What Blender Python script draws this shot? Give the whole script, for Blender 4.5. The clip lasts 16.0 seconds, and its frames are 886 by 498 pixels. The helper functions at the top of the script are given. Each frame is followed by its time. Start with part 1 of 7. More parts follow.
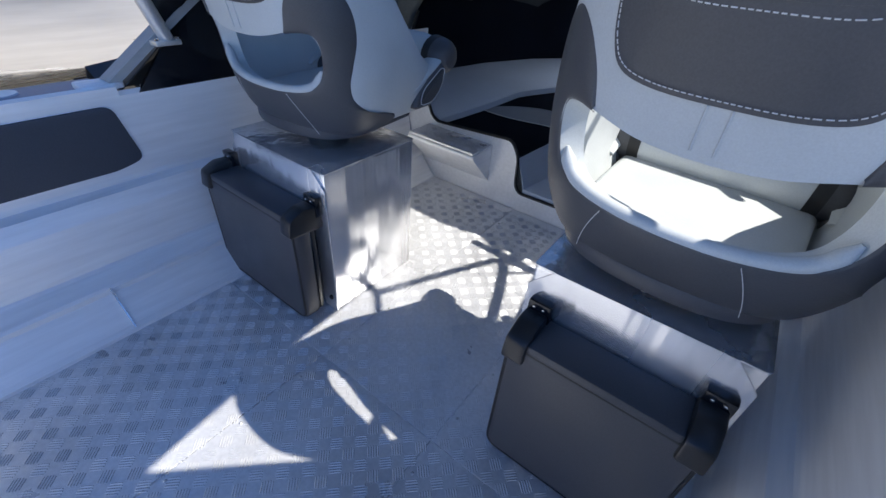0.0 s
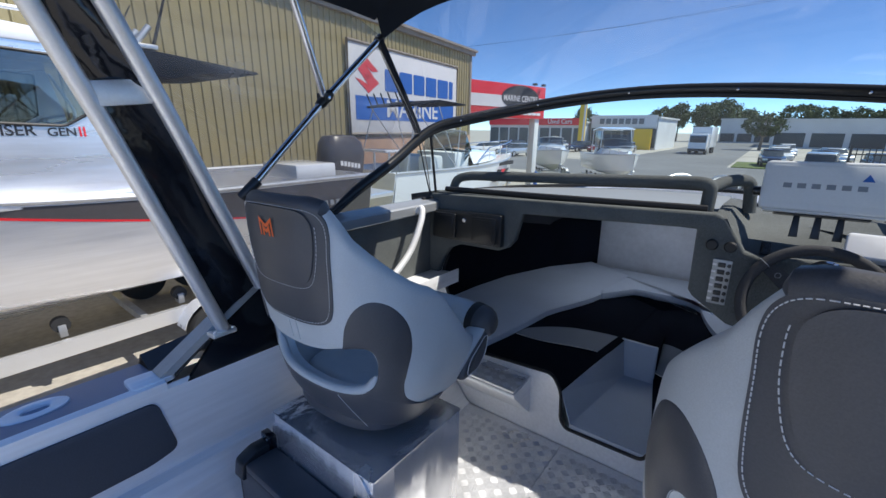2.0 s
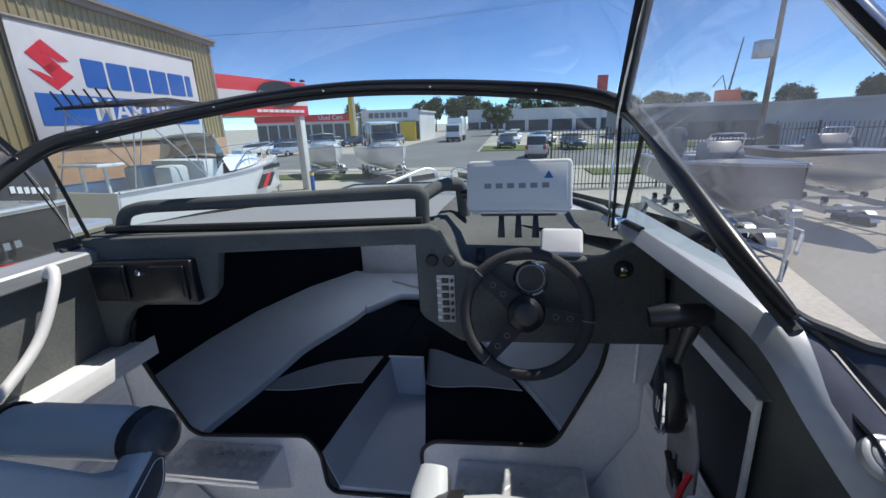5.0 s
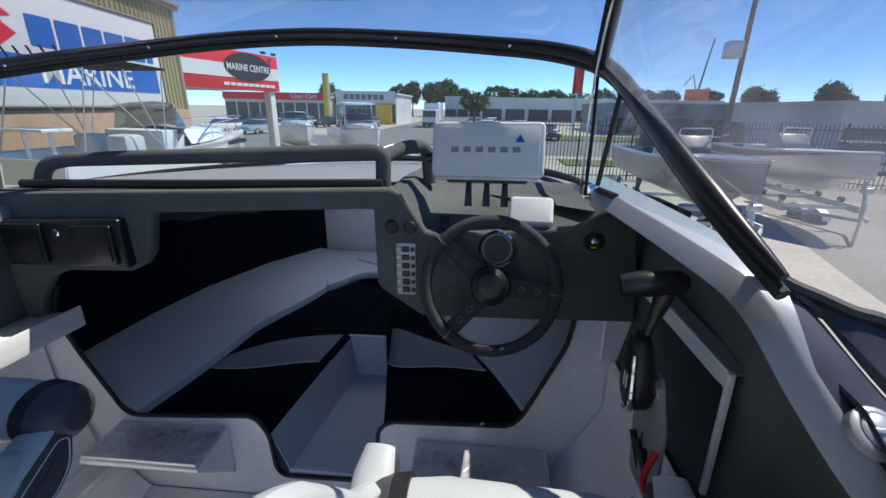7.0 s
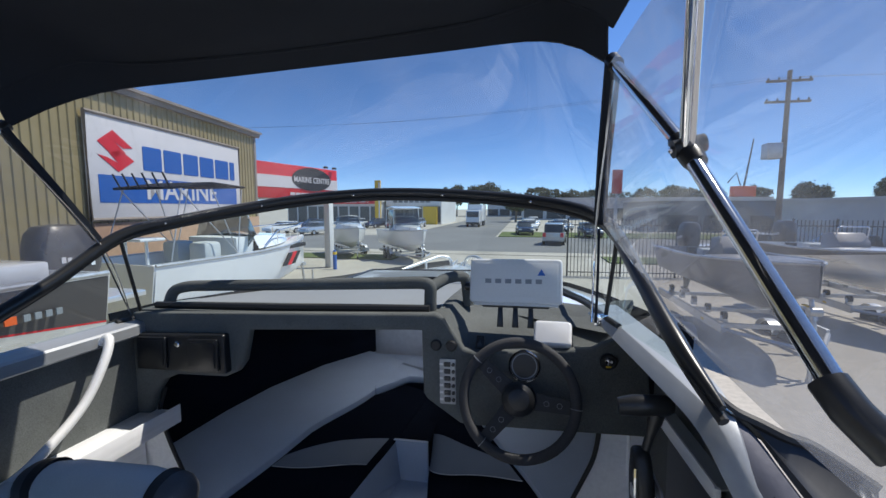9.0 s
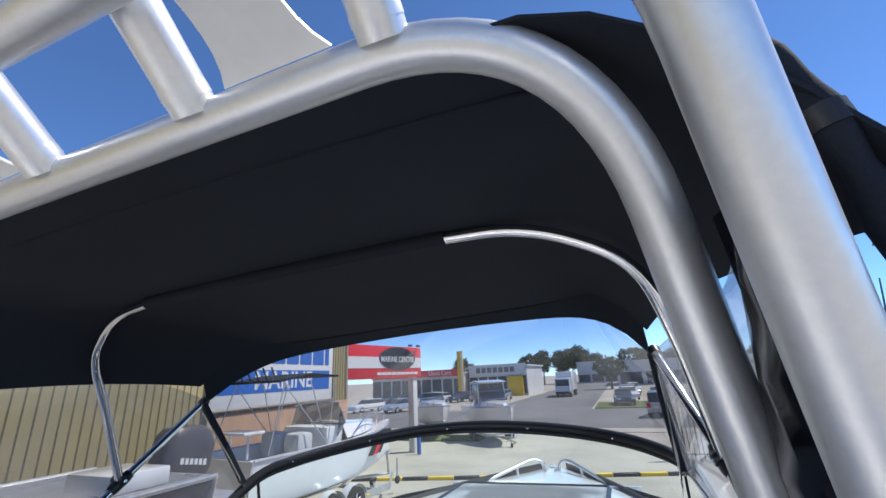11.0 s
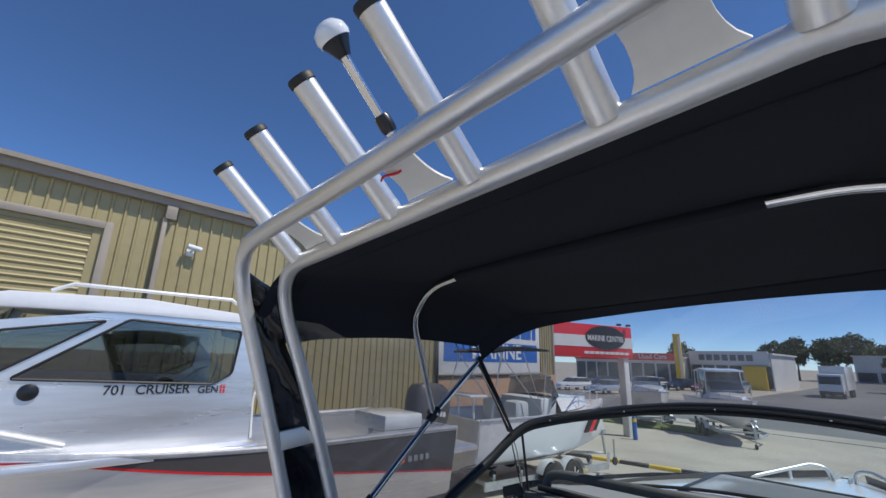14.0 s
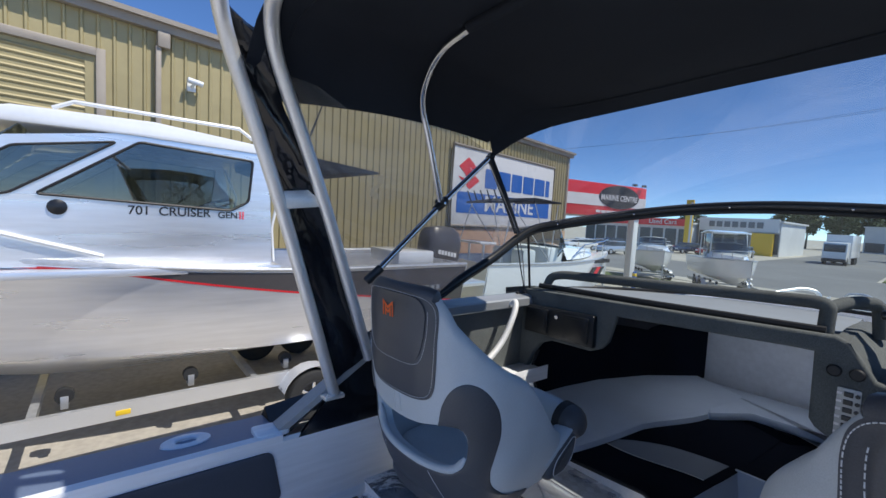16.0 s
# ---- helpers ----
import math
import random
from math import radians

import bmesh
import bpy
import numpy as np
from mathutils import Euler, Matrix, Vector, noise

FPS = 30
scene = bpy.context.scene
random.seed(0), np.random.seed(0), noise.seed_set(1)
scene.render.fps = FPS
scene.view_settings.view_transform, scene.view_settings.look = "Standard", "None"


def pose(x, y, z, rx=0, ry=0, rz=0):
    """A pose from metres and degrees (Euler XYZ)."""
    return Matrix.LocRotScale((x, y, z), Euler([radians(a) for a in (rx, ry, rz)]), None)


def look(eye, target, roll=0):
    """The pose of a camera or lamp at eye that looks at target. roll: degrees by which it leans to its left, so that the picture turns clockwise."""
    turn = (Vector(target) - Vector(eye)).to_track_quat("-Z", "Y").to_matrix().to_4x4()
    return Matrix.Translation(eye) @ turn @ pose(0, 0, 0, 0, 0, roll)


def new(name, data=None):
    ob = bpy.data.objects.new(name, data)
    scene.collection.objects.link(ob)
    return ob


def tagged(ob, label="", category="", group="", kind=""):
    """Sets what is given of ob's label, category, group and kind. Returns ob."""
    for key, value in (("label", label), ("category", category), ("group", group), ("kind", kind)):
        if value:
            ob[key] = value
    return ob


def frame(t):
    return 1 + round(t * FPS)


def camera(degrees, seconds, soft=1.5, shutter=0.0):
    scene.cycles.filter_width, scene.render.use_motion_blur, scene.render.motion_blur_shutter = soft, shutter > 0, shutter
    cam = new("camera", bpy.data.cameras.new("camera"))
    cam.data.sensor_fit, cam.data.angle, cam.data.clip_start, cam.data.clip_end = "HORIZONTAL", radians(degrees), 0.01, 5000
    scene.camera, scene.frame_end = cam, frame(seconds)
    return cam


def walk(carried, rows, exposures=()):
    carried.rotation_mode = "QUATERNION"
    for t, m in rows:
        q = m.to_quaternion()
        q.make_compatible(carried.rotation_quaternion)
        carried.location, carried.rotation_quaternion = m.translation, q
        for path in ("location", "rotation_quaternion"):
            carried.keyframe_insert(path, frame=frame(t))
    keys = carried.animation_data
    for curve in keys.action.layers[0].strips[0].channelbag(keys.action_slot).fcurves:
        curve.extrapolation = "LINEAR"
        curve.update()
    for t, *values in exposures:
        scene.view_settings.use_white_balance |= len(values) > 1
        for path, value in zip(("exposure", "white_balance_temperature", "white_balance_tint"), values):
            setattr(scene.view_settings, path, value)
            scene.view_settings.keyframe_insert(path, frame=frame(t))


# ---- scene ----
cam = camera(94.1, 16.0)
PATH = [
    (0, (0.615, 0.118, 1.122), (-0.276, 1.416, -0.111), 5.0),
    (0.5, (0.562, 0.158, 1.175), (-0.398, 1.523, 0.073), 4.2),
    (1, (0.524, 0.215, 1.251), (-0.523, 1.638, 0.314), 2.9),
    (1.5, (0.461, 0.221, 1.34), (-0.657, 1.701, 0.593), 1.7),
    (2, (0.387, 0.201, 1.431), (-0.783, 1.723, 0.868), 0.7),
    (2.5, (0.362, 0.169, 1.499), (-0.793, 1.743, 1.065), -0.3),
    (3, (0.335, 0.249, 1.542), (-0.676, 1.927, 1.139), -1.1),
    (3.5, (0.361, 0.368, 1.543), (-0.448, 2.146, 1.114), -1.6),
    (4, (0.415, 0.489, 1.52), (-0.193, 2.334, 1.044), -2.0),
    (4.5, (0.476, 0.6, 1.482), (0.045, 2.48, 0.951), -2.0),
    (5, (0.506, 0.665, 1.464), (0.214, 2.553, 0.875), -1.8),
    (5.2, (0.522, 0.693, 1.452), (0.27, 2.58, 0.84), -1.8),
    (7.3, (0.529, 0.743, 1.377), (0.368, 2.627, 0.728), 1.2),
    (7.5, (0.521, 0.73, 1.382), (0.338, 2.623, 0.763), 1.3),
    (8, (0.509, 0.673, 1.406), (0.266, 2.591, 0.893), 1.3),
    (8.5, (0.532, 0.595, 1.464), (0.223, 2.535, 1.091), 0.6),
    (8.7, (0.55, 0.555, 1.489), (0.211, 2.501, 1.181), 0.4),
    (10.8, (0.669, 0.219, 1.784), (0.006, 2.03, 2.314), -2.7),
    (11, (0.667, 0.183, 1.804), (-0.035, 1.957, 2.403), -2.7),
    (11.5, (0.666, 0.113, 1.852), (-0.151, 1.786, 2.582), -2.2),
    (12, (0.655, 0.068, 1.877), (-0.298, 1.635, 2.676), -1.5),
    (12.5, (0.626, 0.018, 1.875), (-0.478, 1.482, 2.673), -0.3),
    (13, (0.589, -0.011, 1.847), (-0.66, 1.366, 2.585), 0.6),
    (13.5, (0.561, -0.028, 1.81), (-0.811, 1.281, 2.446), 1.3),
    (14, (0.535, -0.039, 1.768), (-0.93, 1.225, 2.273), 1.7),
    (14.5, (0.511, -0.03, 1.71), (-1.012, 1.216, 2.068), 2.0),
    (15, (0.501, -0.003, 1.645), (-1.043, 1.252, 1.845), 2.3),
    (15.5, (0.483, 0.023, 1.56), (-1.065, 1.289, 1.588), 2.6),
    (16, (0.468, 0.065, 1.471), (-1.067, 1.337, 1.317), 3.2),
]
walk(cam, [(t, look(eye, target, roll)) for t, eye, target, roll in PATH], [(0, 1.36), (1.5, 1.14), (2.5, 1.06), (3.5, 1.06), (5.2, 0.98), (8.0, 0.96), (8.7, 0.92), (10.8, 1.2), (11.1, 1.0), (11.5, 0.5), (12.0, 0.3), (12.5, 0.32), (14.0, 0.5), (16, 0.84)])


# ---- light ----
SUN = Vector((0.46, 0.26, 0.86)).normalized()
world = bpy.data.worlds.new("world")
scene.world = world
world.use_nodes = True
wn = world.node_tree.nodes
sky = wn.new("ShaderNodeTexSky")
sky.sky_type = "NISHITA"
sky.sun_disc = False
sky.sun_elevation = math.asin(SUN.z)
sky.sun_rotation = math.atan2(SUN.x, SUN.y)
sky.altitude, sky.air_density, sky.dust_density, sky.ozone_density = 3000.0, 0.75, 0.02, 8.0
wn["Background"].inputs["Strength"].default_value = 0.12
hue = wn.new("ShaderNodeHueSaturation")
hue.inputs["Saturation"].default_value = 1.04
world.node_tree.links.new(sky.outputs["Color"], hue.inputs["Color"])
world.node_tree.links.new(hue.outputs["Color"], wn["Background"].inputs["Color"])
sun_data = bpy.data.lights.new("sun", "SUN")
sun_data.energy, sun_data.angle, sun_data.color = 2.7, radians(0.53), (1.0, 0.95, 0.87)
sun = new("sun", sun_data)
sun.matrix_world = look(SUN * 30, (0, 0, 0))


# ---- materials ----
def material(name, base, rough=0.5, metal=0.0, grain=0.0, scale=40.0, bump=0.0, bump_scale=200.0, stretch=(1, 1, 1), coat=0.0, rough_var=0.0, spec=0.5, per_object=0.0, stain=0.0, stain_scale=3.0):
    """A principled surface with colour varied at two scales, gloss wear and fine relief, in object metres."""
    m = bpy.data.materials.new(name)
    m.use_nodes = True
    nt, p = m.node_tree, m.node_tree.nodes["Principled BSDF"]
    p.inputs["Roughness"].default_value, p.inputs["Metallic"].default_value = rough, metal
    p.inputs["Specular IOR Level"].default_value, p.inputs["Coat Weight"].default_value = spec, coat
    tex = nt.nodes.new("ShaderNodeTexCoord")
    mp = nt.nodes.new("ShaderNodeMapping")
    mp.inputs["Scale"].default_value = stretch
    nt.links.new(tex.outputs["Object"], mp.inputs["Vector"])

    def noise_node(sc, detail=4.0):
        n = nt.nodes.new("ShaderNodeTexNoise")
        n.inputs["Scale"].default_value, n.inputs["Detail"].default_value = sc, detail
        nt.links.new(mp.outputs["Vector"], n.inputs["Vector"])
        return n

    n1, n2 = noise_node(scale), noise_node(stain_scale, 5.0)

    def spread(n, amount):
        r = nt.nodes.new("ShaderNodeMapRange")
        r.inputs["From Min"].default_value, r.inputs["From Max"].default_value = 0.3, 0.7
        r.inputs["To Min"].default_value, r.inputs["To Max"].default_value = 1 - amount, 1 + amount
        nt.links.new(n.outputs["Fac"], r.inputs["Value"])
        return r.outputs["Result"]

    def times(a, b):
        q = nt.nodes.new("ShaderNodeMath")
        q.operation = "MULTIPLY"
        nt.links.new(a, q.inputs[0])
        nt.links.new(b, q.inputs[1])
        return q.outputs[0]

    v = times(spread(n1, grain), spread(n2, stain))
    if per_object:
        oi = nt.nodes.new("ShaderNodeObjectInfo")
        r = nt.nodes.new("ShaderNodeMapRange")
        r.inputs["To Min"].default_value, r.inputs["To Max"].default_value = 1 - per_object, 1 + per_object
        nt.links.new(oi.outputs["Random"], r.inputs["Value"])
        v = times(v, r.outputs["Result"])
    mul = nt.nodes.new("ShaderNodeVectorMath")
    mul.operation = "SCALE"
    mul.inputs[0].default_value = base
    nt.links.new(v, mul.inputs["Scale"])
    nt.links.new(mul.outputs[0], p.inputs["Base Color"])
    if rough_var:
        r = nt.nodes.new("ShaderNodeMapRange")
        r.inputs["From Min"].default_value, r.inputs["From Max"].default_value = 0.3, 0.7
        r.inputs["To Min"].default_value, r.inputs["To Max"].default_value = max(0.02, rough - rough_var), rough + rough_var
        nt.links.new(n2.outputs["Fac"], r.inputs["Value"])
        nt.links.new(r.outputs["Result"], p.inputs["Roughness"])
    if bump:
        b = nt.nodes.new("ShaderNodeBump")
        b.inputs["Strength"].default_value, b.inputs["Distance"].default_value = 1.0, bump
        n3 = noise_node(bump_scale, 3.0)
        nt.links.new(n3.outputs["Fac"], b.inputs["Height"])
        nt.links.new(b.outputs["Normal"], p.inputs["Normal"])
    return m


def clear_pane(name, tint, gloss_ior, rough, haze=0.0):
    """See-through sheet: straight transmission, gloss by Fresnel, a little scatter from dust."""
    m = bpy.data.materials.new(name)
    m.use_nodes = True
    nt = m.node_tree
    nt.nodes.remove(nt.nodes["Principled BSDF"])
    out = nt.nodes["Material Output"]
    tr = nt.nodes.new("ShaderNodeBsdfTransparent")
    tr.inputs["Color"].default_value = (*tint, 1)
    gl = nt.nodes.new("ShaderNodeBsdfGlossy")
    gl.inputs["Roughness"].default_value = rough
    lw = nt.nodes.new("ShaderNodeLayerWeight")
    lw.inputs["Blend"].default_value = 0.5
    pw = nt.nodes.new("ShaderNodeMath")
    pw.operation = "POWER"
    pw.inputs[1].default_value = 4.0
    nt.links.new(lw.outputs["Facing"], pw.inputs[0])
    rg = nt.nodes.new("ShaderNodeMapRange")
    rg.inputs["To Min"].default_value, rg.inputs["To Max"].default_value = gloss_ior, 0.9
    nt.links.new(pw.outputs[0], rg.inputs["Value"])
    mix = nt.nodes.new("ShaderNodeMixShader")
    nt.links.new(rg.outputs["Result"], mix.inputs["Fac"])
    nt.links.new(tr.outputs[0], mix.inputs[1])
    nt.links.new(gl.outputs[0], mix.inputs[2])
    last = mix.outputs[0]
    if haze:
        df = nt.nodes.new("ShaderNodeBsdfDiffuse")
        df.inputs["Color"].default_value = (0.7, 0.72, 0.75, 1)
        nz = nt.nodes.new("ShaderNodeTexNoise")
        nz.inputs["Scale"].default_value, nz.inputs["Detail"].default_value = 6.0, 6.0
        tc = nt.nodes.new("ShaderNodeTexCoord")
        nt.links.new(tc.outputs["Object"], nz.inputs["Vector"])
        r = nt.nodes.new("ShaderNodeMapRange")
        r.inputs["From Min"].default_value, r.inputs["From Max"].default_value = 0.35, 0.75
        r.inputs["To Min"].default_value, r.inputs["To Max"].default_value = haze * 0.4, haze * 1.6
        nt.links.new(nz.outputs["Fac"], r.inputs["Value"])
        tl = nt.nodes.new("ShaderNodeBsdfTranslucent")
        tl.inputs["Color"].default_value = (0.7, 0.72, 0.78, 1)
        both = nt.nodes.new("ShaderNodeMixShader")
        both.inputs["Fac"].default_value = 0.5
        nt.links.new(df.outputs[0], both.inputs[1])
        nt.links.new(tl.outputs[0], both.inputs[2])
        mx = nt.nodes.new("ShaderNodeMixShader")
        nt.links.new(r.outputs["Result"], mx.inputs["Fac"])
        nt.links.new(last, mx.inputs[1])
        nt.links.new(both.outputs[0], mx.inputs[2])
        last = mx.outputs[0]
    nt.links.new(last, out.inputs["Surface"])
    return m


ALU_DULL = material("dull_aluminium_sheet", (0.72, 0.74, 0.77), 0.5, 0.2, 0.05, 30, 0.0005, 12, stain=0.08, stain_scale=5)
ALU = material("brushed_aluminium", (0.88, 0.89, 0.90), 0.40, 0.18, 0.05, 60, 0.0005, 60, (1, 0.08, 1), rough_var=0.1, stain=0.06, stain_scale=4)
ALU_BOX = material("mill_aluminium_sheet", (0.80, 0.80, 0.81), 0.24, 0.78, 0.04, 30, 0.014, 8, (1, 1, 0.03), rough_var=0.08, stain=0.05, stain_scale=5)
TREAD = material("tread_plate_aluminium", (0.70, 0.71, 0.73), 0.36, 0.45, 0.07, 80, 0.0002, 400, rough_var=0.12, stain=0.1, stain_scale=4)
TUBE = material("satin_silver_tube", (0.74, 0.74, 0.73), 0.38, 0.75, 0.03, 150, 0.0001, 300, rough_var=0.06, stain=0.03)
CHROME = material("polished_stainless", (0.82, 0.82, 0.83), 0.08, 1.0, 0.01, 50, rough_var=0.03)
PLATE = material("white_painted_aluminium", (0.78, 0.78, 0.76), 0.45, 0.1, 0.02, 60, 0.0002, 120, stain=0.05)
CARPET = material("charcoal_carpet", (0.115, 0.124, 0.122), 0.95, 0.0, 0.35, 500, 0.0012, 700, spec=0.15, stain=0.15, stain_scale=6)
CARPET_BLACK = material("black_marine_carpet", (0.006, 0.009, 0.016), 0.95, 0.0, 0.3, 500, 0.001, 700, spec=0.1, stain=0.2)
GREY_VINYL = material("light_grey_vinyl", (0.52, 0.55, 0.56), 0.5, 0.0, 0.05, 350, 0.0003, 420, rough_var=0.06, stain=0.05, stain_scale=7)
DARK_VINYL = material("charcoal_vinyl", (0.066, 0.068, 0.076), 0.46, 0.0, 0.1, 350, 0.0003, 380, rough_var=0.07, stain=0.08, stain_scale=7)
STAND_IN_GREY = material("stand_in_deck_grey", (0.24, 0.255, 0.255), 0.55, 0.0, 0.04, 60, stain=0.06)
STRIPE_GREY = material("mid_grey_vinyl", (0.19, 0.225, 0.27), 0.6, 0.0, 0.08, 300, stain=0.06)
QUARTER_GREY = material("dull_grey_anodised_plate", (0.10, 0.10, 0.115), 0.36, 0.7, 0.06, 40, 0.0003, 90, (1, 0.1, 1), rough_var=0.1, stain=0.1, stain_scale=4)
SATIN = material("satin_anodised_aluminium", (0.36, 0.375, 0.385), 0.4, 0.4, 0.05, 60, 0.0003, 90, (1, 0.1, 1), rough_var=0.08, stain=0.08, stain_scale=4)
PLATE_GREY = material("mid_grey_plate_paint", (0.26, 0.26, 0.28), 0.35, 0.1, 0.05, 12, stain=0.08, stain_scale=1.5)
BUNK_GREY = material("grey_bunk_vinyl", (0.52, 0.60, 0.70), 0.6, 0.0, 0.05, 300, 0.0003, 300, stain=0.06)
FABRIC = material("charcoal_canopy_canvas", (0.016, 0.020, 0.028), 0.85, 0.0, 0.12, 600, 0.0003, 900, spec=0.18, stain=0.12, stain_scale=3)
GLOSS_BLACK = material("black_vinyl_sheet", (0.007, 0.008, 0.011), 0.12, 0.0, 0.1, 50, 0.004, 9, rough_var=0.05, spec=0.6)
RUBBER = material("black_rubber", (0.015, 0.015, 0.016), 0.55, 0.0, 0.15, 200, 0.0002, 300)
PLASTIC = material("black_plastic", (0.016, 0.017, 0.019), 0.32, 0.0, 0.08, 200, 0.0001, 500)
WHITE_PLASTIC = material("light_grey_plastic", (0.68, 0.71, 0.72), 0.45, 0.0, 0.02, 120, 0.0001, 500, stain=0.02)
GELCOAT = material("white_gelcoat", (0.78, 0.79, 0.8), 0.15, 0.0, 0.02, 20, coat=0.4, stain=0.03)
# slate blue paint, its colour lightened for the sky mirrored in the deck
BLUE_GREY = material("sky_lightened_deck_paint", (0.16, 0.21, 0.31), 0.5, 0.2, 0.06, 200, 0.0002, 300, stain=0.06)
PAD = material("slate_foam_pad", (0.06, 0.068, 0.085), 0.75, 0.0, 0.1, 300, 0.0006, 500, stain=0.08)
ORANGE = material("orange_print", (0.75, 0.12, 0.02), 0.5)
THREAD = material("white_thread", (0.7, 0.7, 0.7), 0.8)
LENS = material("clear_lamp_lens", (0.85, 0.87, 0.88), 0.1, 0.0, 0.02, 30, spec=0.8)
BLUE_PRINT = material("blue_print", (0.02, 0.12, 0.45), 0.5)
RED_PRINT = material("red_print", (0.7, 0.02, 0.03), 0.45, stain=0.05)
WHITE_PRINT = material("white_print", (0.7, 0.7, 0.7), 0.5, stain=0.03)
BLACK_PRINT = material("black_print", (0.02, 0.02, 0.022), 0.5)
GREY_PRINT = material("grey_print", (0.25, 0.27, 0.29), 0.5)
CONCRETE = material("concrete_yard", (0.40, 0.37, 0.32), 0.9, 0.0, 0.12, 12, 0.002, 60, stain=0.16, stain_scale=0.35)
ASPHALT = material("road_asphalt", (0.17, 0.17, 0.17), 0.9, 0.0, 0.15, 20, 0.002, 60, stain=0.12, stain_scale=0.2)
GRASS = material("mown_grass", (0.1, 0.13, 0.035), 0.95, 0.0, 0.3, 8, 0.01, 30, stain=0.25, stain_scale=0.4)
SHED = material("olive_tan_cladding", (0.36, 0.30, 0.15), 0.5, 0.1, 0.04, 6, stain=0.07, stain_scale=0.8, per_object=0.03)
SHED_TRIM = material("taupe_steel_trim", (0.30, 0.26, 0.21), 0.5, 0.1, 0.03, 10, stain=0.06)
LEAF = material("gum_tree_leaves", (0.075, 0.10, 0.045), 0.8, 0.0, 0.4, 3, stain=0.3, stain_scale=0.7)
BARK = material("gum_tree_bark", (0.2, 0.16, 0.12), 0.9, 0.0, 0.2, 10)
FAR_WALL = material("pale_warehouse_wall", (0.62, 0.62, 0.61), 0.7, 0.0, 0.04, 2, stain=0.08, stain_scale=0.3)
FAR_DARK = material("dark_showroom_glass", (0.05, 0.06, 0.07), 0.2, 0.0, 0.1, 1)
TYRE = material("tyre_rubber", (0.02, 0.02, 0.02), 0.75, 0.0, 0.15, 40)
GALV = material("galvanised_steel", (0.55, 0.56, 0.57), 0.42, 0.7, 0.1, 12, stain=0.1, stain_scale=3)
HULL_ALU = material("unpainted_hull_aluminium", (0.80, 0.80, 0.81), 0.32, 0.72, 0.05, 10, 0.004, 2.5, (0.3, 0.2, 2.5), rough_var=0.1, stain=0.05, stain_scale=2)
DARK_DECK = material("black_deck_paint", (0.028, 0.029, 0.034), 0.45, 0.0, 0.1, 60, 0.0003, 200, stain=0.15)
SUEDE = material("charcoal_suede_grip", (0.055, 0.056, 0.060), 0.85, 0.0, 0.2, 400, 0.0004, 600, spec=0.25)
GUN_GREY = material("gunmetal_vinyl_wrap", (0.075, 0.068, 0.068), 0.35, 0.0, 0.05, 20)
YELLOW = material("yellow_sign_paint", (0.75, 0.5, 0.02), 0.5)
GLASS = clear_pane("windscreen_glass", (0.80, 0.89, 0.86), 0.07, 0.01, 0.01)
CLEAR = clear_pane("clear_pvc_sheet", (0.66, 0.66, 0.655), 0.06, 0.03, 0.05)
SIDE_CLEAR = clear_pane("hazy_pvc_sheet", (0.62, 0.62, 0.61), 0.06, 0.04, 0.15)
# panel of the added hatch, made very translucent so daylight fills the cabin
FROSTED = clear_pane("cabin_fill_acrylic", (0.4, 0.4, 0.4), 0.03, 0.2, 0.62)
for node in FROSTED.node_tree.nodes:
    if node.bl_idname == "ShaderNodeBsdfTranslucent":
        node.inputs["Color"].default_value = (0.9, 0.92, 0.95, 1)
    if node.bl_idname == "ShaderNodeMapRange" and node.inputs["From Min"].default_value > 0.3:
        node.inputs["To Min"].default_value, node.inputs["To Max"].default_value = 0.9, 1.0
    if node.bl_idname == "ShaderNodeMixShader" and not node.inputs["Fac"].is_linked:
        node.inputs["Fac"].default_value = 0.85
TINT_LIGHT = clear_pane("lightly_tinted_window", (0.5, 0.54, 0.56), 0.1, 0.02)


# ---- mesh helpers ----
# the boat sits on its trailer a little bow-down and heeled; the yard is upright
BOAT = pose(0, 0, 0, -1.3) @ pose(0, 0, 0, 0, -1.0)
YARD = Matrix()
BASE = BOAT


def thing(name, label, category, at=(0, 0, 0), group="", kind="", turn=(0, 0, 0)):
    ob = new(name)
    ob.empty_display_size = 0.1
    ob.matrix_world = BASE @ pose(*at, *turn)
    return tagged(ob, label, category, group, kind)


def mesh_object(name, bm, mats, smooth=True, angle=40):
    bmesh.ops.recalc_face_normals(bm, faces=bm.faces)
    me = bpy.data.meshes.new(name)
    if smooth:
        for f in bm.faces:
            f.smooth = True
        for e in bm.edges:
            if len(e.link_faces) == 2 and e.calc_face_angle(0) > radians(angle):
                e.smooth = False
    bm.to_mesh(me)
    bm.free()
    for m in (mats if isinstance(mats, (list, tuple)) else [mats]):
        me.materials.append(m)
    return new(name, me)


def part(name, bm, mat, parent, label="", smooth=True, kind=""):
    ob = mesh_object(name, bm, mat, smooth)
    if parent is not None:
        ob.parent = parent
    return tagged(ob, label, kind=kind)


def structure(name, bm, mat, label, smooth=True, kind="structure"):
    ob = mesh_object(name, bm, mat, smooth)
    ob.matrix_world = BASE
    return tagged(ob, label, kind=kind)


def box(lo, hi, bevel=0.0, seg=2, bm=None):
    bm = bm or bmesh.new()
    r = bmesh.ops.create_cube(bm, size=1)
    vs = r["verts"]
    for v in vs:
        v.co = Vector(((lo[i] + hi[i]) / 2 + v.co[i] * (hi[i] - lo[i]) for i in range(3)))
    if bevel:
        es = list({e for v in vs for e in v.link_edges})
        bmesh.ops.bevel(bm, geom=es, offset=bevel, segments=seg, profile=0.5, affect="EDGES")
    return bm


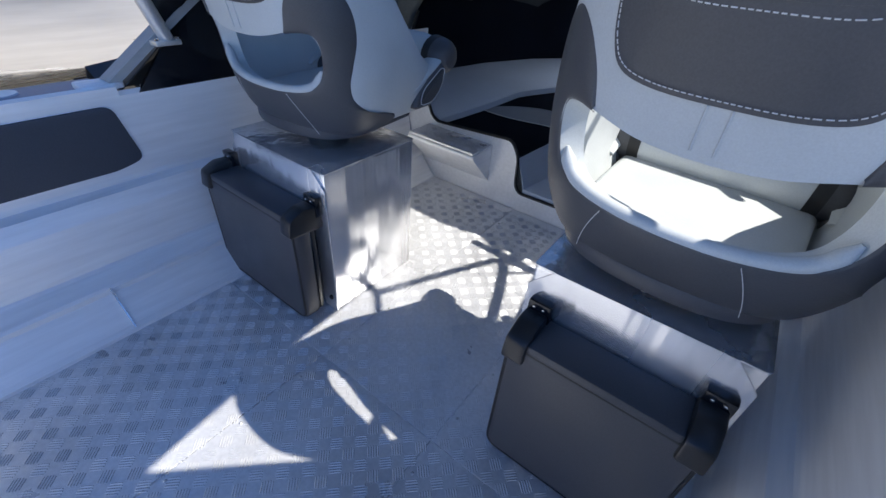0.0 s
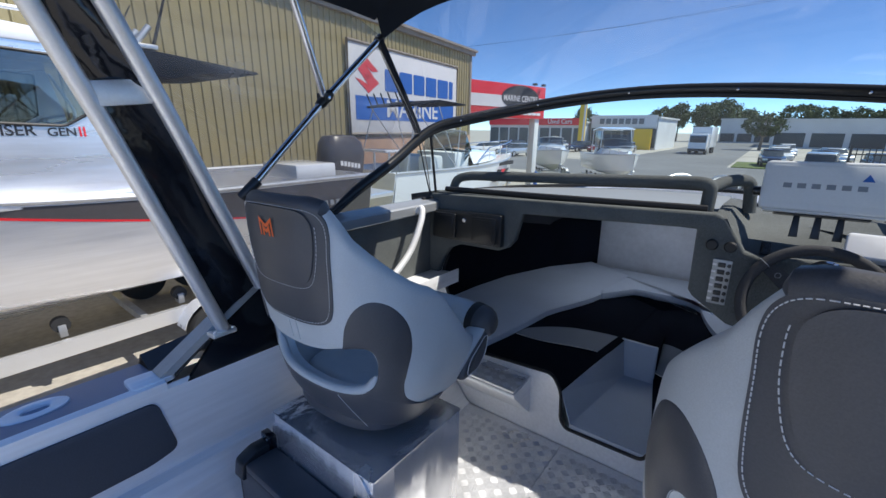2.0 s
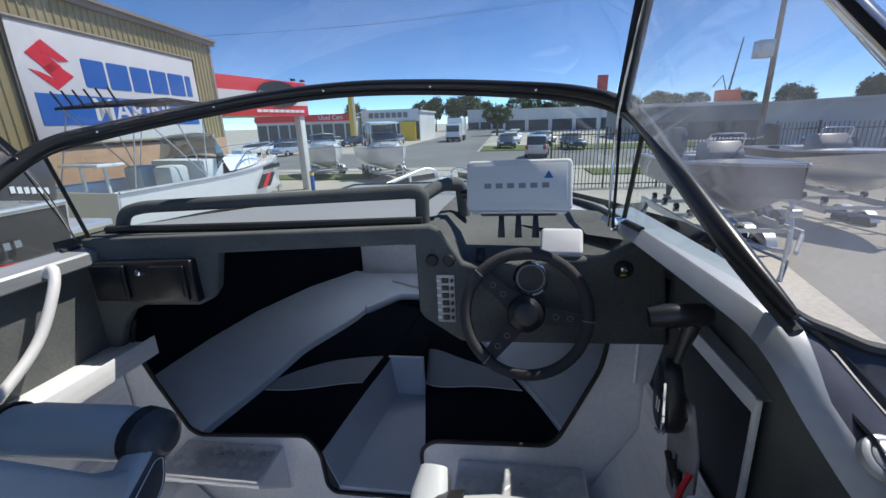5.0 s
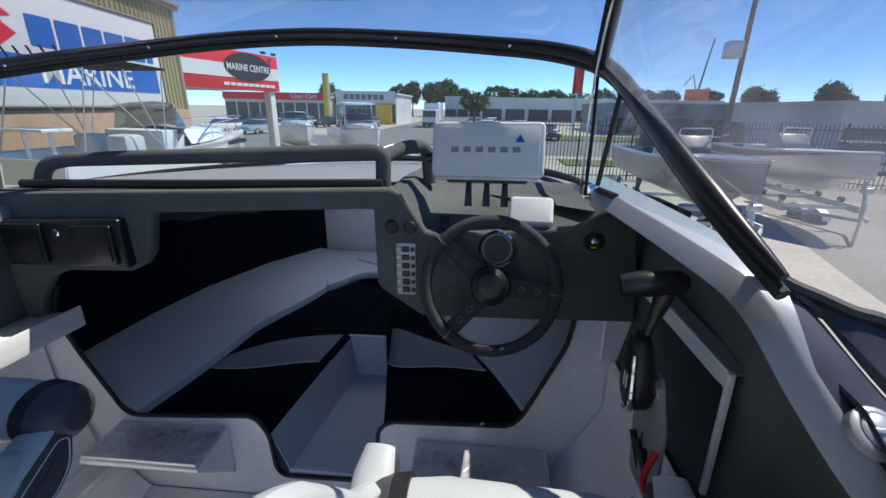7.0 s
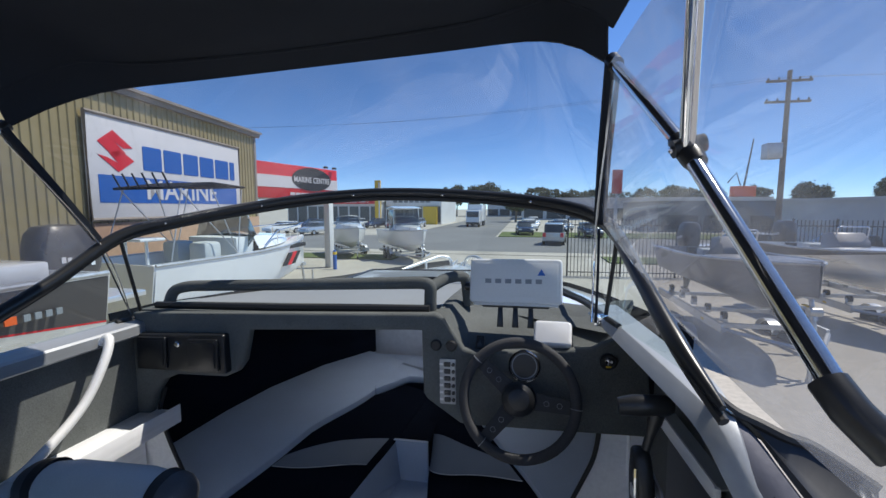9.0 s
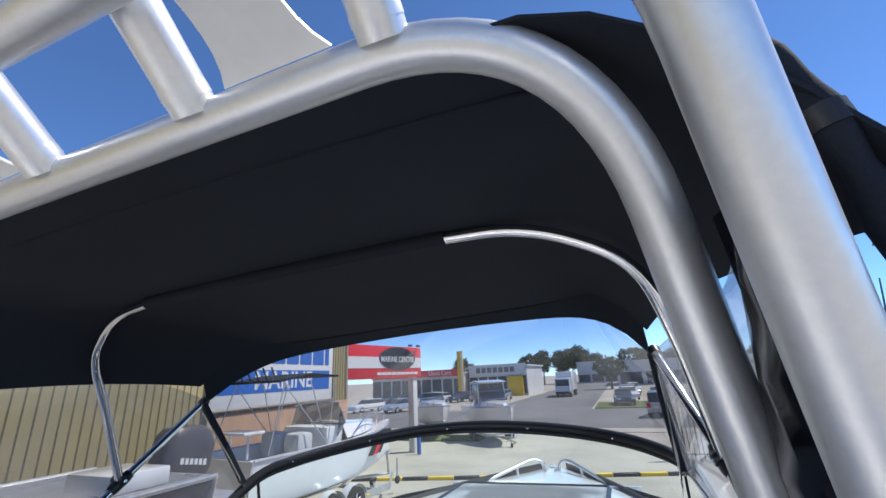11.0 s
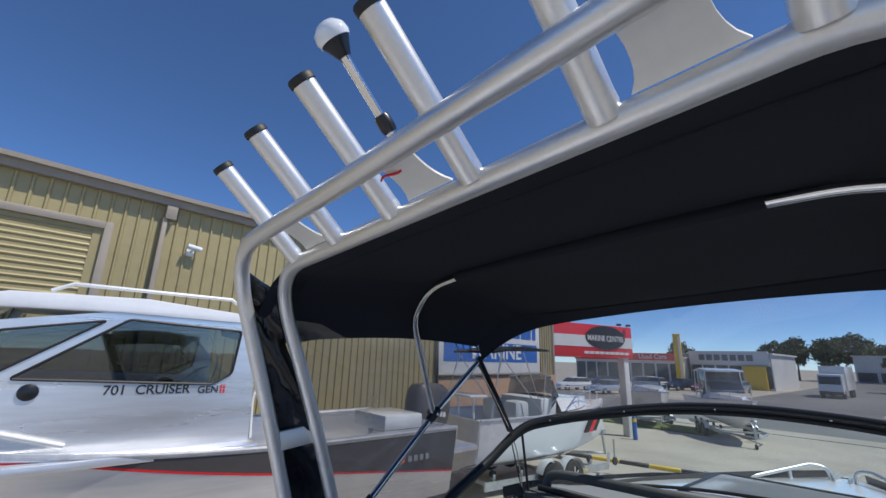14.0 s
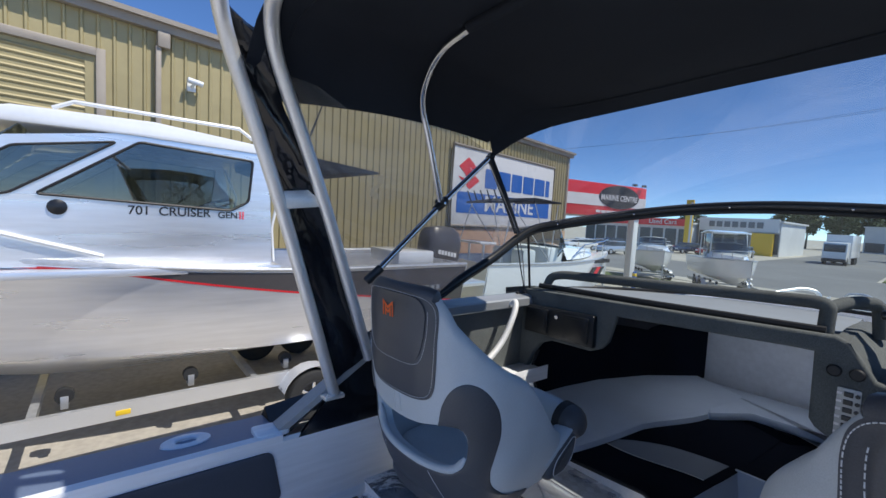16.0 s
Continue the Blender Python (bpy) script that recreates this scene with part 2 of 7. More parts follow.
def spline(pts, n=6, closed=False):
    """Catmull-Rom through the points."""
    P = [Vector(p) for p in pts]
    out, m = [], len(P)
    for i in range(m if closed else m - 1):
        if closed:
            a, b, c, d = P[(i - 1) % m], P[i], P[(i + 1) % m], P[(i + 2) % m]
        else:
            a, b, c, d = P[max(i - 1, 0)], P[i], P[i + 1], P[min(i + 2, m - 1)]
        for k in range(n):
            t = k / n
            out.append(0.5 * ((2 * b) + (c - a) * t + (2 * a - 5 * b + 4 * c - d) * t * t + (3 * b - a - 3 * c + d) * t ** 3))
    if not closed:
        out.append(P[-1])
    return out


def fillet(pts, r, n=6):
    """A polyline with its corners rounded to radius-like reach r."""
    P = [Vector(p) for p in pts]
    out = [P[0]]
    for a, b, c in zip(P, P[1:], P[2:]):
        u, w = (a - b), (c - b)
        k = min(r, u.length * 0.49, w.length * 0.49)
        p, q = b + u.normalized() * k, b + w.normalized() * k
        for i in range(n + 1):
            t = i / n
            out.append((1 - t) ** 2 * p + 2 * t * (1 - t) * b + t * t * q)
    out.append(P[-1])
    return out


def tube(pts, r, seg=12, bm=None, closed=False, flat=1.0):
    bm = bm or bmesh.new()
    P = [Vector(p) for p in pts]
    n = len(P)
    up = None
    rings = []
    for i in range(n):
        if closed:
            d = P[(i + 1) % n] - P[i - 1]
        else:
            d = P[min(i + 1, n - 1)] - P[max(i - 1, 0)]
        d.normalize()
        if up is None:
            up = Vector((0, 0, 1)) if abs(d.z) < 0.9 else Vector((0, 1, 0))
        side = d.cross(up).normalized()
        up = side.cross(d).normalized()
        rr = r[i] if isinstance(r, (list, tuple)) else r
        rings.append([bm.verts.new(P[i] + side * (rr * math.cos(2 * math.pi * k / seg)) + up * (rr * flat * math.sin(2 * math.pi * k / seg))) for k in range(seg)])
    for i in range(n if closed else n - 1):
        A, B = rings[i], rings[(i + 1) % n]
        for k in range(seg):
            bm.faces.new((A[k], A[(k + 1) % seg], B[(k + 1) % seg], B[k]))
    if not closed:
        bm.faces.new(rings[0][::-1])
        bm.faces.new(rings[-1])
    return bm


def lathe(profile, seg=24, bm=None, m=None):
    """Turns (radius, height) pairs round z."""
    bm = bm or bmesh.new()
    m = m or Matrix()
    rings = []
    for r, z in profile:
        rings.append([bm.verts.new(m @ Vector((r * math.cos(2 * math.pi * k / seg), r * math.sin(2 * math.pi * k / seg), z))) for k in range(seg)])
    for A, B in zip(rings, rings[1:]):
        for k in range(seg):
            bm.faces.new((A[k], A[(k + 1) % seg], B[(k + 1) % seg], B[k]))
    bm.faces.new(rings[0][::-1])
    bm.faces.new(rings[-1])
    return bm


def sheet(rows, bm=None, thick=0.0, closed=False):
    """A skin over rows of points; thick gives it a back."""
    bm = bm or bmesh.new()
    V = [[bm.verts.new(p) for p in row] for row in rows]
    faces = []
    for A, B in zip(V, V[1:]):
        for k in range(len(A) - (0 if closed else 1)):
            faces.append(bm.faces.new((A[k], A[(k + 1) % len(A)], B[(k + 1) % len(A)], B[k])))
    if thick:
        bmesh.ops.recalc_face_normals(bm, faces=faces)
        bmesh.ops.solidify(bm, geom=faces, thickness=thick)
    return bm


def prism(outline, lo, hi, axis="y", bevel=0.0, bm=None, seg=2):
    """A plate: an outline in two axes, drawn out along the third."""
    bm = bm or bmesh.new()

    def place(a, b, c):
        return {"y": (a, c, b), "x": (c, a, b), "z": (a, b, c)}[axis]

    A = [bm.verts.new(place(a, b, lo)) for a, b in outline]
    B = [bm.verts.new(place(a, b, hi)) for a, b in outline]
    n = len(A)
    fa = bm.faces.new(A)
    fb = bm.faces.new(B[::-1])
    for i in range(n):
        bm.faces.new((A[i], B[i], B[(i + 1) % n], A[(i + 1) % n]))
    bmesh.ops.recalc_face_normals(bm, faces=bm.faces)
    if bevel:
        es = list({e for f in (fa, fb) for e in f.edges})
        bmesh.ops.bevel(bm, geom=es, offset=bevel, segments=seg, profile=0.5, affect="EDGES")
    return bm


def round_poly(pts, r, n=5):
    P = [Vector((*p, 0)) for p in pts]
    out = []
    m = len(P)
    for i in range(m):
        a, b, c = P[i - 1], P[i], P[(i + 1) % m]
        u, w = a - b, c - b
        k = min(r, u.length * 0.49, w.length * 0.49)
        p, q = b + u.normalized() * k, b + w.normalized() * k
        for j in range(n + 1):
            t = j / n
            v = (1 - t) ** 2 * p + 2 * t * (1 - t) * b + t * t * q
            out.append((v.x, v.y))
    return out


def puff(outline, place, rise=0.006, rings=5, bm=None):
    """A padded panel: a star-shaped outline (u, v) carried on to a surface place(u, v, lift), swelling off it inside."""
    bm = bm or bmesh.new()
    cu = sum(p[0] for p in outline) / len(outline)
    cv = sum(p[1] for p in outline) / len(outline)
    prev = None
    levels = [(1.0, -0.004), (0.995, 0.35)] + [(1 - (i + 1) / (rings + 1), 1 - (1 - (i + 1) / (rings + 1)) ** 3) for i in range(rings)]
    for s, l in levels:
        lift = rise * l if l > 0 else l
        ring = [bm.verts.new(place(cu + (u - cu) * s, cv + (v - cv) * s, lift)) for u, v in outline]
        if prev:
            for k in range(len(ring)):
                j = (k + 1) % len(ring)
                bm.faces.new((prev[k], prev[j], ring[j], ring[k]))
        prev = ring
    c = bm.verts.new(place(cu, cv, rise))
    for k in range(len(prev)):
        bm.faces.new((prev[k], prev[(k + 1) % len(prev)], c))
    return bm


def lettering(text, size, m, mat, parent, depth=0.002, name="lettering"):
    cu = bpy.data.curves.new(name, "FONT")
    cu.body, cu.size, cu.extrude, cu.align_x, cu.align_y = text, size, depth, "CENTER", "CENTER"
    cu.offset = size * 0.012
    tmp = bpy.data.objects.new(name, cu)
    me = bpy.data.meshes.new_from_object(tmp)
    bpy.data.objects.remove(tmp)
    me.materials.append(mat)
    ob = new(name, me)
    ob.parent = parent
    ob.matrix_local = m
    return ob


# ---- the boat: hull and deck ----
FLOOR_X, BULK_Y = 0.70, 1.88
HEEL = 0.03  # the boat sits slightly heeled on its trailer: rise per metre to starboard


def floor_bars():
    """Raised five-bar tread pattern, one joined relief."""
    V, F = [], []
    pitch, bar, gap, high = 0.046, 0.034, 0.0066, 0.0013
    for i in range(int(2 * FLOOR_X / pitch)):
        for j in range(int(2.85 / pitch)):
            cx, cy = -FLOOR_X + 0.025 + i * pitch, -0.95 + j * pitch
            if -0.75 < cx < -0.35 and 0.85 < cy < 1.29 or 0.43 < cx and 0.85 < cy < 1.29:
                continue
            a = radians(45 if (i + j) % 2 else -45)
            ca, sa = math.cos(a), math.sin(a)
            for k in range(5):
                o = (k - 2) * gap
                L = bar * (0.5 if abs(k - 2) < 2 else 0.42)
                b = len(V)
                for p, q, z in ((-L, -0.0019, 0), (L, -0.0019, 0), (L, 0.0019, 0), (-L, 0.0019, 0), (-L * 0.8, 0, high), (L * 0.8, 0, high)):
                    q += o
                    V.append((cx + p * ca - q * sa, cy + p * sa + q * ca, z + 0.0005))
                F += [(b, b + 1, b + 5, b + 4), (b + 2, b + 3, b + 4, b + 5), (b + 1, b + 2, b + 5), (b + 3, b, b + 4)]
    me = bpy.data.meshes.new("tread_bars")
    me.from_pydata(V, [], F)
    me.materials.append(TREAD)
    return new("tread_bars", me)


def build_floor():
    fl = structure("floor", box((-0.74, -1.25, -0.03), (0.74, BULK_Y, -0.006)), ALU, "silver aluminium cockpit deck under the tread plates")
    # plates with narrow joints between them
    cuts_x, cuts_y = [-0.70, -0.16, 0.30, 0.70], [-1.2, 0.60, 1.30, BULK_Y - 0.003]
    for i in range(3):
        for j in range(3):
            part("tread_plate", box((cuts_x[i] + 0.0015, cuts_y[j] + 0.0015, -0.006), (cuts_x[i + 1] - 0.0015, cuts_y[j + 1] - 0.0015, 0.0), 0.0008, 1), TREAD, fl)
    bars = floor_bars()
    bars.parent = fl
    tagged(bars, "fine raised tread pattern of short bars", kind="stuff")
    for x in cuts_x[1:3]:
        for k in range(14):
            part("rivet", lathe([(0.005, 0.0), (0.005, 0.001), (0.003, 0.0025), (0.0005, 0.003)], 8, m=Matrix.Translation((x + 0.018, -0.9 + k * 0.2, 0))), GALV, fl)


build_floor()


def hull_side(s):
    """Inner skin of one side, in cross-section from the deck edge up to the gunwale. s: -1 port, 1 starboard."""
    name = "port" if s < 0 else "starboard"
    sec = [(0.695, -0.01), (0.70, 0.010), (0.715, 0.022), (0.792, 0.112), (0.792, 0.130), (0.800, 0.138), (0.868, 0.158), (0.878, 0.166), (0.888, 0.24), (0.905, 0.32), (0.93, 0.372), (0.966, 0.384), (0.970, 0.40), (0.975, 0.655), (0.985, 0.668)]
    ys = [-1.25 + 3.12 * k / 26 for k in range(27)]
    rows = [[(s * x, y, z) for x, z in sec] for y in ys]
    structure("hull_side_" + name, sheet(rows, thick=0.004 * s), ALU, "brushed aluminium inner hull side with a welded ledge", smooth=False)
    # seams on the lower strip
    for y in (0.27, 1.1):
        m = box((-0.004, -0.002, 0), (0.004, 0.002, 0.15))
        bmesh.ops.transform(m, matrix=pose(s * 0.705, y, 0.015, 0, s * 38, 0), verts=m.verts)
        part("weld_seam", m, ALU_BOX, bpy.data.objects["hull_side_" + name])
    # gunwale deck, painted, with a raised inner lip and outer rub rail
    g = thing("gunwale", "slate blue gunwale deck with bright inner lip", "gunwale", kind="structure", group="gunwales")
    sec = [(0.972, 0.655), (0.972, 0.682), (1.0, 0.684), (1.01, 0.672), (1.22, 0.655), (1.27, 0.63), (1.285, 0.58), (1.265, 0.56)]
    rows = [[(s * x, y, z) for x, z in sec] for y in [-1.25 + 0.09 * k for k in range(21)]]
    part("lip", sheet([r[:4] for r in rows], thick=0.002 * s), ALU, g, "bare aluminium lip")
    part("deck", sheet([r[3:] for r in rows], thick=0.003 * s), BLUE_GREY, g)
    # outer hull skin
    sec = [(1.265, 0.56), (1.24, 0.3), (1.15, -0.25), (0.55, -0.5), (0.0, -0.62)]
    rows = []
    for k in range(30):
        y = -1.25 + 6.0 * k / 29
        taper = 1 if y < 1.5 else max(0.02, 1 - ((y - 1.5) / 3.25) ** 2.2)
        lift = 0 if y < 1.5 else ((y - 1.5) / 3.25) ** 2 * 0.45
        rows.append([(s * x * taper, y, z + lift * (1 if z > 0 else 1.6)) for x, z in sec])
    structure("hull_" + name, sheet(rows, thick=0.004), GELCOAT, "white painted outer hull")
    # dark foam pad on the coaming
    out = round_poly([(-0.9, 0.425), (0.47, 0.425), (0.555, 0.445), (0.515, 0.632), (-0.9, 0.632)], 0.03)
    pad = thing("coaming_pad", "slate foam pad stuck on the aluminium coaming", "pad", group="coaming pads")
    part("cushion", prism(out, s * 0.966, s * 0.985, "x", 0.003), PAD, pad)
    # rod holder flush in the gunwale
    rh = thing("gunwale_rod_holder", "pale oval rod holder set flush in the gunwale", "rod holder", (s * 1.13, 0.27, 0.664), group="gunwale rod holders")
    bm = lathe([(0.062, 0.0), (0.06, 0.008), (0.034, 0.011), (0.026, 0.006), (0.024, -0.03), (0.001, -0.031)], 24)
    bmesh.ops.scale(bm, vec=(0.8, 1.25, 1), verts=bm.verts)
    part("flange", bm, ALU, rh)
    part("socket", lathe([(0.02, -0.029), (0.019, -0.012), (0.001, -0.012)], 16), PLASTIC, rh)


for s in (-1, 1):
    hull_side(s)
structure("transom", box((-0.99, -1.30, 0.0), (0.99, -1.25, 0.66), 0.01), ALU, "plain aluminium transom wall")


def side_forward(s):
    """Coaming from the arch foot to the windscreen: sloping foot plate, dark infill, rail, tray."""
    name = "port" if s < 0 else "starboard"
    # sloping foot plate the arch stands on
    fore = 0.045 if s < 0 else 0.0
    path = [(s * 1.03, 0.50 + fore, 0.68), (s * 1.0, 0.70 + fore, 0.835), (s * 0.98, 0.88 + fore, 0.965), (s * 0.99, 1.04 + fore, 1.06)]
    foot = thing("arch_foot_rail", "bare aluminium sloping foot rail on the gunwale", "rail", group="foot rails")
    rows = []
    for p in spline(path, 5):
        rows.append([p + Vector((s * dx, -dz * 0.3, dz)) for dx, dz in ((-0.035, -0.012), (-0.035, 0.012), (0.035, 0.012), (0.035, -0.012))])
    part("rail", sheet(rows, closed=True), SATIN, foot)
    part("toe_plate", prism(round_poly([(s * 0.985, 0.42 + fore), (s * 1.08, 0.42 + fore), (s * 1.07, 0.54 + fore), (s * 0.99, 0.54 + fore)], 0.02), 0.672, 0.69, "z", 0.003), ALU, foot)
    # dark panel below the foot plate
    out = [(0.56 + fore, 0.65), (1.07, 0.65), (1.07, 1.05), (0.90 + fore, 0.965), (0.72 + fore, 0.83)]
    structure("side_panel_" + name, prism(out, s * 0.975, s * 0.99, "x"), GLOSS_BLACK, "black side panel under the sloping rail")
    # carpeted side wall; the lining leans in towards the windscreen on the starboard side
    lower = spline([(0.99, 1.06, 0.955), (0.97, 1.13, 0.997), (0.95, 1.198, 1.051), (0.925, 1.283, 1.124), (0.90, 1.406, 1.151), (0.846, 1.763, 1.182), (0.822, 1.95, 1.192)], 4)
    if s < 0:
        out = [(1.04, 0.64), (BULK_Y, 0.64), (BULK_Y, 1.12), (1.04, 1.06)]
        structure("side_lining_" + name, prism(out, s * 0.955, s * 0.975, "x"), CARPET, "charcoal carpeted side lining")
        tray = thing("side_tray", "folded aluminium tray along the carpeted side", "tray")
        part("shelf", box((-0.97, 1.12, 0.735), (-0.80, BULK_Y, 0.745), 0.002), ALU, tray)
        part("front_lip", box((-0.80, 1.12, 0.70), (-0.795, BULK_Y, 0.775), 0.002), ALU, tray)
    else:
        rows = [[(0.99, min(p.y, 1.878), 0.655), (1.02, min(p.y, 1.878), 0.80), (1.02, min(p.y, 1.878), p.z - 0.10), (min(0.99, p.x + 0.02), min(p.y, 1.878), p.z + 0.01)] for p in lower]
        structure("side_lining_" + name, sheet(rows, thick=0.01), CARPET, "charcoal carpeted side lining")
        rows = [[(1.02, y, 0.575), (0.99, y, 0.655), (0.985, y, 0.668)] for y in (1.31, 1.6, 1.876)]
        structure("side_ledge_" + name, sheet(rows, thick=0.004), ALU, "aluminium ledge under the side lining")
        rows = [[(1.02, y, 0.575), (0.87, y, 0.30), (0.72, y, 0.022)] for y in (1.305, 1.6, 1.876)]
        structure("hull_panel_" + name, sheet(rows, thick=0.004), ALU, "sloping aluminium hull panel beside the step")
    # windscreen sill rail
    rail = thing("window_rail", "brushed aluminium rail carrying the side window", "rail", group="window rails")
    rows = []
    if s < 0:
        bend = spline([(0.072, 0.95, 0.985), (0.052, 1.10, 1.083), (0.014, 1.165, 1.119), (0.001, 1.22, 1.131), (0.0, 1.30, 1.134), (0.0, 1.45, 1.137)], 4) + [Vector((0.0, 1.95, 1.145))]
        for out, y, z in bend:
            out = max(0.0, out)
            z += HEEL * s * 0.93
            rows.append([(s * (x + out * k), y, z + dz) for x, dz, k in ((0.955, -0.034, 0.3), (0.901, -0.034, 1), (0.897, -0.030, 1), (0.897, 0.004, 1), (0.902, 0.010, 1), (0.965, 0.024, 0.45), (0.985, 0.0, 0.45))])
    else:
        for p in lower:
            wide = 0.002 + 0.063 * min(1, max(0, (p.y - 1.20) / 0.18))
            rows.append([(p.x + 0.03, p.y, p.z - 0.003), (p.x, p.y, p.z), (p.x + 0.022, p.y - 0.004, p.z + 0.027), (p.x + 0.027, p.y - 0.004, p.z + 0.030), (p.x + 0.027 + wide, p.y, p.z + 0.034), (p.x + 0.04 + wide, p.y, p.z + 0.012)])
    bm = sheet(rows, thick=0.003 * s)
    for e in bm.edges:
        if len(e.link_faces) == 2 and e.calc_face_angle(0) > radians(24):
            e.smooth = False
    part("rail", bm, SATIN, rail)
    # dull plate behind the window's tail, edged by the black seal
    if s < 0:
        lift = HEEL * s * 0.93
        edge = [(1.002, 1.218, 1.158), (1.044, 1.153, 1.116), (1.078, 1.10, 1.081), (1.105, 1.03, 1.035), (1.125, 0.94, 0.976)]
        rows = [[(s * xi, y - 0.012, z + lift + 0.004), (s * (xi + x) / 2, y - 0.004, z + lift + 0.002), (s * x, y, z + lift), (s * (x + 0.004), y, z + lift - 0.03)]
                for (x, y, z), xi in zip(edge, (0.975, 0.99, 0.995, 1.0, 1.005))]
        part("quarter_plate", sheet(rows, thick=0.003 * s), QUARTER_GREY, rail, "dull grey plate behind the window")
    else:
        ridge = spline([(0.952, 1.283, 1.152), (0.972, 1.198, 1.079), (0.993, 1.127, 1.024), (1.013, 1.056, 0.982), (1.03, 0.96, 0.925)], 4)
        seal = spline([(0.986, 1.286, 1.155), (1.010, 1.262, 1.134), (1.026, 1.222, 1.103), (1.043, 1.18, 1.071), (1.075, 1.08, 1.01)], 4)
        rows = [[a.lerp(b, t) + Vector((0, 0, 0.004 * math.sin(math.pi * t))) for t in (0, 0.25, 0.5, 0.75, 1)] for a, b in zip(ridge, seal)]
        part("quarter_plate", sheet(rows, thick=0.003), QUARTER_GREY, rail, "dull grey plate behind the window")
        rim = spline([(0.990, 1.292, 1.158), (1.022, 1.276, 1.146), (1.055, 1.260, 1.133), (1.092, 1.248, 1.124), (1.15, 1.20, 1.09)], 4)
        rows = [[b + Vector((0, 0, 0.004)), b.lerp(a, 0.12) + Vector((0, 0, 0.010)), b.lerp(a, 0.5) - Vector((0, 0, 0.004)), a + Vector((0, 0, 0.006)), a - Vector((0, 0, 0.02))] for a, b in zip(rim, seal)]
        part("seal", sheet(rows, thick=0.003), PLASTIC, rail, "black rubber seal at the window's tail")
    # cabin side deck outside the window
    rows = []
    for k in range(14):
        y = 0.55 + 3.9 * k / 13
        t = max(0.0, (y - 1.9) / 2.7)
        nar = 1 - t ** 1.8
        zi = 0.70 + 0.42 * min(1, max(0, (y - 0.55) / 0.55)) - 0.05 * min(1, max(0, (1.40 - y) / 0.2))
        rows.append([(s * x * nar, y, z) for x, z in ((1.0, zi), (1.1, min(zi, 0.98)), (1.2, 0.70 + 0.12 * min(1, (y - 0.55))), (1.275, 0.6 + 0.1 * t))])
    structure("side_deck_" + name, sheet(rows, thick=0.004), DARK_DECK, "dark grey painted side deck outside the windscreen")


for s in (-1, 1):
    side_forward(s)
fit_cap = thing("deck_filler", "round dull metal filler cap on the starboard side deck", "filler cap", (1.012, 1.138, 1.046), turn=(36, 2, 0))
part("flange", lathe([(0.030, -0.008), (0.030, 0.003), (0.026, 0.006), (0.022, 0.006), (0.021, 0.003)], 28), SATIN, fit_cap)
part("cap", lathe([(0.021, 0.0), (0.021, 0.007), (0.018, 0.009), (0.001, 0.009)], 28), SATIN, fit_cap)
part("key_bar", box((-0.013, -0.003, 0.008), (0.013, 0.003, 0.012), 0.001), SATIN, fit_cap)


# ---- cabin bulkhead, dash and cabin ----
def build_bulkhead():
    edge = [(0.853, 0.86), (0.852, 0.79), (0.836, 0.705), (0.712, 0.43), (0.675, 0.392), (0.262, 0.378), (0.217, 0.335), (0.215, 0.15), (0.19, 0.105), (-0.15, 0.10), (-0.178, 0.136), (-0.187, 0.286), (-0.235, 0.362), (-0.70, 0.332), (-0.74, 0.355), (-0.845, 0.575), (-0.893, 0.70), (-0.898, 0.75), (-0.863, 0.84)]
    opening = fillet([(x, 0, z) for x, z in edge], 0.035, 5)
    out = [(-1.03, 0.84), (-1.03, 0.0), (1.03, 0.0), (1.03, 0.86)] + [(p.x, p.z) for p in opening]
    bulk = structure("wall_cabin", prism(out, BULK_Y, BULK_Y + 0.006, "y"), ALU, "brushed aluminium cabin bulkhead with a wide opening")
    part("edge_trim", tube([(p.x, BULK_Y - 0.001, p.z) for p in opening], 0.008, 8), RUBBER, bulk, "black rubber edge trim round the opening")
    part("weld_seam", tube([(0.945, BULK_Y - 0.002, 0.66), (0.947, BULK_Y - 0.002, 0.83)], 0.006, 6), ALU, bulk)
    for x0, x1 in ((-0.76, -0.34), (0.355, 0.80)):
        st = thing("cabin_step", "aluminium cabin step topped with tread plate", "step", group="cabin steps")
        part("riser", prism(round_poly([(1.70, 0.275), (1.70, 0.292), (BULK_Y - 0.002, 0.306), (BULK_Y - 0.002, 0.10)], 0.008), x0, x1, "x", 0.002), ALU, st)
        part("tread", box((x0 + 0.006, 1.703, 0.296), (x1 - 0.006, BULK_Y - 0.006, 0.308), 0.002), TREAD, st)
        V, F = [], []
        for i in range(int((x1 - x0) / 0.046)):
            for j in range(3):
                cx, cy = x0 + 0.035 + i * 0.046, 1.735 + j * 0.046
                a = radians(45 if (i + j) % 2 else -45)
                for k in range(5):
                    o, L, b = (k - 2) * 0.0066, 0.016, len(V)
                    for p, q, z in ((-L, -0.0019, 0), (L, -0.0019, 0), (L, 0.0019, 0), (-L, 0.0019, 0), (-L * 0.8, 0, 0.0016), (L * 0.8, 0, 0.0016)):
                        q += o
                        V.append((cx + p * math.cos(a) - q * math.sin(a), cy + p * math.sin(a) + q * math.cos(a), z + 0.308))
                    F += [(b, b + 1, b + 5, b + 4), (b + 2, b + 3, b + 4, b + 5), (b + 1, b + 2, b + 5), (b + 3, b, b + 4)]
        me = bpy.data.meshes.new("tread_bars")
        me.from_pydata(V, [], F)
        me.materials.append(TREAD)
        ob = new("tread_bars", me)
        ob.parent = st
        tagged(ob, kind="stuff")


build_bulkhead()


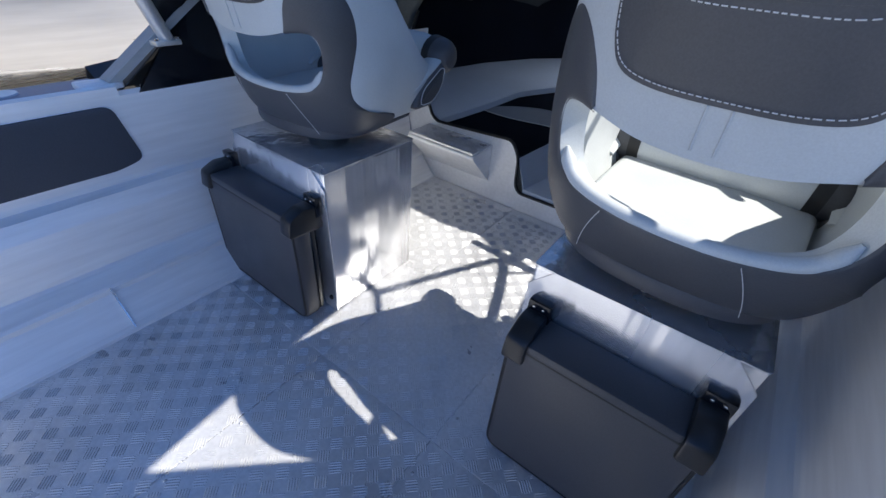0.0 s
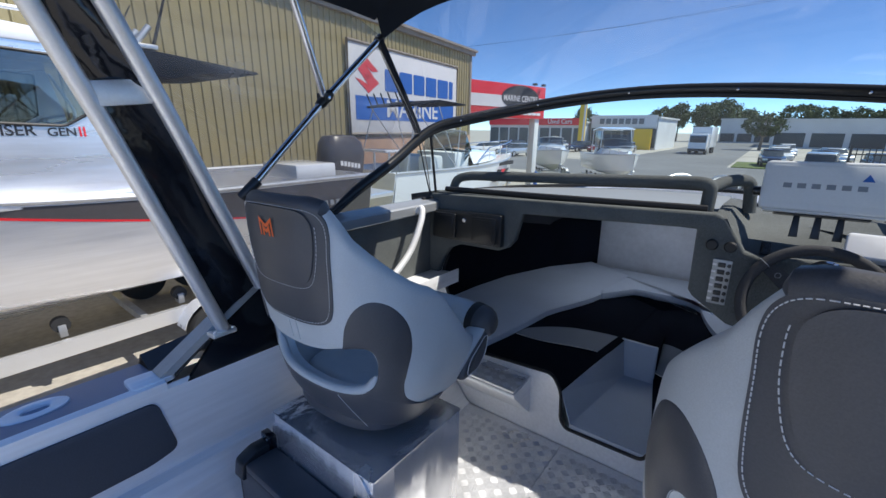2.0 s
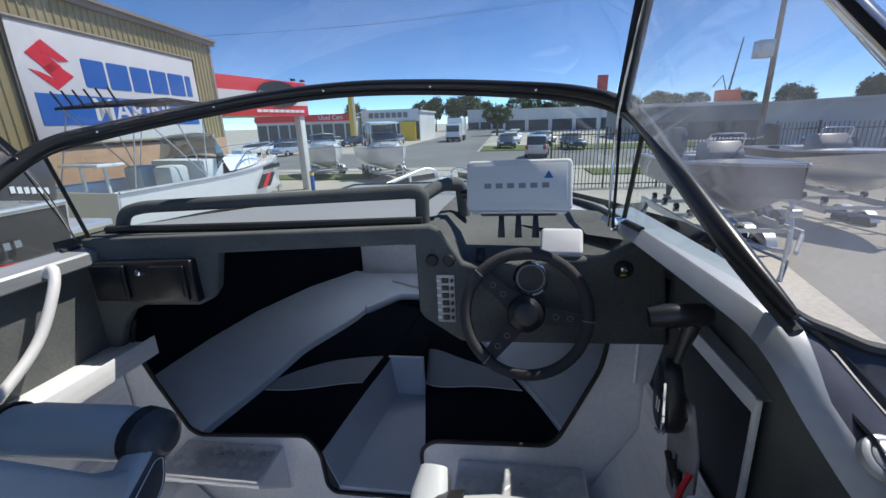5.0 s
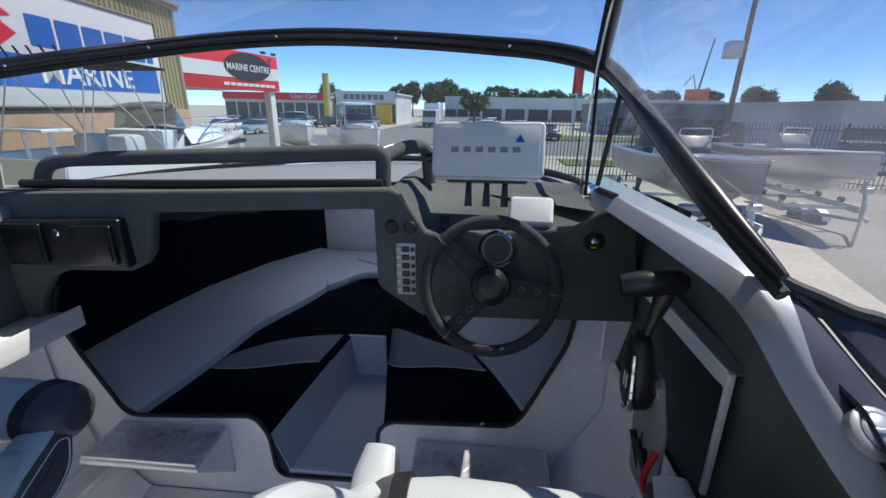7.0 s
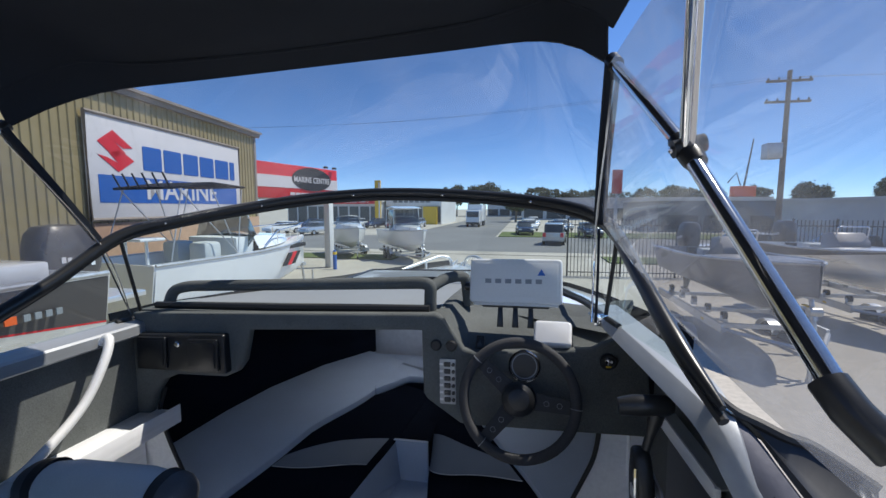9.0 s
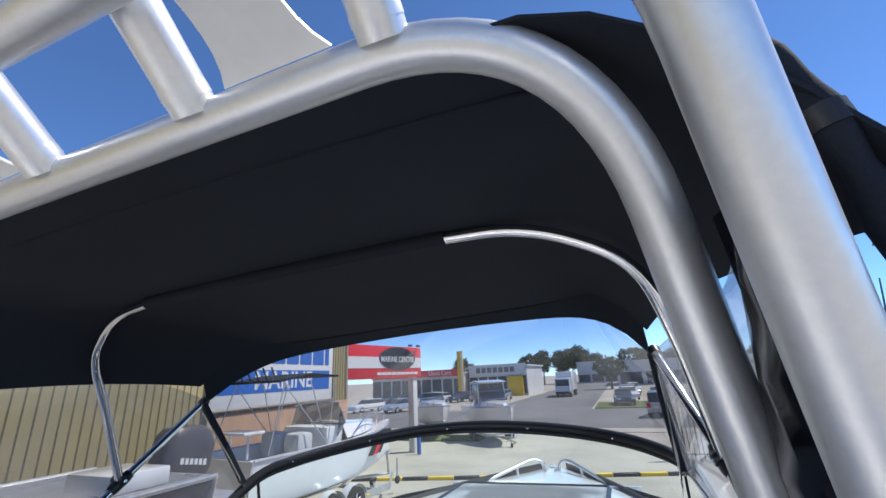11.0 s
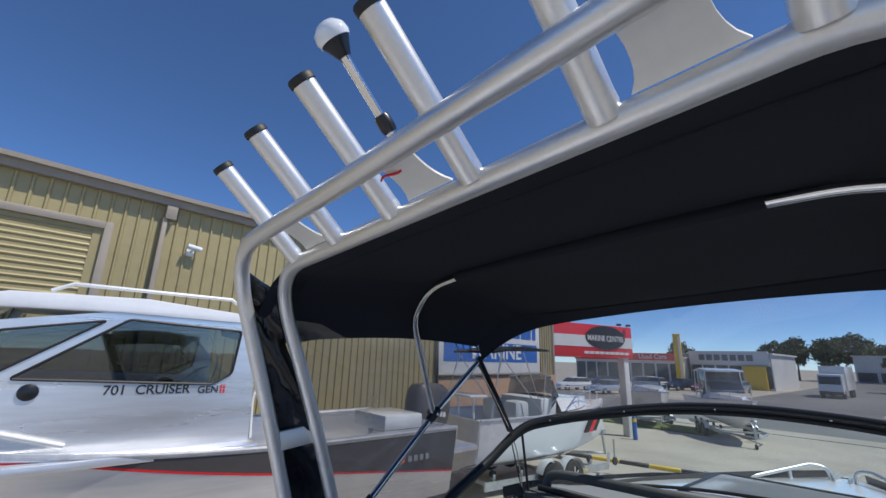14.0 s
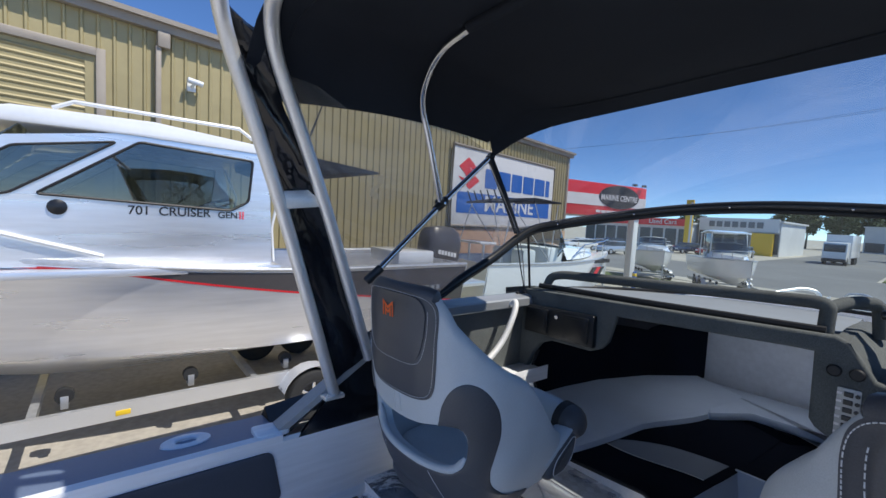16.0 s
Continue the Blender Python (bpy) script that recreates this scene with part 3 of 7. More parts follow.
def build_dash():
    out = [(-0.985, 0.74), (-0.905, 0.745), (-0.87, 0.83), (-0.825, 0.89), (-0.76, 0.918), (-0.54, 0.922), (-0.488, 0.945), (-0.455, 0.985), (-0.424, 1.113), (0.20, 1.138), (0.252, 1.138), (0.255, 0.915), (0.27, 0.893), (0.385, 0.815), (0.42, 0.81), (1.015, 0.82), (0.985, 1.10), (0.90, 1.14), (0.82, 1.10), (0.44, 1.07), (0.40, 1.08), (0.335, 1.185), (0.30, 1.20), (-0.955, 1.165)]
    d = thing("dashboard", "charcoal carpet-covered dashboard with helm pod", "dashboard")
    part("fascia", prism(out, 1.835, BULK_Y - 0.002, "y", 0.012, seg=3), CARPET, d)

    def front(x):
        return 1.95 + 0.62 * (1 - (x / 0.95) ** 2)

    rows = []
    for k in range(25):
        x = -0.95 + 1.25 * k / 24
        rows.append([(x, y, 1.172 + 0.018 * min(1, (x + 0.95) / 1.2)) for y in (1.862, 1.95, min(2.03, front(x)))])
    part("top", sheet(rows, thick=0.02), CARPET, d)
    # added pale strip in place of the foredeck that shows through the windscreen
    rows = []
    for k in range(25):
        x = -0.95 + 1.25 * k / 24
        rows.append([(x, y, 1.170 + 0.018 * min(1, (x + 0.95) / 1.2)) for y in (min(2.028, front(x)), (2.03 + front(x)) / 2, front(x) + 0.09)])
    part("screen_shelf", sheet(rows, thick=0.02), STAND_IN_GREY, d, "pale grey strip standing in for the foredeck seen through the glass")
    # raised edge strip along the front of the top
    part("edge_roll", tube(fillet([(-0.9, 1.90, 1.185), (-0.3, 1.885, 1.195), (0.27, 1.89, 1.205)], 0.1), 0.014, 8), RUBBER, d)
    # helm pod: sloping instrument face, shoulders
    rows = []
    for x, up in ((0.30, 0.0), (0.335, 0.0), (0.40, 0.0), (0.86, 0.0), (0.92, 0.02), (0.955, 0.05)):
        base = 1.185 if x < 0.34 else (1.055 if x < 0.9 else 1.12)
        back = 1.20 if x < 0.34 else 1.175
        rows.append([(x, 1.838, base + up), (x, 1.88, base + 0.012 + up), (x, 2.03, (base + back) / 2 + 0.01 + up), (x, 2.16, back + up * 0.5), (x, front(min(x, 0.93)) + 0.06, back - 0.02)])
    part("pod_top", sheet(rows, thick=0.015), CARPET, d)
    # glove box
    gb = thing("glove_box", "black plastic glove box with two lids and a key lock", "glove box")
    part("frame", prism(round_poly([(-0.915, 0.945), (-0.508, 0.945), (-0.512, 1.10), (-0.912, 1.088)], 0.012), 1.805, 1.84, "y", 0.006), PLASTIC, gb)
    for x0, x1 in ((-0.90, -0.765), (-0.668, -0.535)):
        lid = part("lid", prism(round_poly([(x0, 0.957), (x1, 0.957), (x1, 1.082), (x0, 1.078)], 0.008), 1.796, 1.806, "y", 0.003), PLASTIC, gb)
        part("lid_face", prism(round_poly([(x0 + 0.012, 0.968), (x1 - 0.012, 0.968), (x1 - 0.012, 1.070), (x0 + 0.012, 1.067)], 0.006), 1.7935, 1.797, "y", 0.001), PLASTIC, lid)
    part("lock", lathe([(0.011, 0), (0.011, 0.008), (0.008, 0.011), (0.0005, 0.011)], 16, m=pose(-0.715, 1.806, 1.055, 90)), CHROME, gb, "chrome key lock")
    # carpeted grab rail over the dash
    gr = thing("dash_grab_rail", "black foam-covered grab rail along the dash top", "grab rail")
    part("bar", tube(fillet([(-0.90, 1.955, 1.165), (-0.885, 1.97, 1.235), (-0.80, 1.965, 1.255), (0.23, 1.935, 1.292), (0.265, 1.935, 1.285), (0.262, 1.935, 1.19)], 0.05, 6), 0.023, 12), CARPET, gr)
    part("short_bar", tube(fillet([(0.265, 1.945, 1.275), (0.31, 2.02, 1.30), (0.375, 2.09, 1.30), (0.385, 2.09, 1.18)], 0.04, 6), 0.022, 12), CARPET, gr)


build_dash()


def build_cabin():
    # V-berths: grey top cushions, black fronts with a wavy grey stripe
    for s in (-1, 1):
        name = "port" if s < 0 else "starboard"
        inner = [(0.70, 1.89), (0.585, 2.16), (0.48, 2.47), (0.36, 2.80), (0.29, 3.20), (0.27, 3.40)] if s < 0 else [(0.74, 1.89), (0.64, 2.13), (0.46, 2.47), (0.30, 2.80), (0.20, 3.20), (0.18, 3.40)]
        outer = [(1.07, 1.89), (1.065, 2.10), (1.05, 2.40), (1.01, 2.75), (0.86, 3.20), (0.64, 3.58)]
        b = thing("bunk", "V-berth with grey vinyl cushion and black front", "bunk", group="bunks")
        pts = [(p.x, p.y) for p in spline([(*q, 0) for q in inner], 4)]
        far = [(p.x, p.y) for p in spline([(*q, 0) for q in outer], 4)]
        edge = [-0.095 * max(0, 2.4 - a[1]) / 0.5 if s < 0 else 0.0 for a in pts]   # the port cushion dips towards the bulkhead
        rows = [[(s * a[0], a[1], 0.40 + e), (s * (a[0] + 0.003), a[1], 0.435 + e), (s * (a[0] + 0.015), a[1], 0.442 + e), (s * c[0], c[1], 0.448)] for a, c, e in zip(pts, far, edge)]
        part("cushion", sheet(rows, thick=0.01 * s), BUNK_GREY, b)
        low = [(p.x, p.y, p.z) for p in spline([(0.187, 1.89, 0.28), (0.135, 2.18, 0.305), (0.072, 2.5, 0.335), (0.05, 2.75, 0.34), (0.03, 3.0, 0.34), (0.02, 3.2, 0.34)] if s < 0 else [(0.215, 1.89, 0.13), (0.165, 2.18, 0.14), (0.105, 2.5, 0.15), (0.06, 2.75, 0.34), (0.03, 3.0, 0.34), (0.02, 3.2, 0.34)], 4)]

        def front_at(k, t, off=0.0):
            a, c = pts[k], low[k]
            return Vector((s * (a[0] * (1 - t) + c[0] * t - off), a[1] * (1 - t) + c[1] * t - off, (0.405 + edge[k]) * (1 - t) + c[2] * t + off * 0.5))

        rows = [[front_at(k, t) for t in (0, 0.25, 0.5, 0.75, 1)] for k in range(len(pts))]
        part("front", sheet(rows, thick=0.006 * s), CARPET_BLACK, b, "black carpeted bunk front")
        n = len(pts) - 1

        def front_on(f, t, off):
            k = min(n - 1, int(f * n))
            return front_at(k, t, off).lerp(front_at(k + 1, t, off), f * n - k)

        # wave stripe from the cushion edge to the sole, stitched along both edges
        stripe = []
        for k in range(17):
            t = k / 16 * (0.87 if s < 0 else 0.99)
            f0, f1 = (0.20 + 0.08 * t - 0.008 * math.sin(6 * t), 0.275 + 0.15 * t + 0.018 * math.sin(math.pi * t) - 0.03 * (1 - t) ** 8) if s < 0 else (0.233 + 0.21 * t + 0.008 * math.sin(6 * t), 0.305 + 0.50 * t - 0.27 * t * t)
            stripe.append([front_on(f0 + (f1 - f0) * q, t, 0.016) for q in (0, 0.25, 0.5, 0.75, 1)])
        band = part("stripe", sheet(stripe), STRIPE_GREY, b, "grey wave stripe")
        part("stitching", tube([row[0] for row in stripe], 0.0022, 4), THREAD, band, "pale stitched edge")
        part("stitching", tube([row[-1] for row in stripe], 0.0012, 4), STRIPE_GREY, band)
        part("welt", tube([(s * (a[0] - 0.002), a[1], 0.438 + e) for a, e in zip(pts, edge)], 0.005, 6), BUNK_GREY, b)
        # cabin side lining
        rows = [[(s * 1.08, 1.89, 0.44), (s * 1.14, 1.89, 1.14)], [(s * 1.07, 2.12, 0.44), (s * 1.14, 2.12, 1.14)], [(s * 1.05, 2.45, 0.44), (s * 1.10, 2.45, 1.12)], [(s * 1.0, 2.78, 0.44), (s * 1.04, 2.78, 1.11)], [(s * 0.85, 3.22, 0.44), (s * 0.90, 3.22, 1.10)], [(s * 0.60, 3.63, 0.44), (s * 0.60, 3.63, 1.10)]]
        structure("cabin_side_" + name, sheet(rows, thick=0.006), CARPET_BLACK, "black carpeted cabin side")
    structure("cabin_floor", prism([(-0.135, BULK_Y + 0.008), (0.24, BULK_Y + 0.008), (0.108, 2.505), (-0.048, 2.505)], 0.03, 0.125, "z"), BUNK_GREY, "grey carpeted cabin sole")
    structure("cabin_step_block", box((-0.085, 2.505, 0.05), (0.105, 2.525, 0.345), 0.004), BUNK_GREY, "grey step riser at the end of the cabin sole")
    structure("cabin_infill", prism([(-0.09, 2.526), (0.11, 2.526), (0.08, 3.26), (-0.08, 3.26)], 0.05, 0.34, "z"), CARPET_BLACK, "black infill between the bunks")
    structure("cabin_sole_side", sheet([[(-0.186, BULK_Y + 0.008, 0.28), (-0.072, 2.503, 0.340)], [(-0.13, BULK_Y + 0.008, 0.124), (-0.047, 2.503, 0.124)]], thick=0.004), BUNK_GREY, "grey sloping side of the cabin sole")
    structure("locker_wall", prism([(-0.7, 0.05), (0.7, 0.05), (0.7, 1.10), (-0.7, 1.10)], 3.64, 3.65, "y"), ALU_DULL, "bare aluminium anchor locker bulkhead")
    v = thing("bow_cushion", "grey vinyl infill cushion at the head of the bunks", "cushion")
    part("pad", prism(round_poly([(-0.33, 2.88), (-0.17, 3.13), (0.17, 3.13), (0.30, 2.95), (0.62, 3.55), (-0.62, 3.55)], 0.03), 0.40, 0.452, "z", 0.012), BUNK_GREY, v)
    part("fall", prism([(-0.20, 3.12), (0.20, 3.12), (0.16, 3.135), (-0.16, 3.135)], 0.05, 0.399, "z"), CARPET_BLACK, v, "black front below the infill cushion")
    # foredeck ahead of the windscreen
    rows = []
    for k in range(17):
        t = k / 16
        row = []
        for i in range(17):
            u = -1 + i / 8
            y0 = 1.93 + 0.66 * (1 - u * u)
            y = y0 + (4.62 - y0) * t
            w = 1.16 * max(0.02, 1 - max(0, (y - 1.9) / 2.78) ** 2.2)
            x = u * min(w, 0.96 + 0.2 * t) if t < 0.5 else u * w
            row.append((x, y, 1.16 - 0.05 * u * u - 0.03 * (y - 1.9)))
        rows.append(row)
    # opening for an added, unseen hatch that brightens the cabin below
    HX, H0, H1 = 0.42, 2.72, 3.30
    deck = sheet(rows)
    cut = [f for f in deck.faces if abs(f.calc_center_median().x) < HX and H0 < f.calc_center_median().y < H1]
    edges = [v.co.copy() for f in cut for v in f.verts]
    bmesh.ops.delete(deck, geom=cut, context="FACES")
    structure("foredeck", deck, GELCOAT, "white foredeck over the cabin")
    x0, x1, y0, y1 = min(p.x for p in edges), max(p.x for p in edges), min(p.y for p in edges), max(p.y for p in edges)
    h = thing("unseen_fill_hatch", "frosted acrylic hatch in a black frame, added unseen to light the cabin", "hatch")
    out = round_poly([(x0 - 0.02, y0 - 0.04), (x1 + 0.02, y0 - 0.04), (x1 + 0.02, y1 + 0.02), (x0 - 0.02, y1 + 0.02)], 0.05)
    part("lid", prism(out, 1.142, 1.150, "z"), FROSTED, h)
    part("hatch_frame", tube([(x, y, 1.146) for x, y in out], 0.014, 8, closed=True), PLASTIC, h)


build_cabin()


# ---- seat boxes and folding seats ----
def seat_box(x0, x1, y0, y1, h, shift):
    b = thing("seat_box", "folded aluminium seat box bolted to the tread-plate deck", "seat box", group="seat boxes")
    part("body", box((x0, y0 + 0.004, 0.002), (x1, y1, h - 0.003), 0.008), ALU_BOX, b)
    part("top_plate", prism(round_poly([(x0 - 0.002, y0), (x1 + 0.002, y0), (x1 + 0.002, y1 + 0.004), (x0 - 0.002, y1 + 0.004)], 0.012), h - 0.003, h + 0.001, "z", 0.001), ALU_BOX, b)
    # back plate with clipped upper corners
    out = [(x0 - 0.003, 0.004), (x1 + 0.003, 0.004), (x1 + 0.003, h - 0.055), (x1 - 0.05, h + 0.002), (x0 + 0.05, h + 0.002), (x0 - 0.003, h - 0.055)]
    part("back_plate", prism(out, y0 - 0.003, y0 + 0.003, "y", 0.001), ALU_BOX, b)
    part("foot_flange", box((x0 - 0.03, y0 + 0.02, 0.0), (x0, y1 - 0.02, 0.004), 0.001), ALU_BOX, b)
    for yy in (0.9, 1.2):
        part("bolt", lathe([(0.009, 0.004), (0.009, 0.009), (0.001, 0.010)], 6, m=Matrix.Translation((x0 - 0.015, yy, 0))), GALV, b)
    part("bolt", lathe([(0.009, 0), (0.009, 0.006), (0.001, 0.007)], 12, m=pose(x1 - 0.02, y0 - 0.003, 0.06, 90)), PLASTIC, b)
    # folding seat hanging down behind the box
    f = thing("folding_seat", "black vinyl jump seat folded down behind the seat box", "folding seat", group="folding seats")
    w0, w1 = x0 + 0.02 + shift, x1 - 0.03
    z1 = h - 0.135
    out = round_poly([(w0 - 0.05, 0.02), (w1 + 0.01, 0.02), (w1 + 0.01, z1), (w0 - 0.05, z1)], 0.04)
    cush = part("cushion", prism(out, y0 - 0.115, y0 - 0.05, "y", 0.016, seg=3), DARK_VINYL, f)
    cx, cz = (w0 + w1) / 2 - 0.02, (0.02 + z1) / 2
    part("piping", tube([(x, y0 - 0.1105, z) for x, z in [(cx + (x - cx) * 0.965, cz + (z - cz) * 0.965) for x, z in out]], 0.005, 6, closed=True), RUBBER, cush)
    part("base_board", prism(round_poly([(w0 - 0.045, 0.025), (w1 + 0.005, 0.025), (w1 + 0.005, z1 - 0.004), (w0 - 0.045, z1 - 0.004)], 0.03), y0 - 0.05, y0 - 0.036, "y", 0.002), PLASTIC, f)
    part("top_strip", box((w0 - 0.003, y0 - 0.115, z1 - 0.012), (w1 - 0.036, y0 - 0.008, z1 + 0.016), 0.008), DARK_VINYL, f)
    for xa in (w0 - 0.045, w1 - 0.03):
        h2 = part("hinge_cover", prism(round_poly([(y0 - 0.13, z1 - 0.04), (y0 - 0.005, z1 - 0.05), (y0 - 0.005, z1 + 0.036), (y0 - 0.07, z1 + 0.040), (y0 - 0.12, z1 + 0.018)], 0.012), xa - 0.008, xa + 0.044, "x", 0.006), PLASTIC, f)
        part("bracket", box((xa - 0.008, y0 - 0.03, z1 - 0.005), (xa + 0.048, y0 - 0.004, z1 + 0.062), 0.004), GLOSS_BLACK, h2, "glossy black hinge bracket")
        for dx in (0.008, 0.03):
            for dz in (0.02, 0.048):
                part("screw", lathe([(0.004, 0), (0.004, 0.003), (0.001, 0.004)], 8, m=pose(xa + dx, y0 - 0.03, z1 + dz, 90)), CHROME, h2)
        part("stay", box((xa + 0.01, y0 - 0.06, z1 - 0.11), (xa + 0.032, y0 - 0.045, z1 - 0.03), 0.004), CHROME, h2, "bright metal stay arm")


seat_box(-0.757, -0.275, 0.767, 1.17, 0.55, 0.0)
seat_box(0.395, 0.845, 0.80, 1.22, 0.565, 0.05)


# ---- bucket seats ----
def bucket_seat(at, turn, roll_x, roll_y, roll_z):
    """Helm seat: a wrap-round back on a base ring, with a gap behind the cushion, bolster and side wings. It faces +y."""
    S = thing("bucket_seat", "grey and charcoal vinyl bucket seat with white stitching", "seat", at, "bucket seats", turn=(0, 0, turn))
    R, DEPTH, ARC = 0.285, 0.28, 0.62
    TOPS = [(0, 0.735), (0.18, 0.734), (0.25, 0.722), (0.295, 0.685), (0.33, 0.645), (0.40, 0.605), (0.50, 0.55), (0.60, 0.495), (0.70, 0.435), (0.78, 0.365), (0.88, 0.275), (1.0, 0.21), (1.05, 0.20)]

    def plan(u):
        """Plan of the shell: u runs 0 at the middle of the back to +-1 at the front of the wings."""
        a = abs(u)
        sgn = 1 if u >= 0 else -1
        if a <= ARC:
            th = a / ARC * math.pi / 2
            x = R * math.sin(th) ** 0.85 if th > 0 else 0.0
            y = -R * 0.84 * max(0.0, math.cos(th)) ** 0.7
        else:
            x, y = R - 0.02 * (a - ARC) / (1 - ARC), DEPTH * (a - ARC) / (1 - ARC)
        return sgn * x, y

    def top(u):
        a = min(abs(u), 1.049)
        for (a0, z0), (a1, z1) in zip(TOPS, TOPS[1:]):
            if a <= a1:
                t = (a - a0) / (a1 - a0)
                return z0 + (z1 - z0) * t
        return TOPS[-1][1]

    def bottom(u):
        return 0.06 + 0.02 * max(0, 1 - abs(u)) + 0.02 * max(0, abs(u) - 0.5)

    def at_z(u, z, lift=0.0):
        x, y = plan(u)
        x2, y2 = plan(u + 0.012)
        x1, y1 = plan(u - 0.012)
        n = Vector((y2 - y1, -(x2 - x1), 0)).normalized()
        back = max(0.0, 1 - (abs(u) / 0.66) ** 4)
        lean = (0.03 * max(0, 0.30 - z) / 0.18 - 0.16 * max(0, z - 0.30)) * back
        low = max(0, 0.24 - z) / 0.24
        high = max(0, z - 0.47) / 0.27
        q = 1 - 0.22 * low ** 1.8 - 0.14 * high ** 1.2
        p = Vector((x * q, y * (1 - 0.20 * low ** 1.8) + lean, z))
        v = (z - bottom(u)) / (top(u) - bottom(u))
        belly = 0.014 * math.sin(math.pi * min(1, max(0, v)))
        return p + n * (lift + belly)

    def place(u, v, lift=0.0):
        """v: 0 at the base, 1 at the rim."""
        return at_z(u, bottom(u) + v * (top(u) - bottom(u)), lift)

    half = [(0.0, 0.190), (0.12, 0.195), (0.21, 0.203), (0.29, 0.222), (0.335, 0.262), (0.345, 0.315), (0.315, 0.355), (0.22, 0.356), (0.10, 0.338), (0.0, 0.332)]
    sl = [(p.x, p.y) for p in spline([(u, z, 0) for u, z in half] + [(-u, z, 0) for u, z in half[-2:0:-1]], 4, closed=True)]

    sl_fine = [(p.x, p.y) for p in spline([(u, z, 0) for u, z in sl], 6, closed=True)]

    def inside(u, z):
        c, n = False, len(sl)
        for i in range(n):
            (x1, y1), (x2, y2) = sl[i], sl[i - 1]
            if (y1 > z) != (y2 > z) and u < (x2 - x1) * (z - y1) / (y2 - y1) + x1:
                c = not c
        return c

    NU, NV, T = 120, 84, 0.05
    bm = bmesh.new()
    grid = {}

    def vert(i, j, layer):
        if (i, j, layer) not in grid:
            u, v = snapped.get((i, j), (-1 + 2 * i / NU, j / NV))
            edge = min(1, min(v, 1 - v) * 13, (1 - abs(u)) * 9)
            r = math.sqrt(max(0, 1 - (1 - edge) ** 2))
            lift = (r - 1) * T / 2 if layer == 0 else -T - (r - 1) * T / 2
            grid[(i, j, layer)] = bm.verts.new(place(u, v, lift))
        return grid[(i, j, layer)]

    def zc(i, j):
        u, v = -1 + 2 * (i + 0.5) / NU, (j + 0.5) / NV
        return u, bottom(u) + v * (top(u) - bottom(u))

    keep = {(i, j): not inside(*zc(i, j)) for i in range(NU) for j in range(NV)}
    # corners next to the gap are moved on to its outline
    snapped = {}
    for i in range(1, NU):
        for j in range(1, NV):
            near = [keep[(i - a, j - b)] for a in (0, 1) for b in (0, 1)]
            if any(near) and not all(near):
                u, v = -1 + 2 * i / NU, j / NV
                z = bottom(u) + v * (top(u) - bottom(u))
                u2, z2 = min(sl_fine, key=lambda p: (p[0] - u) ** 2 * 0.3 + (p[1] - z) ** 2)
                snapped[(i, j)] = (u2, (z2 - bottom(u2)) / (top(u2) - bottom(u2)))
    for (i, j), ok in keep.items():
        if not ok:
            continue
        for layer in (0, 1):
            q = [vert(i, j, layer), vert(i + 1, j, layer), vert(i + 1, j + 1, layer), vert(i, j + 1, layer)]
            bm.faces.new(q if layer == 0 else q[::-1])
        for (di, dj, a, b) in ((-1, 0, (0, 0), (0, 1)), (1, 0, (1, 0), (1, 1)), (0, -1, (0, 0), (1, 0)), (0, 1, (0, 1), (1, 1))):
            if not keep.get((i + di, j + dj), False):
                p, q = (i + a[0], j + a[1]), (i + b[0], j + b[1])
                try:
                    bm.faces.new((vert(*p, 0), vert(*q, 0), vert(*q, 1), vert(*p, 1)))
                except ValueError:
                    pass
    part("shell", bm, GREY_VINYL, S)
    # soft grey lip rolled over the lower edge of the gap
    lip = [(u * 0.968, z + (0.002 if z < 0.26 else 0.002 - 0.004 * (z - 0.26) / 0.09)) for u, z in sl]
    lip = [p for p in lip if p[0] < 0 and p[1] < 0.275] + [p for p in lip if p[0] >= 0 and p[1] < 0.275]
    part("slot_rim", tube([at_z(u, z, -0.014) for u, z in lip], [0.004, 0.009] + [0.0135] * (len(lip) - 4) + [0.009, 0.004], 12), GREY_VINYL, S)

    # charcoal surround: a round panel at each side of the gap, joined by the base band below it
    INNER = [(0.21, 0.352), (0.265, 0.357), (0.31, 0.354), (0.334, 0.340), (0.343, 0.318), (0.342, 0.292), (0.333, 0.264), (0.315, 0.241), (0.292, 0.226), (0.27, 0.217), (0.25, 0.211), (0.235, 0.208), (0.215, 0.205), (0.18, 0.201), (0.13, 0.197), (0.07, 0.193), (0.0, 0.191)]
    OUTER = [(0.21, 0.362), (0.232, 0.42), (0.285, 0.472), (0.36, 0.492), (0.44, 0.472), (0.50, 0.415), (0.508, 0.345), (0.475, 0.275), (0.452, 0.225), (0.475, 0.175), (0.60, 0.125), (0.72, 0.105), (0.74, 0.082), (0.66, 0.068), (0.45, 0.066), (0.22, 0.071), (0.0, 0.075)]

    def whole(pts):
        half_line = [(p.x, p.y) for p in spline([(u, z, 0) for u, z in pts], 6)]
        return half_line + [(-u, z) for u, z in half_line[-2::-1]]

    rows = []
    for (u0, z0), (u1, z1) in zip(whole(INNER), whole(OUTER)):
        row = []
        for t in (0, 0.03, 0.08, 0.16, 0.25, 0.35, 0.45, 0.55, 0.65, 0.75, 0.84, 0.91, 0.96, 0.985, 1):
            u, z = u0 + (u1 - u0) * t, z0 + (z1 - z0) * t
            row.append(at_z(u, min(z, top(u) - 0.012), 0.0075 * math.sin(math.pi * t) ** 0.4 - 0.002))
        rows.append(row)
    band = part("charcoal_surround", sheet(rows), DARK_VINYL, S, "charcoal side rounds and base band")
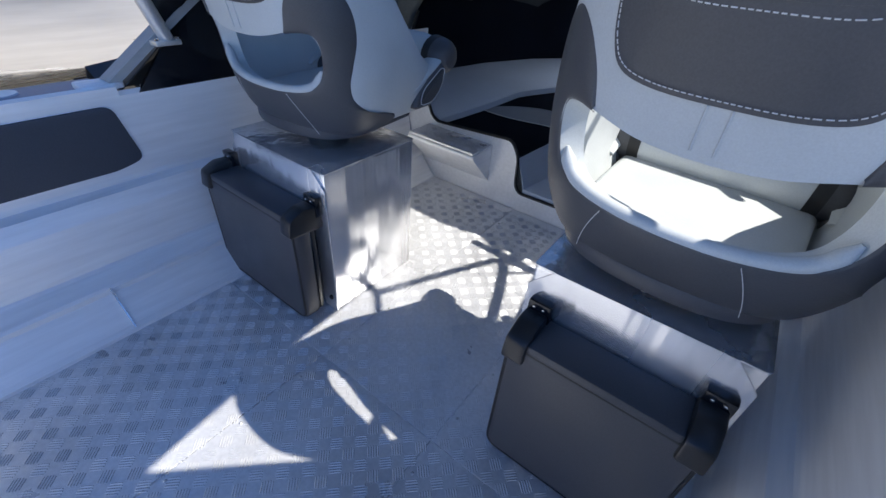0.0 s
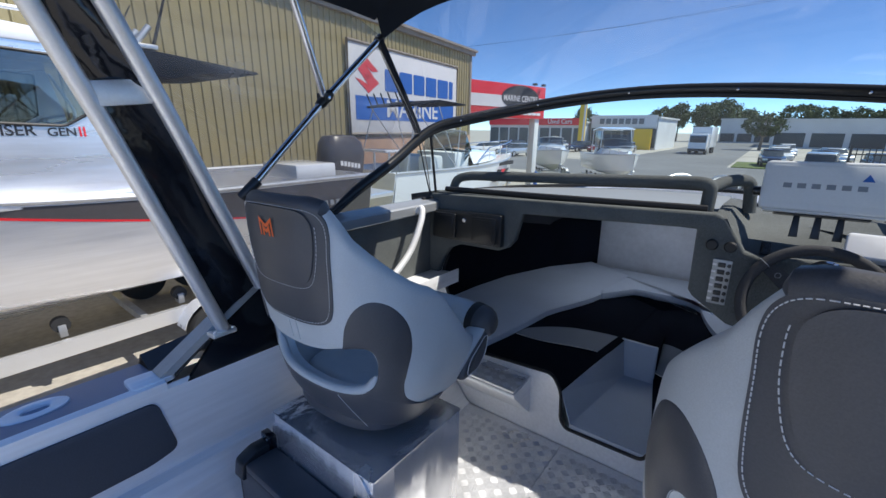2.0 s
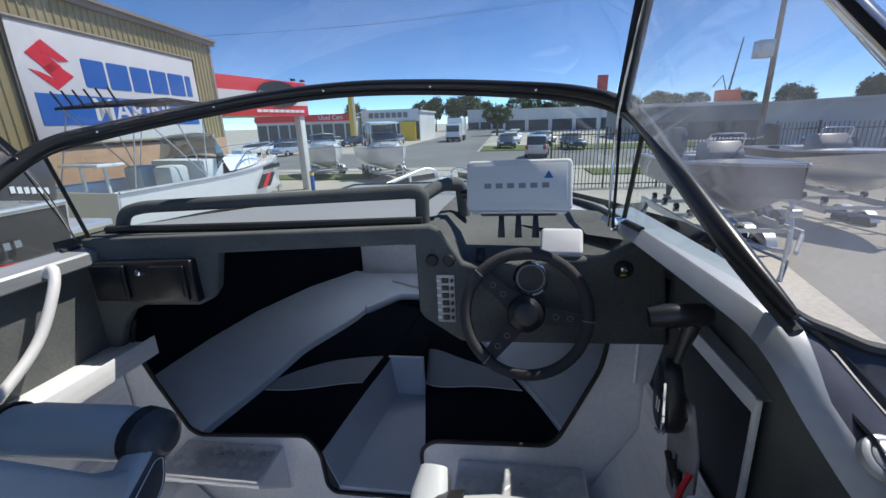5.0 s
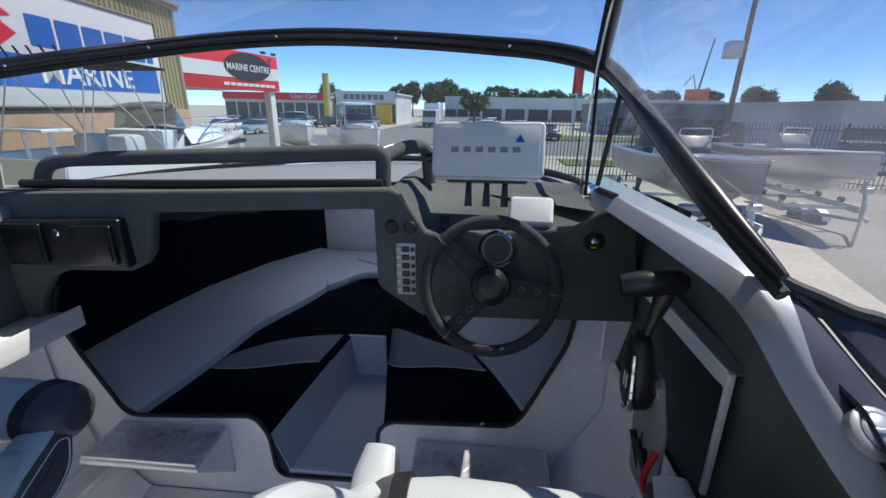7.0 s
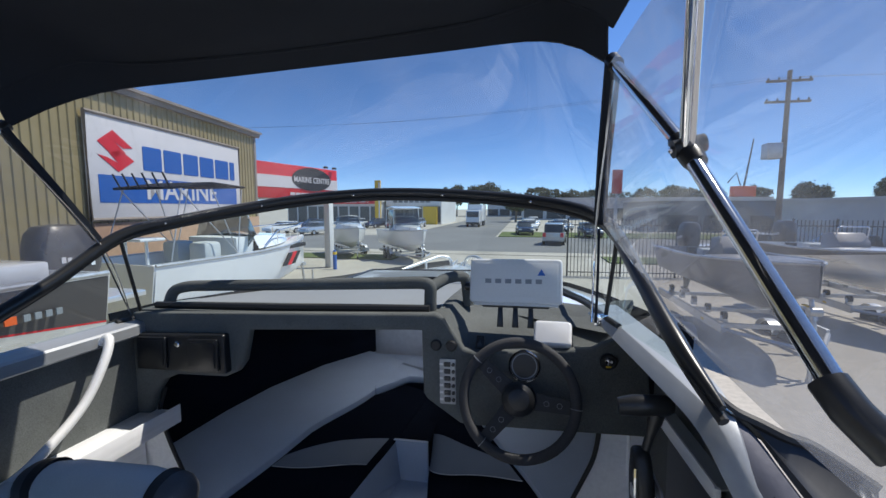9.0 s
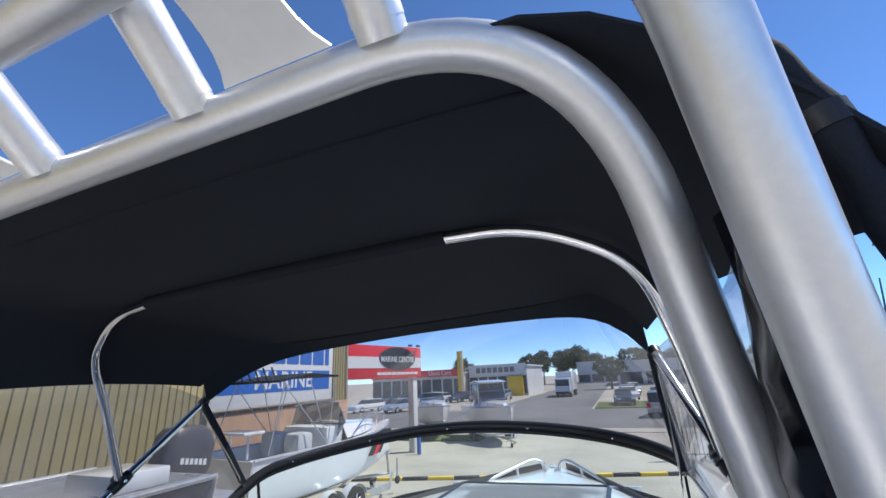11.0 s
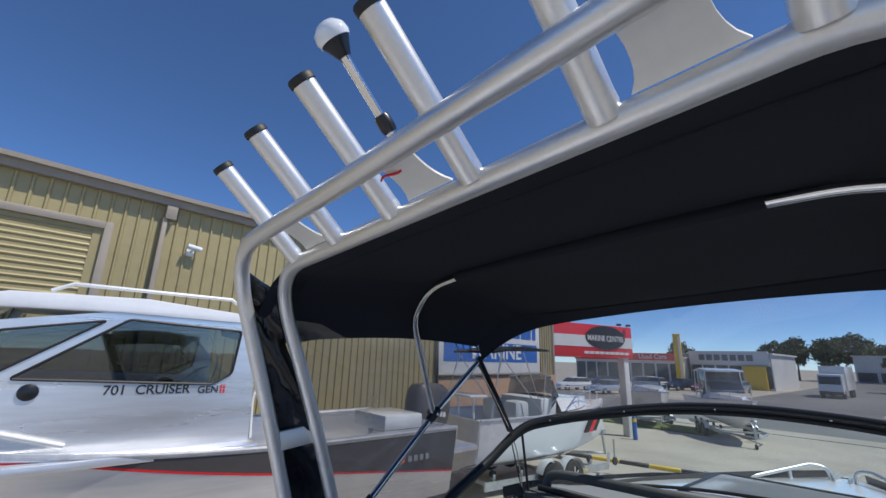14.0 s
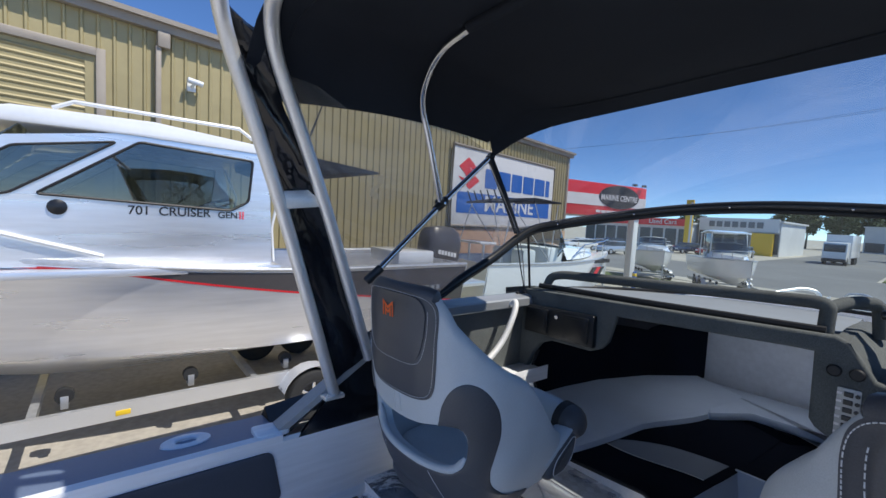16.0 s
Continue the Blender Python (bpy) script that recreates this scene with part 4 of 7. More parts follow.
    for u in (-0.24, 0.24):
        part("stitch", tube([at_z(u * (1 - 0.05 * k), 0.05 + 0.0155 * k, 0.0068) for k in range(10)], 0.0007, 4), THREAD, band)
    part("underside", prism([(x * 0.78, y * 0.78) for x, y in [plan(-1 + 2 * i / 40) for i in range(41)]], 0.045, 0.085, "z", 0.01), DARK_VINYL, S)

    # upper back panel, charcoal, with stitched borders and emblem
    def loop(pts, n=5):
        return [(p.x, p.y) for p in spline([(u, z, 0) for u, z in pts], n, closed=True)]

    RIGHT = [(0, 0.408), (0.10, 0.411), (0.165, 0.424), (0.195, 0.455), (0.215, 0.52), (0.235, 0.60), (0.255, 0.665), (0.245, 0.70), (0.20, 0.72), (0.10, 0.727), (0, 0.729)]
    out = loop(RIGHT + [(-u, z) for u, z in RIGHT[-2:0:-1]])
    back = part("back_panel", puff(out, lambda u, z, l: at_z(u, z, l + 0.001), 0.008, 6), DARK_VINYL, S, "charcoal back panel")
    RIGHT = [(0, 0.525), (0.09, 0.528), (0.135, 0.545), (0.165, 0.59), (0.185, 0.64), (0.19, 0.685), (0.155, 0.712), (0.08, 0.719), (0, 0.72)]
    inner = loop(RIGHT + [(-u, z) for u, z in RIGHT[-2:0:-1]])
    head = part("headrest_panel", puff(inner, lambda u, z, l: at_z(u, z, l + 0.0065), 0.010, 6), DARK_VINYL, back, "raised charcoal headrest pad")

    def stitches(line, lift, parent, step=0.0085, closed=True):
        """Short thread dashes along a line, joined into one mesh."""
        pts = [at_z(u, z, lift) for u, z in line]
        b2 = bmesh.new()
        for p, q in zip(pts, pts[1:] + pts[:1] if closed else pts[1:]):
            n = max(1, round((q - p).length / step))
            for k in range(n):
                a, b = p.lerp(q, (k + 0.12) / n), p.lerp(q, (k + 0.80) / n)
                tube([a, b], 0.0008, 4, b2)
        part("stitching", b2, THREAD, parent, "white thread stitching")

    cz = 0.60
    stitches([(u * 0.955, cz + (z - cz) * 0.955) for u, z in out], 0.0068, back)
    h2 = len(inner) // 2
    under = [(u * 1.07, 0.635 + (z - 0.635) * 1.10) for u, z in inner[h2:] + inner[:h2]]
    stitches([p for p in under if p[1] < 0.69], 0.0088, back, closed=False)
    part("top_roll", tube([at_z(-0.25 + 0.5 * k / 20, top(-0.25 + 0.5 * k / 20) - 0.014, -0.022) for k in range(21)], [0.012] + [0.0265] * 19 + [0.012], 12), DARK_VINYL, back, "charcoal top roll")
    em = bmesh.new()
    K, Z0 = 0.48, 0.645
    for s in (-1, 1):
        for q in ([(0.055, 0.0), (0.055, 0.095), (0.041, 0.083), (0.041, 0.0)], [(0.055, 0.105), (0.0, 0.065), (0.0, 0.045), (0.055, 0.085)], [(0.028, 0.0), (0.028, 0.066), (0.014, 0.056), (0.014, 0.0)], [(0.028, 0.060), (0.0, 0.036), (0.0, 0.016), (0.028, 0.040)]):
            vs = [em.verts.new(at_z(s * a * K, Z0 + b * 0.46, 0.0182)) for a, b in q]
            em.faces.new(vs)
    part("emblem", em, ORANGE, head, "orange angular emblem")
    # centre seam below the panel
    part("seam", tube([at_z(-0.012, z, 0.0008) for z in (0.345, 0.365, 0.385, 0.408)], 0.0018, 5), GREY_VINYL, S)
    part("seam", tube([at_z(0.012, z, 0.0008) for z in (0.345, 0.365, 0.385, 0.408)], 0.0018, 5), GREY_VINYL, S)

    # padded arms and cushion
    for s in (-1, 1):
        # wing tip: padded arm at the front
        arm = part("wing_tip", prism(round_poly([(0.15, 0.095), (0.26, 0.095), (0.315, 0.14), (0.335, 0.225), (0.30, 0.24), (0.18, 0.165)], 0.03), s * 0.215, s * 0.285, "x", 0.018, seg=3), DARK_VINYL, S)
        part("wing_top", tube([(s * 0.25, 0.14, 0.155), (s * 0.25, 0.20, 0.19), (s * 0.25, 0.27, 0.228), (s * 0.25, 0.315, 0.245)], [0.03, 0.036, 0.036, 0.028], 12, flat=0.4), GREY_VINYL, arm, "grey vinyl arm top")
        part("piping", tube([(s * 0.287, y, z) for y, z in round_poly([(0.175, 0.11), (0.25, 0.112), (0.297, 0.15), (0.312, 0.21), (0.29, 0.218), (0.19, 0.16)], 0.025)], 0.0014, 5, closed=True), THREAD, arm)
    # seat cushion and the flip-up front bolster
    part("seat_cushion", prism(round_poly([(-0.195, -0.125), (0.195, -0.125), (0.215, 0.27), (-0.215, 0.27)], 0.08), 0.06, 0.15, "z", 0.022, seg=3), GREY_VINYL, S)
    bol = part("bolster", tube([(roll_x - 0.20, roll_y - 0.005, roll_z - 0.004), (roll_x - 0.12, roll_y, roll_z), (roll_x + 0.12, roll_y, roll_z), (roll_x + 0.20, roll_y - 0.005, roll_z - 0.004)], [0.062, 0.068, 0.068, 0.062], 20, flat=0.9), GREY_VINYL, S, "grey roll cushion at the front")
    for s in (-1, 1):
        part("bolster_band", tube([(roll_x + s * 0.178, roll_y, roll_z), (roll_x + s * 0.206, roll_y - 0.002, roll_z - 0.001)], [0.0692, 0.0665], 20, flat=0.91), RUBBER, bol, "black band")
        part("bolster_end", tube([(roll_x + s * 0.204, roll_y - 0.002, roll_z - 0.001), (roll_x + s * 0.225, roll_y - 0.004, roll_z - 0.003), (roll_x + s * 0.245, roll_y - 0.005, roll_z - 0.004), (roll_x + s * 0.262, roll_y - 0.005, roll_z - 0.004)], [0.0665, 0.0645, 0.055, 0.033], 20, flat=0.91), DARK_VINYL, bol, "charcoal end cap")
    part("swivel", lathe([(0.09, -0.05), (0.09, -0.035), (0.075, -0.03), (0.075, 0.06)], 24), PLASTIC, S)
    return S


bucket_seat((-0.55, 1.01, 0.551), 2, 0.03, 0.345, 0.243)
bucket_seat((0.618, 0.985, 0.566), -3, 0.0, 0.235, 0.185)


# ---- windscreen ----
def both_sides(half):
    """Mirrors half an arc and adds the boat's slight heel."""
    full = half + [(-x, y, z) for x, y, z in half[-2::-1]]
    return [(x, y, z + HEEL * x) for x, y, z in full]


# the starboard wing stands a little closer in than the port one
TOP_ARC = both_sides([(-0.97, 1.21, 1.168), (-0.955, 1.35, 1.255), (-0.935, 1.55, 1.365), (-0.885, 1.745, 1.503), (-0.78, 1.875, 1.552), (-0.55, 2.0, 1.597), (-0.28, 2.085, 1.630), (0.0, 2.12, 1.637)])[:8] + [
    (0.28, 2.13, 1.628), (0.55, 2.09, 1.602), (0.75, 1.99, 1.566), (0.865, 1.87, 1.508), (0.898, 1.61, 1.374), (0.914, 1.384, 1.268), (0.945, 1.243, 1.192)]
LOW_ARC = both_sides([(-0.97, 1.20, 1.162), (-0.955, 1.35, 1.165), (-0.95, 1.55, 1.168), (-0.945, 1.87, 1.172), (-0.88, 2.10, 1.19), (-0.68, 2.36, 1.20), (-0.35, 2.56, 1.205), (0.0, 2.62, 1.205)])[:8] + [
    (0.35, 2.56, 1.212), (0.65, 2.36, 1.215), (0.80, 2.10, 1.215), (0.855, 1.815, 1.212), (0.915, 1.55, 1.200), (0.952, 1.35, 1.190), (0.963, 1.235, 1.184)]


def build_windscreen():
    w = thing("windscreen", "curved glass windscreen in a black aluminium frame", "windscreen")
    top, low = spline(TOP_ARC, 6), spline(LOW_ARC, 6)
    k_end = lambda i: min(1.0, 0.35 + min(i, len(top) - 1 - i) / 9)
    part("top_frame", tube(top, [0.019 * k_end(i) for i in range(len(top))], 10, flat=1.15), PLASTIC, w, "black top frame")
    part("inner_trim", tube([p + Vector((0, -0.006, -0.022)) for p in top], 0.010, 8), RUBBER, w)
    part("sill", tube(low[16:-16], 0.009, 8), RUBBER, w)
    for run in ([(-0.968, 1.245, 1.155), (-1.002, 1.218, 1.133), (-1.044, 1.153, 1.091), (-1.078, 1.10, 1.056), (-1.105, 1.03, 1.010), (-1.125, 0.94, 0.951)], [(0.955, 1.31, 1.190), (0.986, 1.292, 1.166), (1.022, 1.278, 1.152), (1.055, 1.262, 1.139), (1.092, 1.250, 1.130), (1.15, 1.20, 1.095)]):
        part("tail_seal", tube(spline(run, 4), 0.011, 8), RUBBER, w, "black rubber seal running aft")
    n = len(top)
    i0, i1 = 3 * 6, n - 1 - 3 * 6
    for a, b in ((0, i0), (i0, i1), (i1, n - 1)):
        rows = [[low[i].lerp(top[i], t) for t in (0, 0.25, 0.5, 0.75, 1)] for i in range(a, b + 1)]
        ob = part("pane", sheet(rows), GLASS, w, "clear curved glass")
        ob.visible_shadow = False
    # corner mullions
    for s in (-1, 1):
        hi, lo = (Vector(arc[3 if s < 0 else -4]) for arc in (TOP_ARC, LOW_ARC))
        if s > 0:
            hi = Vector(TOP_ARC[-4]).lerp(Vector(TOP_ARC[-3]), 0.36)
        part("mullion", tube([hi, hi.lerp(lo, 0.5), lo], 0.0065, 8), RUBBER, w)
        part("bracket", box((lo.x - s * 0.015 - 0.02, lo.y - 0.015, lo.z - 0.025), (lo.x - s * 0.015 + 0.02, lo.y, lo.z + 0.012), 0.003), CHROME, w, "small chrome bracket")
    for k in range(8, n - 8, 8):
        p = top[k]
        part("snap_stud", lathe([(0.005, 0), (0.005, 0.003), (0.002, 0.005)], 8, m=Matrix.Translation(p + Vector((0, -0.027, -0.005))) @ pose(0, 0, 0, 90)), CHROME, w)


build_windscreen()


# ---- targa arch with rod holders ----
ASKEW = Matrix.Translation((0, 0.36, 2.06)) @ pose(0, 0, 0, 0, -2.2, 2.0) @ Matrix.Translation((0, -0.36, -2.06))  # arch and canopy stand slightly turned on the boat


def build_arch():
    a = thing("targa_arch", "satin silver aluminium targa arch with rod holders", "arch")
    a.matrix_world = BASE @ ASKEW
    REAR = [(-0.985, 0.73, 0.845), (-0.86, 0.47, 1.52), (-0.745, 0.25, 2.10), (0, 0.245, 2.105)]
    FRONT = [(-0.96, 0.865, 0.965), (-0.835, 0.60, 1.55), (-0.728, 0.374, 2.056), (0, 0.365, 2.061)]
    for P, r in ((REAR, 0.0215), (FRONT, 0.0208)):
        # the legs stand a little closer in to starboard, a little further forward to port
        full = [(x, y + (0.033 if z < 2 else 0), z) for x, y, z in P[:-1]] + [(-x - (0.032 if z < 2 else 0.013), y, z) for x, y, z in P[-2::-1]]
        path = fillet(full, 0.185, 14)
        part("hoop", tube(path, r, 16), TUBE, a)
    for s in (-1, 1):
        fore = 0.033 if s < 0 else 0.0
        part("cross_plate", prism([(y + fore, z) for y, z in ((0.462, 1.525), (0.605, 1.545), (0.585, 1.60), (0.445, 1.58))], s * 0.858, s * 0.838, "x", 0.002), TUBE, a)
        pad = part("foot_pad", box((s * 0.985 - 0.024, 0.685 + fore, 0.826), (s * 0.985 + 0.024, 0.765 + fore, 0.842), 0.004), TUBE, a)
        for dy in (0.0, 0.03, 0.06):
            part("bolt", lathe([(0.007, 0), (0.007, 0.006), (0.001, 0.008)], 6, m=Matrix.Translation((s * 0.985 - s * 0.014, 0.695 + dy + fore, 0.842))), CHROME, pad)
    # rod holders
    for x in (0.582, 0.37, 0.14, -0.08, -0.305, -0.53):
        lo, hi = Vector((x - 0.020, 0.362, 2.060)), Vector((x - 0.013, 0.137, 2.256))
        d = (hi - lo).normalized()
        rod = part("rod_holder", tube([lo, hi], 0.0228, 20), TUBE, a)
        part("cap", tube([hi - d * 0.007, hi - d * 0.006, hi + d * 0.004, hi + d * 0.008], [0.0235, 0.0258, 0.0258, 0.0235], 20), RUBBER, rod, "black rubber end cap")
        part("weld_bead", tube([lo + d * 0.014, lo + d * 0.022, lo + d * 0.028], [0.0237, 0.0235, 0.0229], 16), TUBE, rod)
    # gusset plates between the hoops
    for x in (0.448, 0.010, -0.43):
        rows = []
        for k in range(9):
            t = k / 8
            w = 0.050 - 0.008 * math.sin(math.pi * t) + 0.012 * (1 - t) ** 6
            y, z = 0.362 - 0.115 * t, 2.074 + 0.044 * t + 0.004
            rows.append([(x - w, y, z), (x - w * 0.5, y, z), (x + w * 0.5, y, z), (x + w, y, z)])
        part("gusset", sheet(rows, thick=0.004), PLATE, a, "white painted gusset plate")
    # stern light on its pole, standing on the middle gusset
    l = thing("anchor_light", "white all-round anchor light on a chrome pole", "light")
    l.matrix_world = BASE @ ASKEW
    foot, head = Vector((0.02, 0.285, 2.125)), Vector((0.018, 0.148, 2.264))
    d = (head - foot).normalized()
    part("pole", tube([foot, head], 0.0095, 12), CHROME, l)
    part("socket", tube([foot - d * 0.012, foot + d * 0.02], [0.015, 0.013], 12), PLASTIC, l)
    part("lock_ring", tube([foot + d * 0.035, foot + d * 0.042, foot + d * 0.062, foot + d * 0.068], [0.012, 0.0145, 0.0145, 0.012], 14), PLASTIC, l)
    part("collar", tube([head - d * 0.02, head, head + d * 0.01], [0.011, 0.021, 0.027], 18), PLASTIC, l)
    part("lens", tube([head + d * 0.008, head + d * 0.016, head + d * 0.028, head + d * 0.038, head + d * 0.042], [0.0275, 0.030, 0.028, 0.018, 0.004], 18), LENS, l, "clear ribbed dome lens")
    part("wire", tube(spline([(0.02, 0.285, 2.118), (0.0, 0.30, 2.098), (-0.03, 0.285, 2.092), (-0.06, 0.30, 2.10)], 5), 0.0025, 6), RED_PRINT, l, "loose red wire")


build_arch()


# ---- canopy ----
def canopy_z(x, y):
    """Height of the stretched canvas over the plan."""
    a = abs(x)
    t = min(1, max(0, (y - 0.36) / 1.25))
    crown = 2.042 + 0.055 * math.sin(math.pi * min(1, t * 0.9 + 0.05)) + 0.015 * t
    edge = 0.66
    if a > edge:
        q = (a - edge) / (0.20 - 0.04 * t)
        crown -= 0.185 * q ** 1.9
    return crown - 0.03 * a * a


def canopy_front(u):
    return 1.765 - 0.12 * u * u - 0.215 * abs(u) ** 7


def hem_z(u):
    """Height of the front hem, dropping to the strut ends at the corners."""
    return 2.04 - 0.05 * u * u - 0.152 * abs(u) ** 10


def build_canopy():
    c = thing("bimini_canopy", "charcoal canvas bimini stretched over stainless bows", "canopy")
    c.matrix_world = BASE @ ASKEW
    rows = []
    for j in range(23):
        t = j / 22
        row = []
        for i in range(37):
            u = -1 + 2 * i / 36
            half = 0.86 - 0.04 * t if u < 0 else 0.865 - 0.045 * t
            x = u * half
            front = canopy_front(u) - 0.085 * (1 - 0.6 * abs(u) ** 4)
            y = 0.365 + (front - 0.365) * t
            z = canopy_z(x, y)
            z -= 0.006 * math.sin(t * math.pi * 2) * (1 - u * u)
            row.append((x, y, z))
        rows.append(row)
    part("cover", sheet(rows, thick=0.003), FABRIC, c)
    # curtain rolled up and hanging from the starboard rear corner
    roll = part("rolled_curtain", tube(spline([(0.800, 0.380, 1.965), (0.818, 0.376, 1.925), (0.826, 0.376, 1.875), (0.832, 0.378, 1.82), (0.842, 0.392, 1.74), (0.856, 0.425, 1.64)], 5), [0.005] + [0.0095 + 0.002 * math.sin(k * 1.1) for k in range(24)] + [0.007], 10), FABRIC, c, "rolled canvas side curtain")
    for p, q in (((0.822, 0.376, 1.902), (0.824, 0.376, 1.888)), ((0.834, 0.380, 1.808), (0.836, 0.382, 1.794))):
        part("strap", tube([p, q], 0.0125, 10), RUBBER, roll, "black tie strap")
    # folded front hem and rear seam
    us = [-1 + 2 * i / 40 for i in range(41)]
    seam = [Vector((u * 0.81, canopy_front(u) - 0.085 * (1 - 0.6 * abs(u) ** 4), canopy_z(u * 0.81, canopy_front(u) - 0.085))) for u in us]
    hem = [Vector((u * 0.815, canopy_front(u), hem_z(u))) for u in us]
    part("front_valance", sheet([[a.lerp(b, t) for t in (0, 0.33, 0.66, 1)] for a, b in zip(seam, hem)], thick=0.004), FABRIC, c, "front valance sewn to the canopy")
    part("front_seam", tube([p + Vector((0, 0, -0.004)) for p in seam], 0.006, 6), FABRIC, c)
    part("hem_cord", tube(hem, 0.005, 6), FABRIC, c)
    part("rear_seam", tube([(u * 0.74, 0.465, canopy_z(u * 0.74, 0.465) - 0.006) for u in [-1 + 2 * i / 30 for i in range(31)]], 0.003, 6), FABRIC, c)
    # sleeve round the middle bow
    part("bow_sleeve", tube([(x, 0.875, canopy_z(x, 0.875) - 0.016) for x in [-0.43 + 0.86 * i / 20 for i in range(21)]], 0.017, 10), FABRIC, c, "canvas sleeve round the bow")
    # stainless bows and struts
    for s in (-1, 1):
        zt = canopy_z(0.42, 0.875) - 0.016
        # strut: foot on the arch, knuckle, upper eye; starboard stands a little higher
        F, K, E = (Vector((s * x, y, z)) for x, y, z in ((0.895, 0.872, 1.309), (0.876, 1.18, 1.60), (0.826, 1.425, 1.834)))
        d = (E - K).normalized()
        lean = 0.065 if s < 0 else 0.0
        bow = fillet([(s * 0.40, 0.875, zt), (s * 0.60, 0.875 + lean * 0.3, zt - 0.012), (s * 0.77, 0.90 + lean, 1.975), (K.x * 0.93, 0.98 + lean, K.z + 0.26), tuple(K)], 0.11, 7)
        part("middle_bow", tube(bow, 0.0125, 12), CHROME, c, "polished stainless bow")
        part("strut", tube([F, K, E], 0.0125, 12), CHROME, c, "polished stainless strut")
        knuckle = part("knuckle", tube([K - d * 0.035, K - d * 0.02, K + d * 0.02, K + d * 0.035], [0.016, 0.019, 0.019, 0.016], 12), PLASTIC, c, "black plastic knuckle")
        part("clamp_jaw", tube([K + Vector((-s * 0.022, 0, 0.004)), K + Vector((s * 0.026, 0, 0.012))], [0.015, 0.015], 10), PLASTIC, knuckle)
        part("screw", lathe([(0.006, 0), (0.006, 0.004), (0.001, 0.005)], 8, m=Matrix.Translation(K + Vector((-s * 0.023, 0, 0.004))) @ pose(0, 0, 0, 0, -s * 90, 0)), CHROME, knuckle)
        part("end_eye", tube([E - d * 0.012, E + d * 0.014], 0.018, 10), PLASTIC, c)
        part("deck_hinge", tube([F - Vector((-s * 0.02, 0.022, 0.029)), F, F + Vector((-s * 0.005, 0.023, 0.021))], 0.018, 10), PLASTIC, c, "black plastic pivot on the arch")
        # zip strap from the canopy corner down past the windscreen corner
        part("strap", sheet([[(s * (x - 0.016), y, z + max(0, s) * HEEL), (s * (x + 0.016), y + 0.008, z + max(0, s) * HEEL)] for x, y, z in (((0.822, 1.425, 1.835), (0.85, 1.58, 1.66), (0.885, 1.72, 1.505)) if s < 0 else ((0.822, 1.425, 1.805), (0.842, 1.62, 1.635), (0.868, 1.83, 1.45)))], thick=0.016), FABRIC, c, "black canvas zip strap")
        part("tie_strap", sheet([[(s * (x - 0.004), y, z), (s * (x + 0.004), y + 0.002, z)] for x, y, z in (((0.888, 1.715, 1.49), (0.92, 1.80, 1.33), (0.935, 1.865, 1.185)) if s < 0 else ((0.868, 1.83, 1.455), (0.855, 1.80, 1.31), (0.838, 1.765, 1.165)))], thick=0.002), FABRIC, c, "narrow black tie strap")
        part("shock_cord", tube(spline([(s * 0.83, 1.43, 1.80), (s * 0.872, 1.72, 1.47), (s * 0.925, 1.855, 1.18)] if s < 0 else [(0.825, 1.43, 1.80), (0.85, 1.78, 1.47), (0.825, 1.76, 1.17)], 5), 0.0032, 6), CHROME, c)
        # side drop: black upper vinyl between the arch legs
        fore = 0.033 if s < 0 else 0.0
        P = [(-0.985, 0.735 + fore, 0.86), (-0.86, 0.475 + fore, 1.52), (-0.795, 0.325, 1.93), (-0.77, 0.265, 2.07)]
        Q = [(-0.96, 0.86 + fore, 0.985), (-0.835, 0.595 + fore, 1.55), (-0.782, 0.435, 1.92), (-0.76, 0.385, 2.02)]
        pp = spline([(-s * x, y, z) for x, y, z in P] if s > 0 else P, 6)
        qq = spline([(-s * x, y, z) for x, y, z in Q] if s > 0 else Q, 6)
        if s > 0:
            pp, qq = [p - Vector((0.03, 0, 0)) for p in pp[:-7]], [q - Vector((0.03, 0, 0)) for q in qq[:-7]]
        rows = []
        for k, (p, q) in enumerate(zip(pp, qq)):
            rows.append([p.lerp(q, t) + Vector((s * (0.012 + 0.012 * math.sin(k * 0.9 + t * 5)), 0, 0)) for t in (0.02, 0.2, 0.4, 0.6, 0.8, 0.98)])
        part("side_drop", sheet(rows, thick=0.002), GLOSS_BLACK, c, "rolled black vinyl drop between the arch legs")
        # clear PVC sides and front corner
        clear_rows = []
        rise = 0.065 if s < 0 else 0.0
        top_line = spline([(s * 0.79, 0.45, 1.86 + rise), (s * 0.845, 0.8, 1.86 + rise), (s * 0.825, 1.2, 1.845 + rise), (s * 0.815, 1.41, 1.83 + rise * 0.3)], 5)
        low_line = spline([(-1.11, 0.95, 0.97), (-1.005, 1.22, 1.145), (-0.935, 1.52, 1.325), (-0.885, 1.735, 1.47)] if s < 0 else [(1.11, 0.95, 1.03), (0.96, 1.24, 1.205), (0.908, 1.55, 1.348), (0.866, 1.865, 1.508)], 5)
        for p, q in zip(top_line, low_line):
            clear_rows.append([q.lerp(p, t) for t in (0, 0.33, 0.66, 1)])
        ob = part("side_clear", sheet(clear_rows), SIDE_CLEAR, c, "clear PVC side curtain")
        ob.visible_shadow = False
    top_line = [Vector((u * 0.81, canopy_front(u), hem_z(u))) for u in [-1 + 2 * i / 24 for i in range(25)]]
    arc = spline(TOP_ARC, 6)[18:-18]
    low_line = [arc[round(i * (len(arc) - 1) / 24)] for i in range(25)]
    rows = [[q.lerp(p, t) for t in (0, 0.25, 0.5, 0.75, 1)] for p, q in zip(top_line, low_line)]
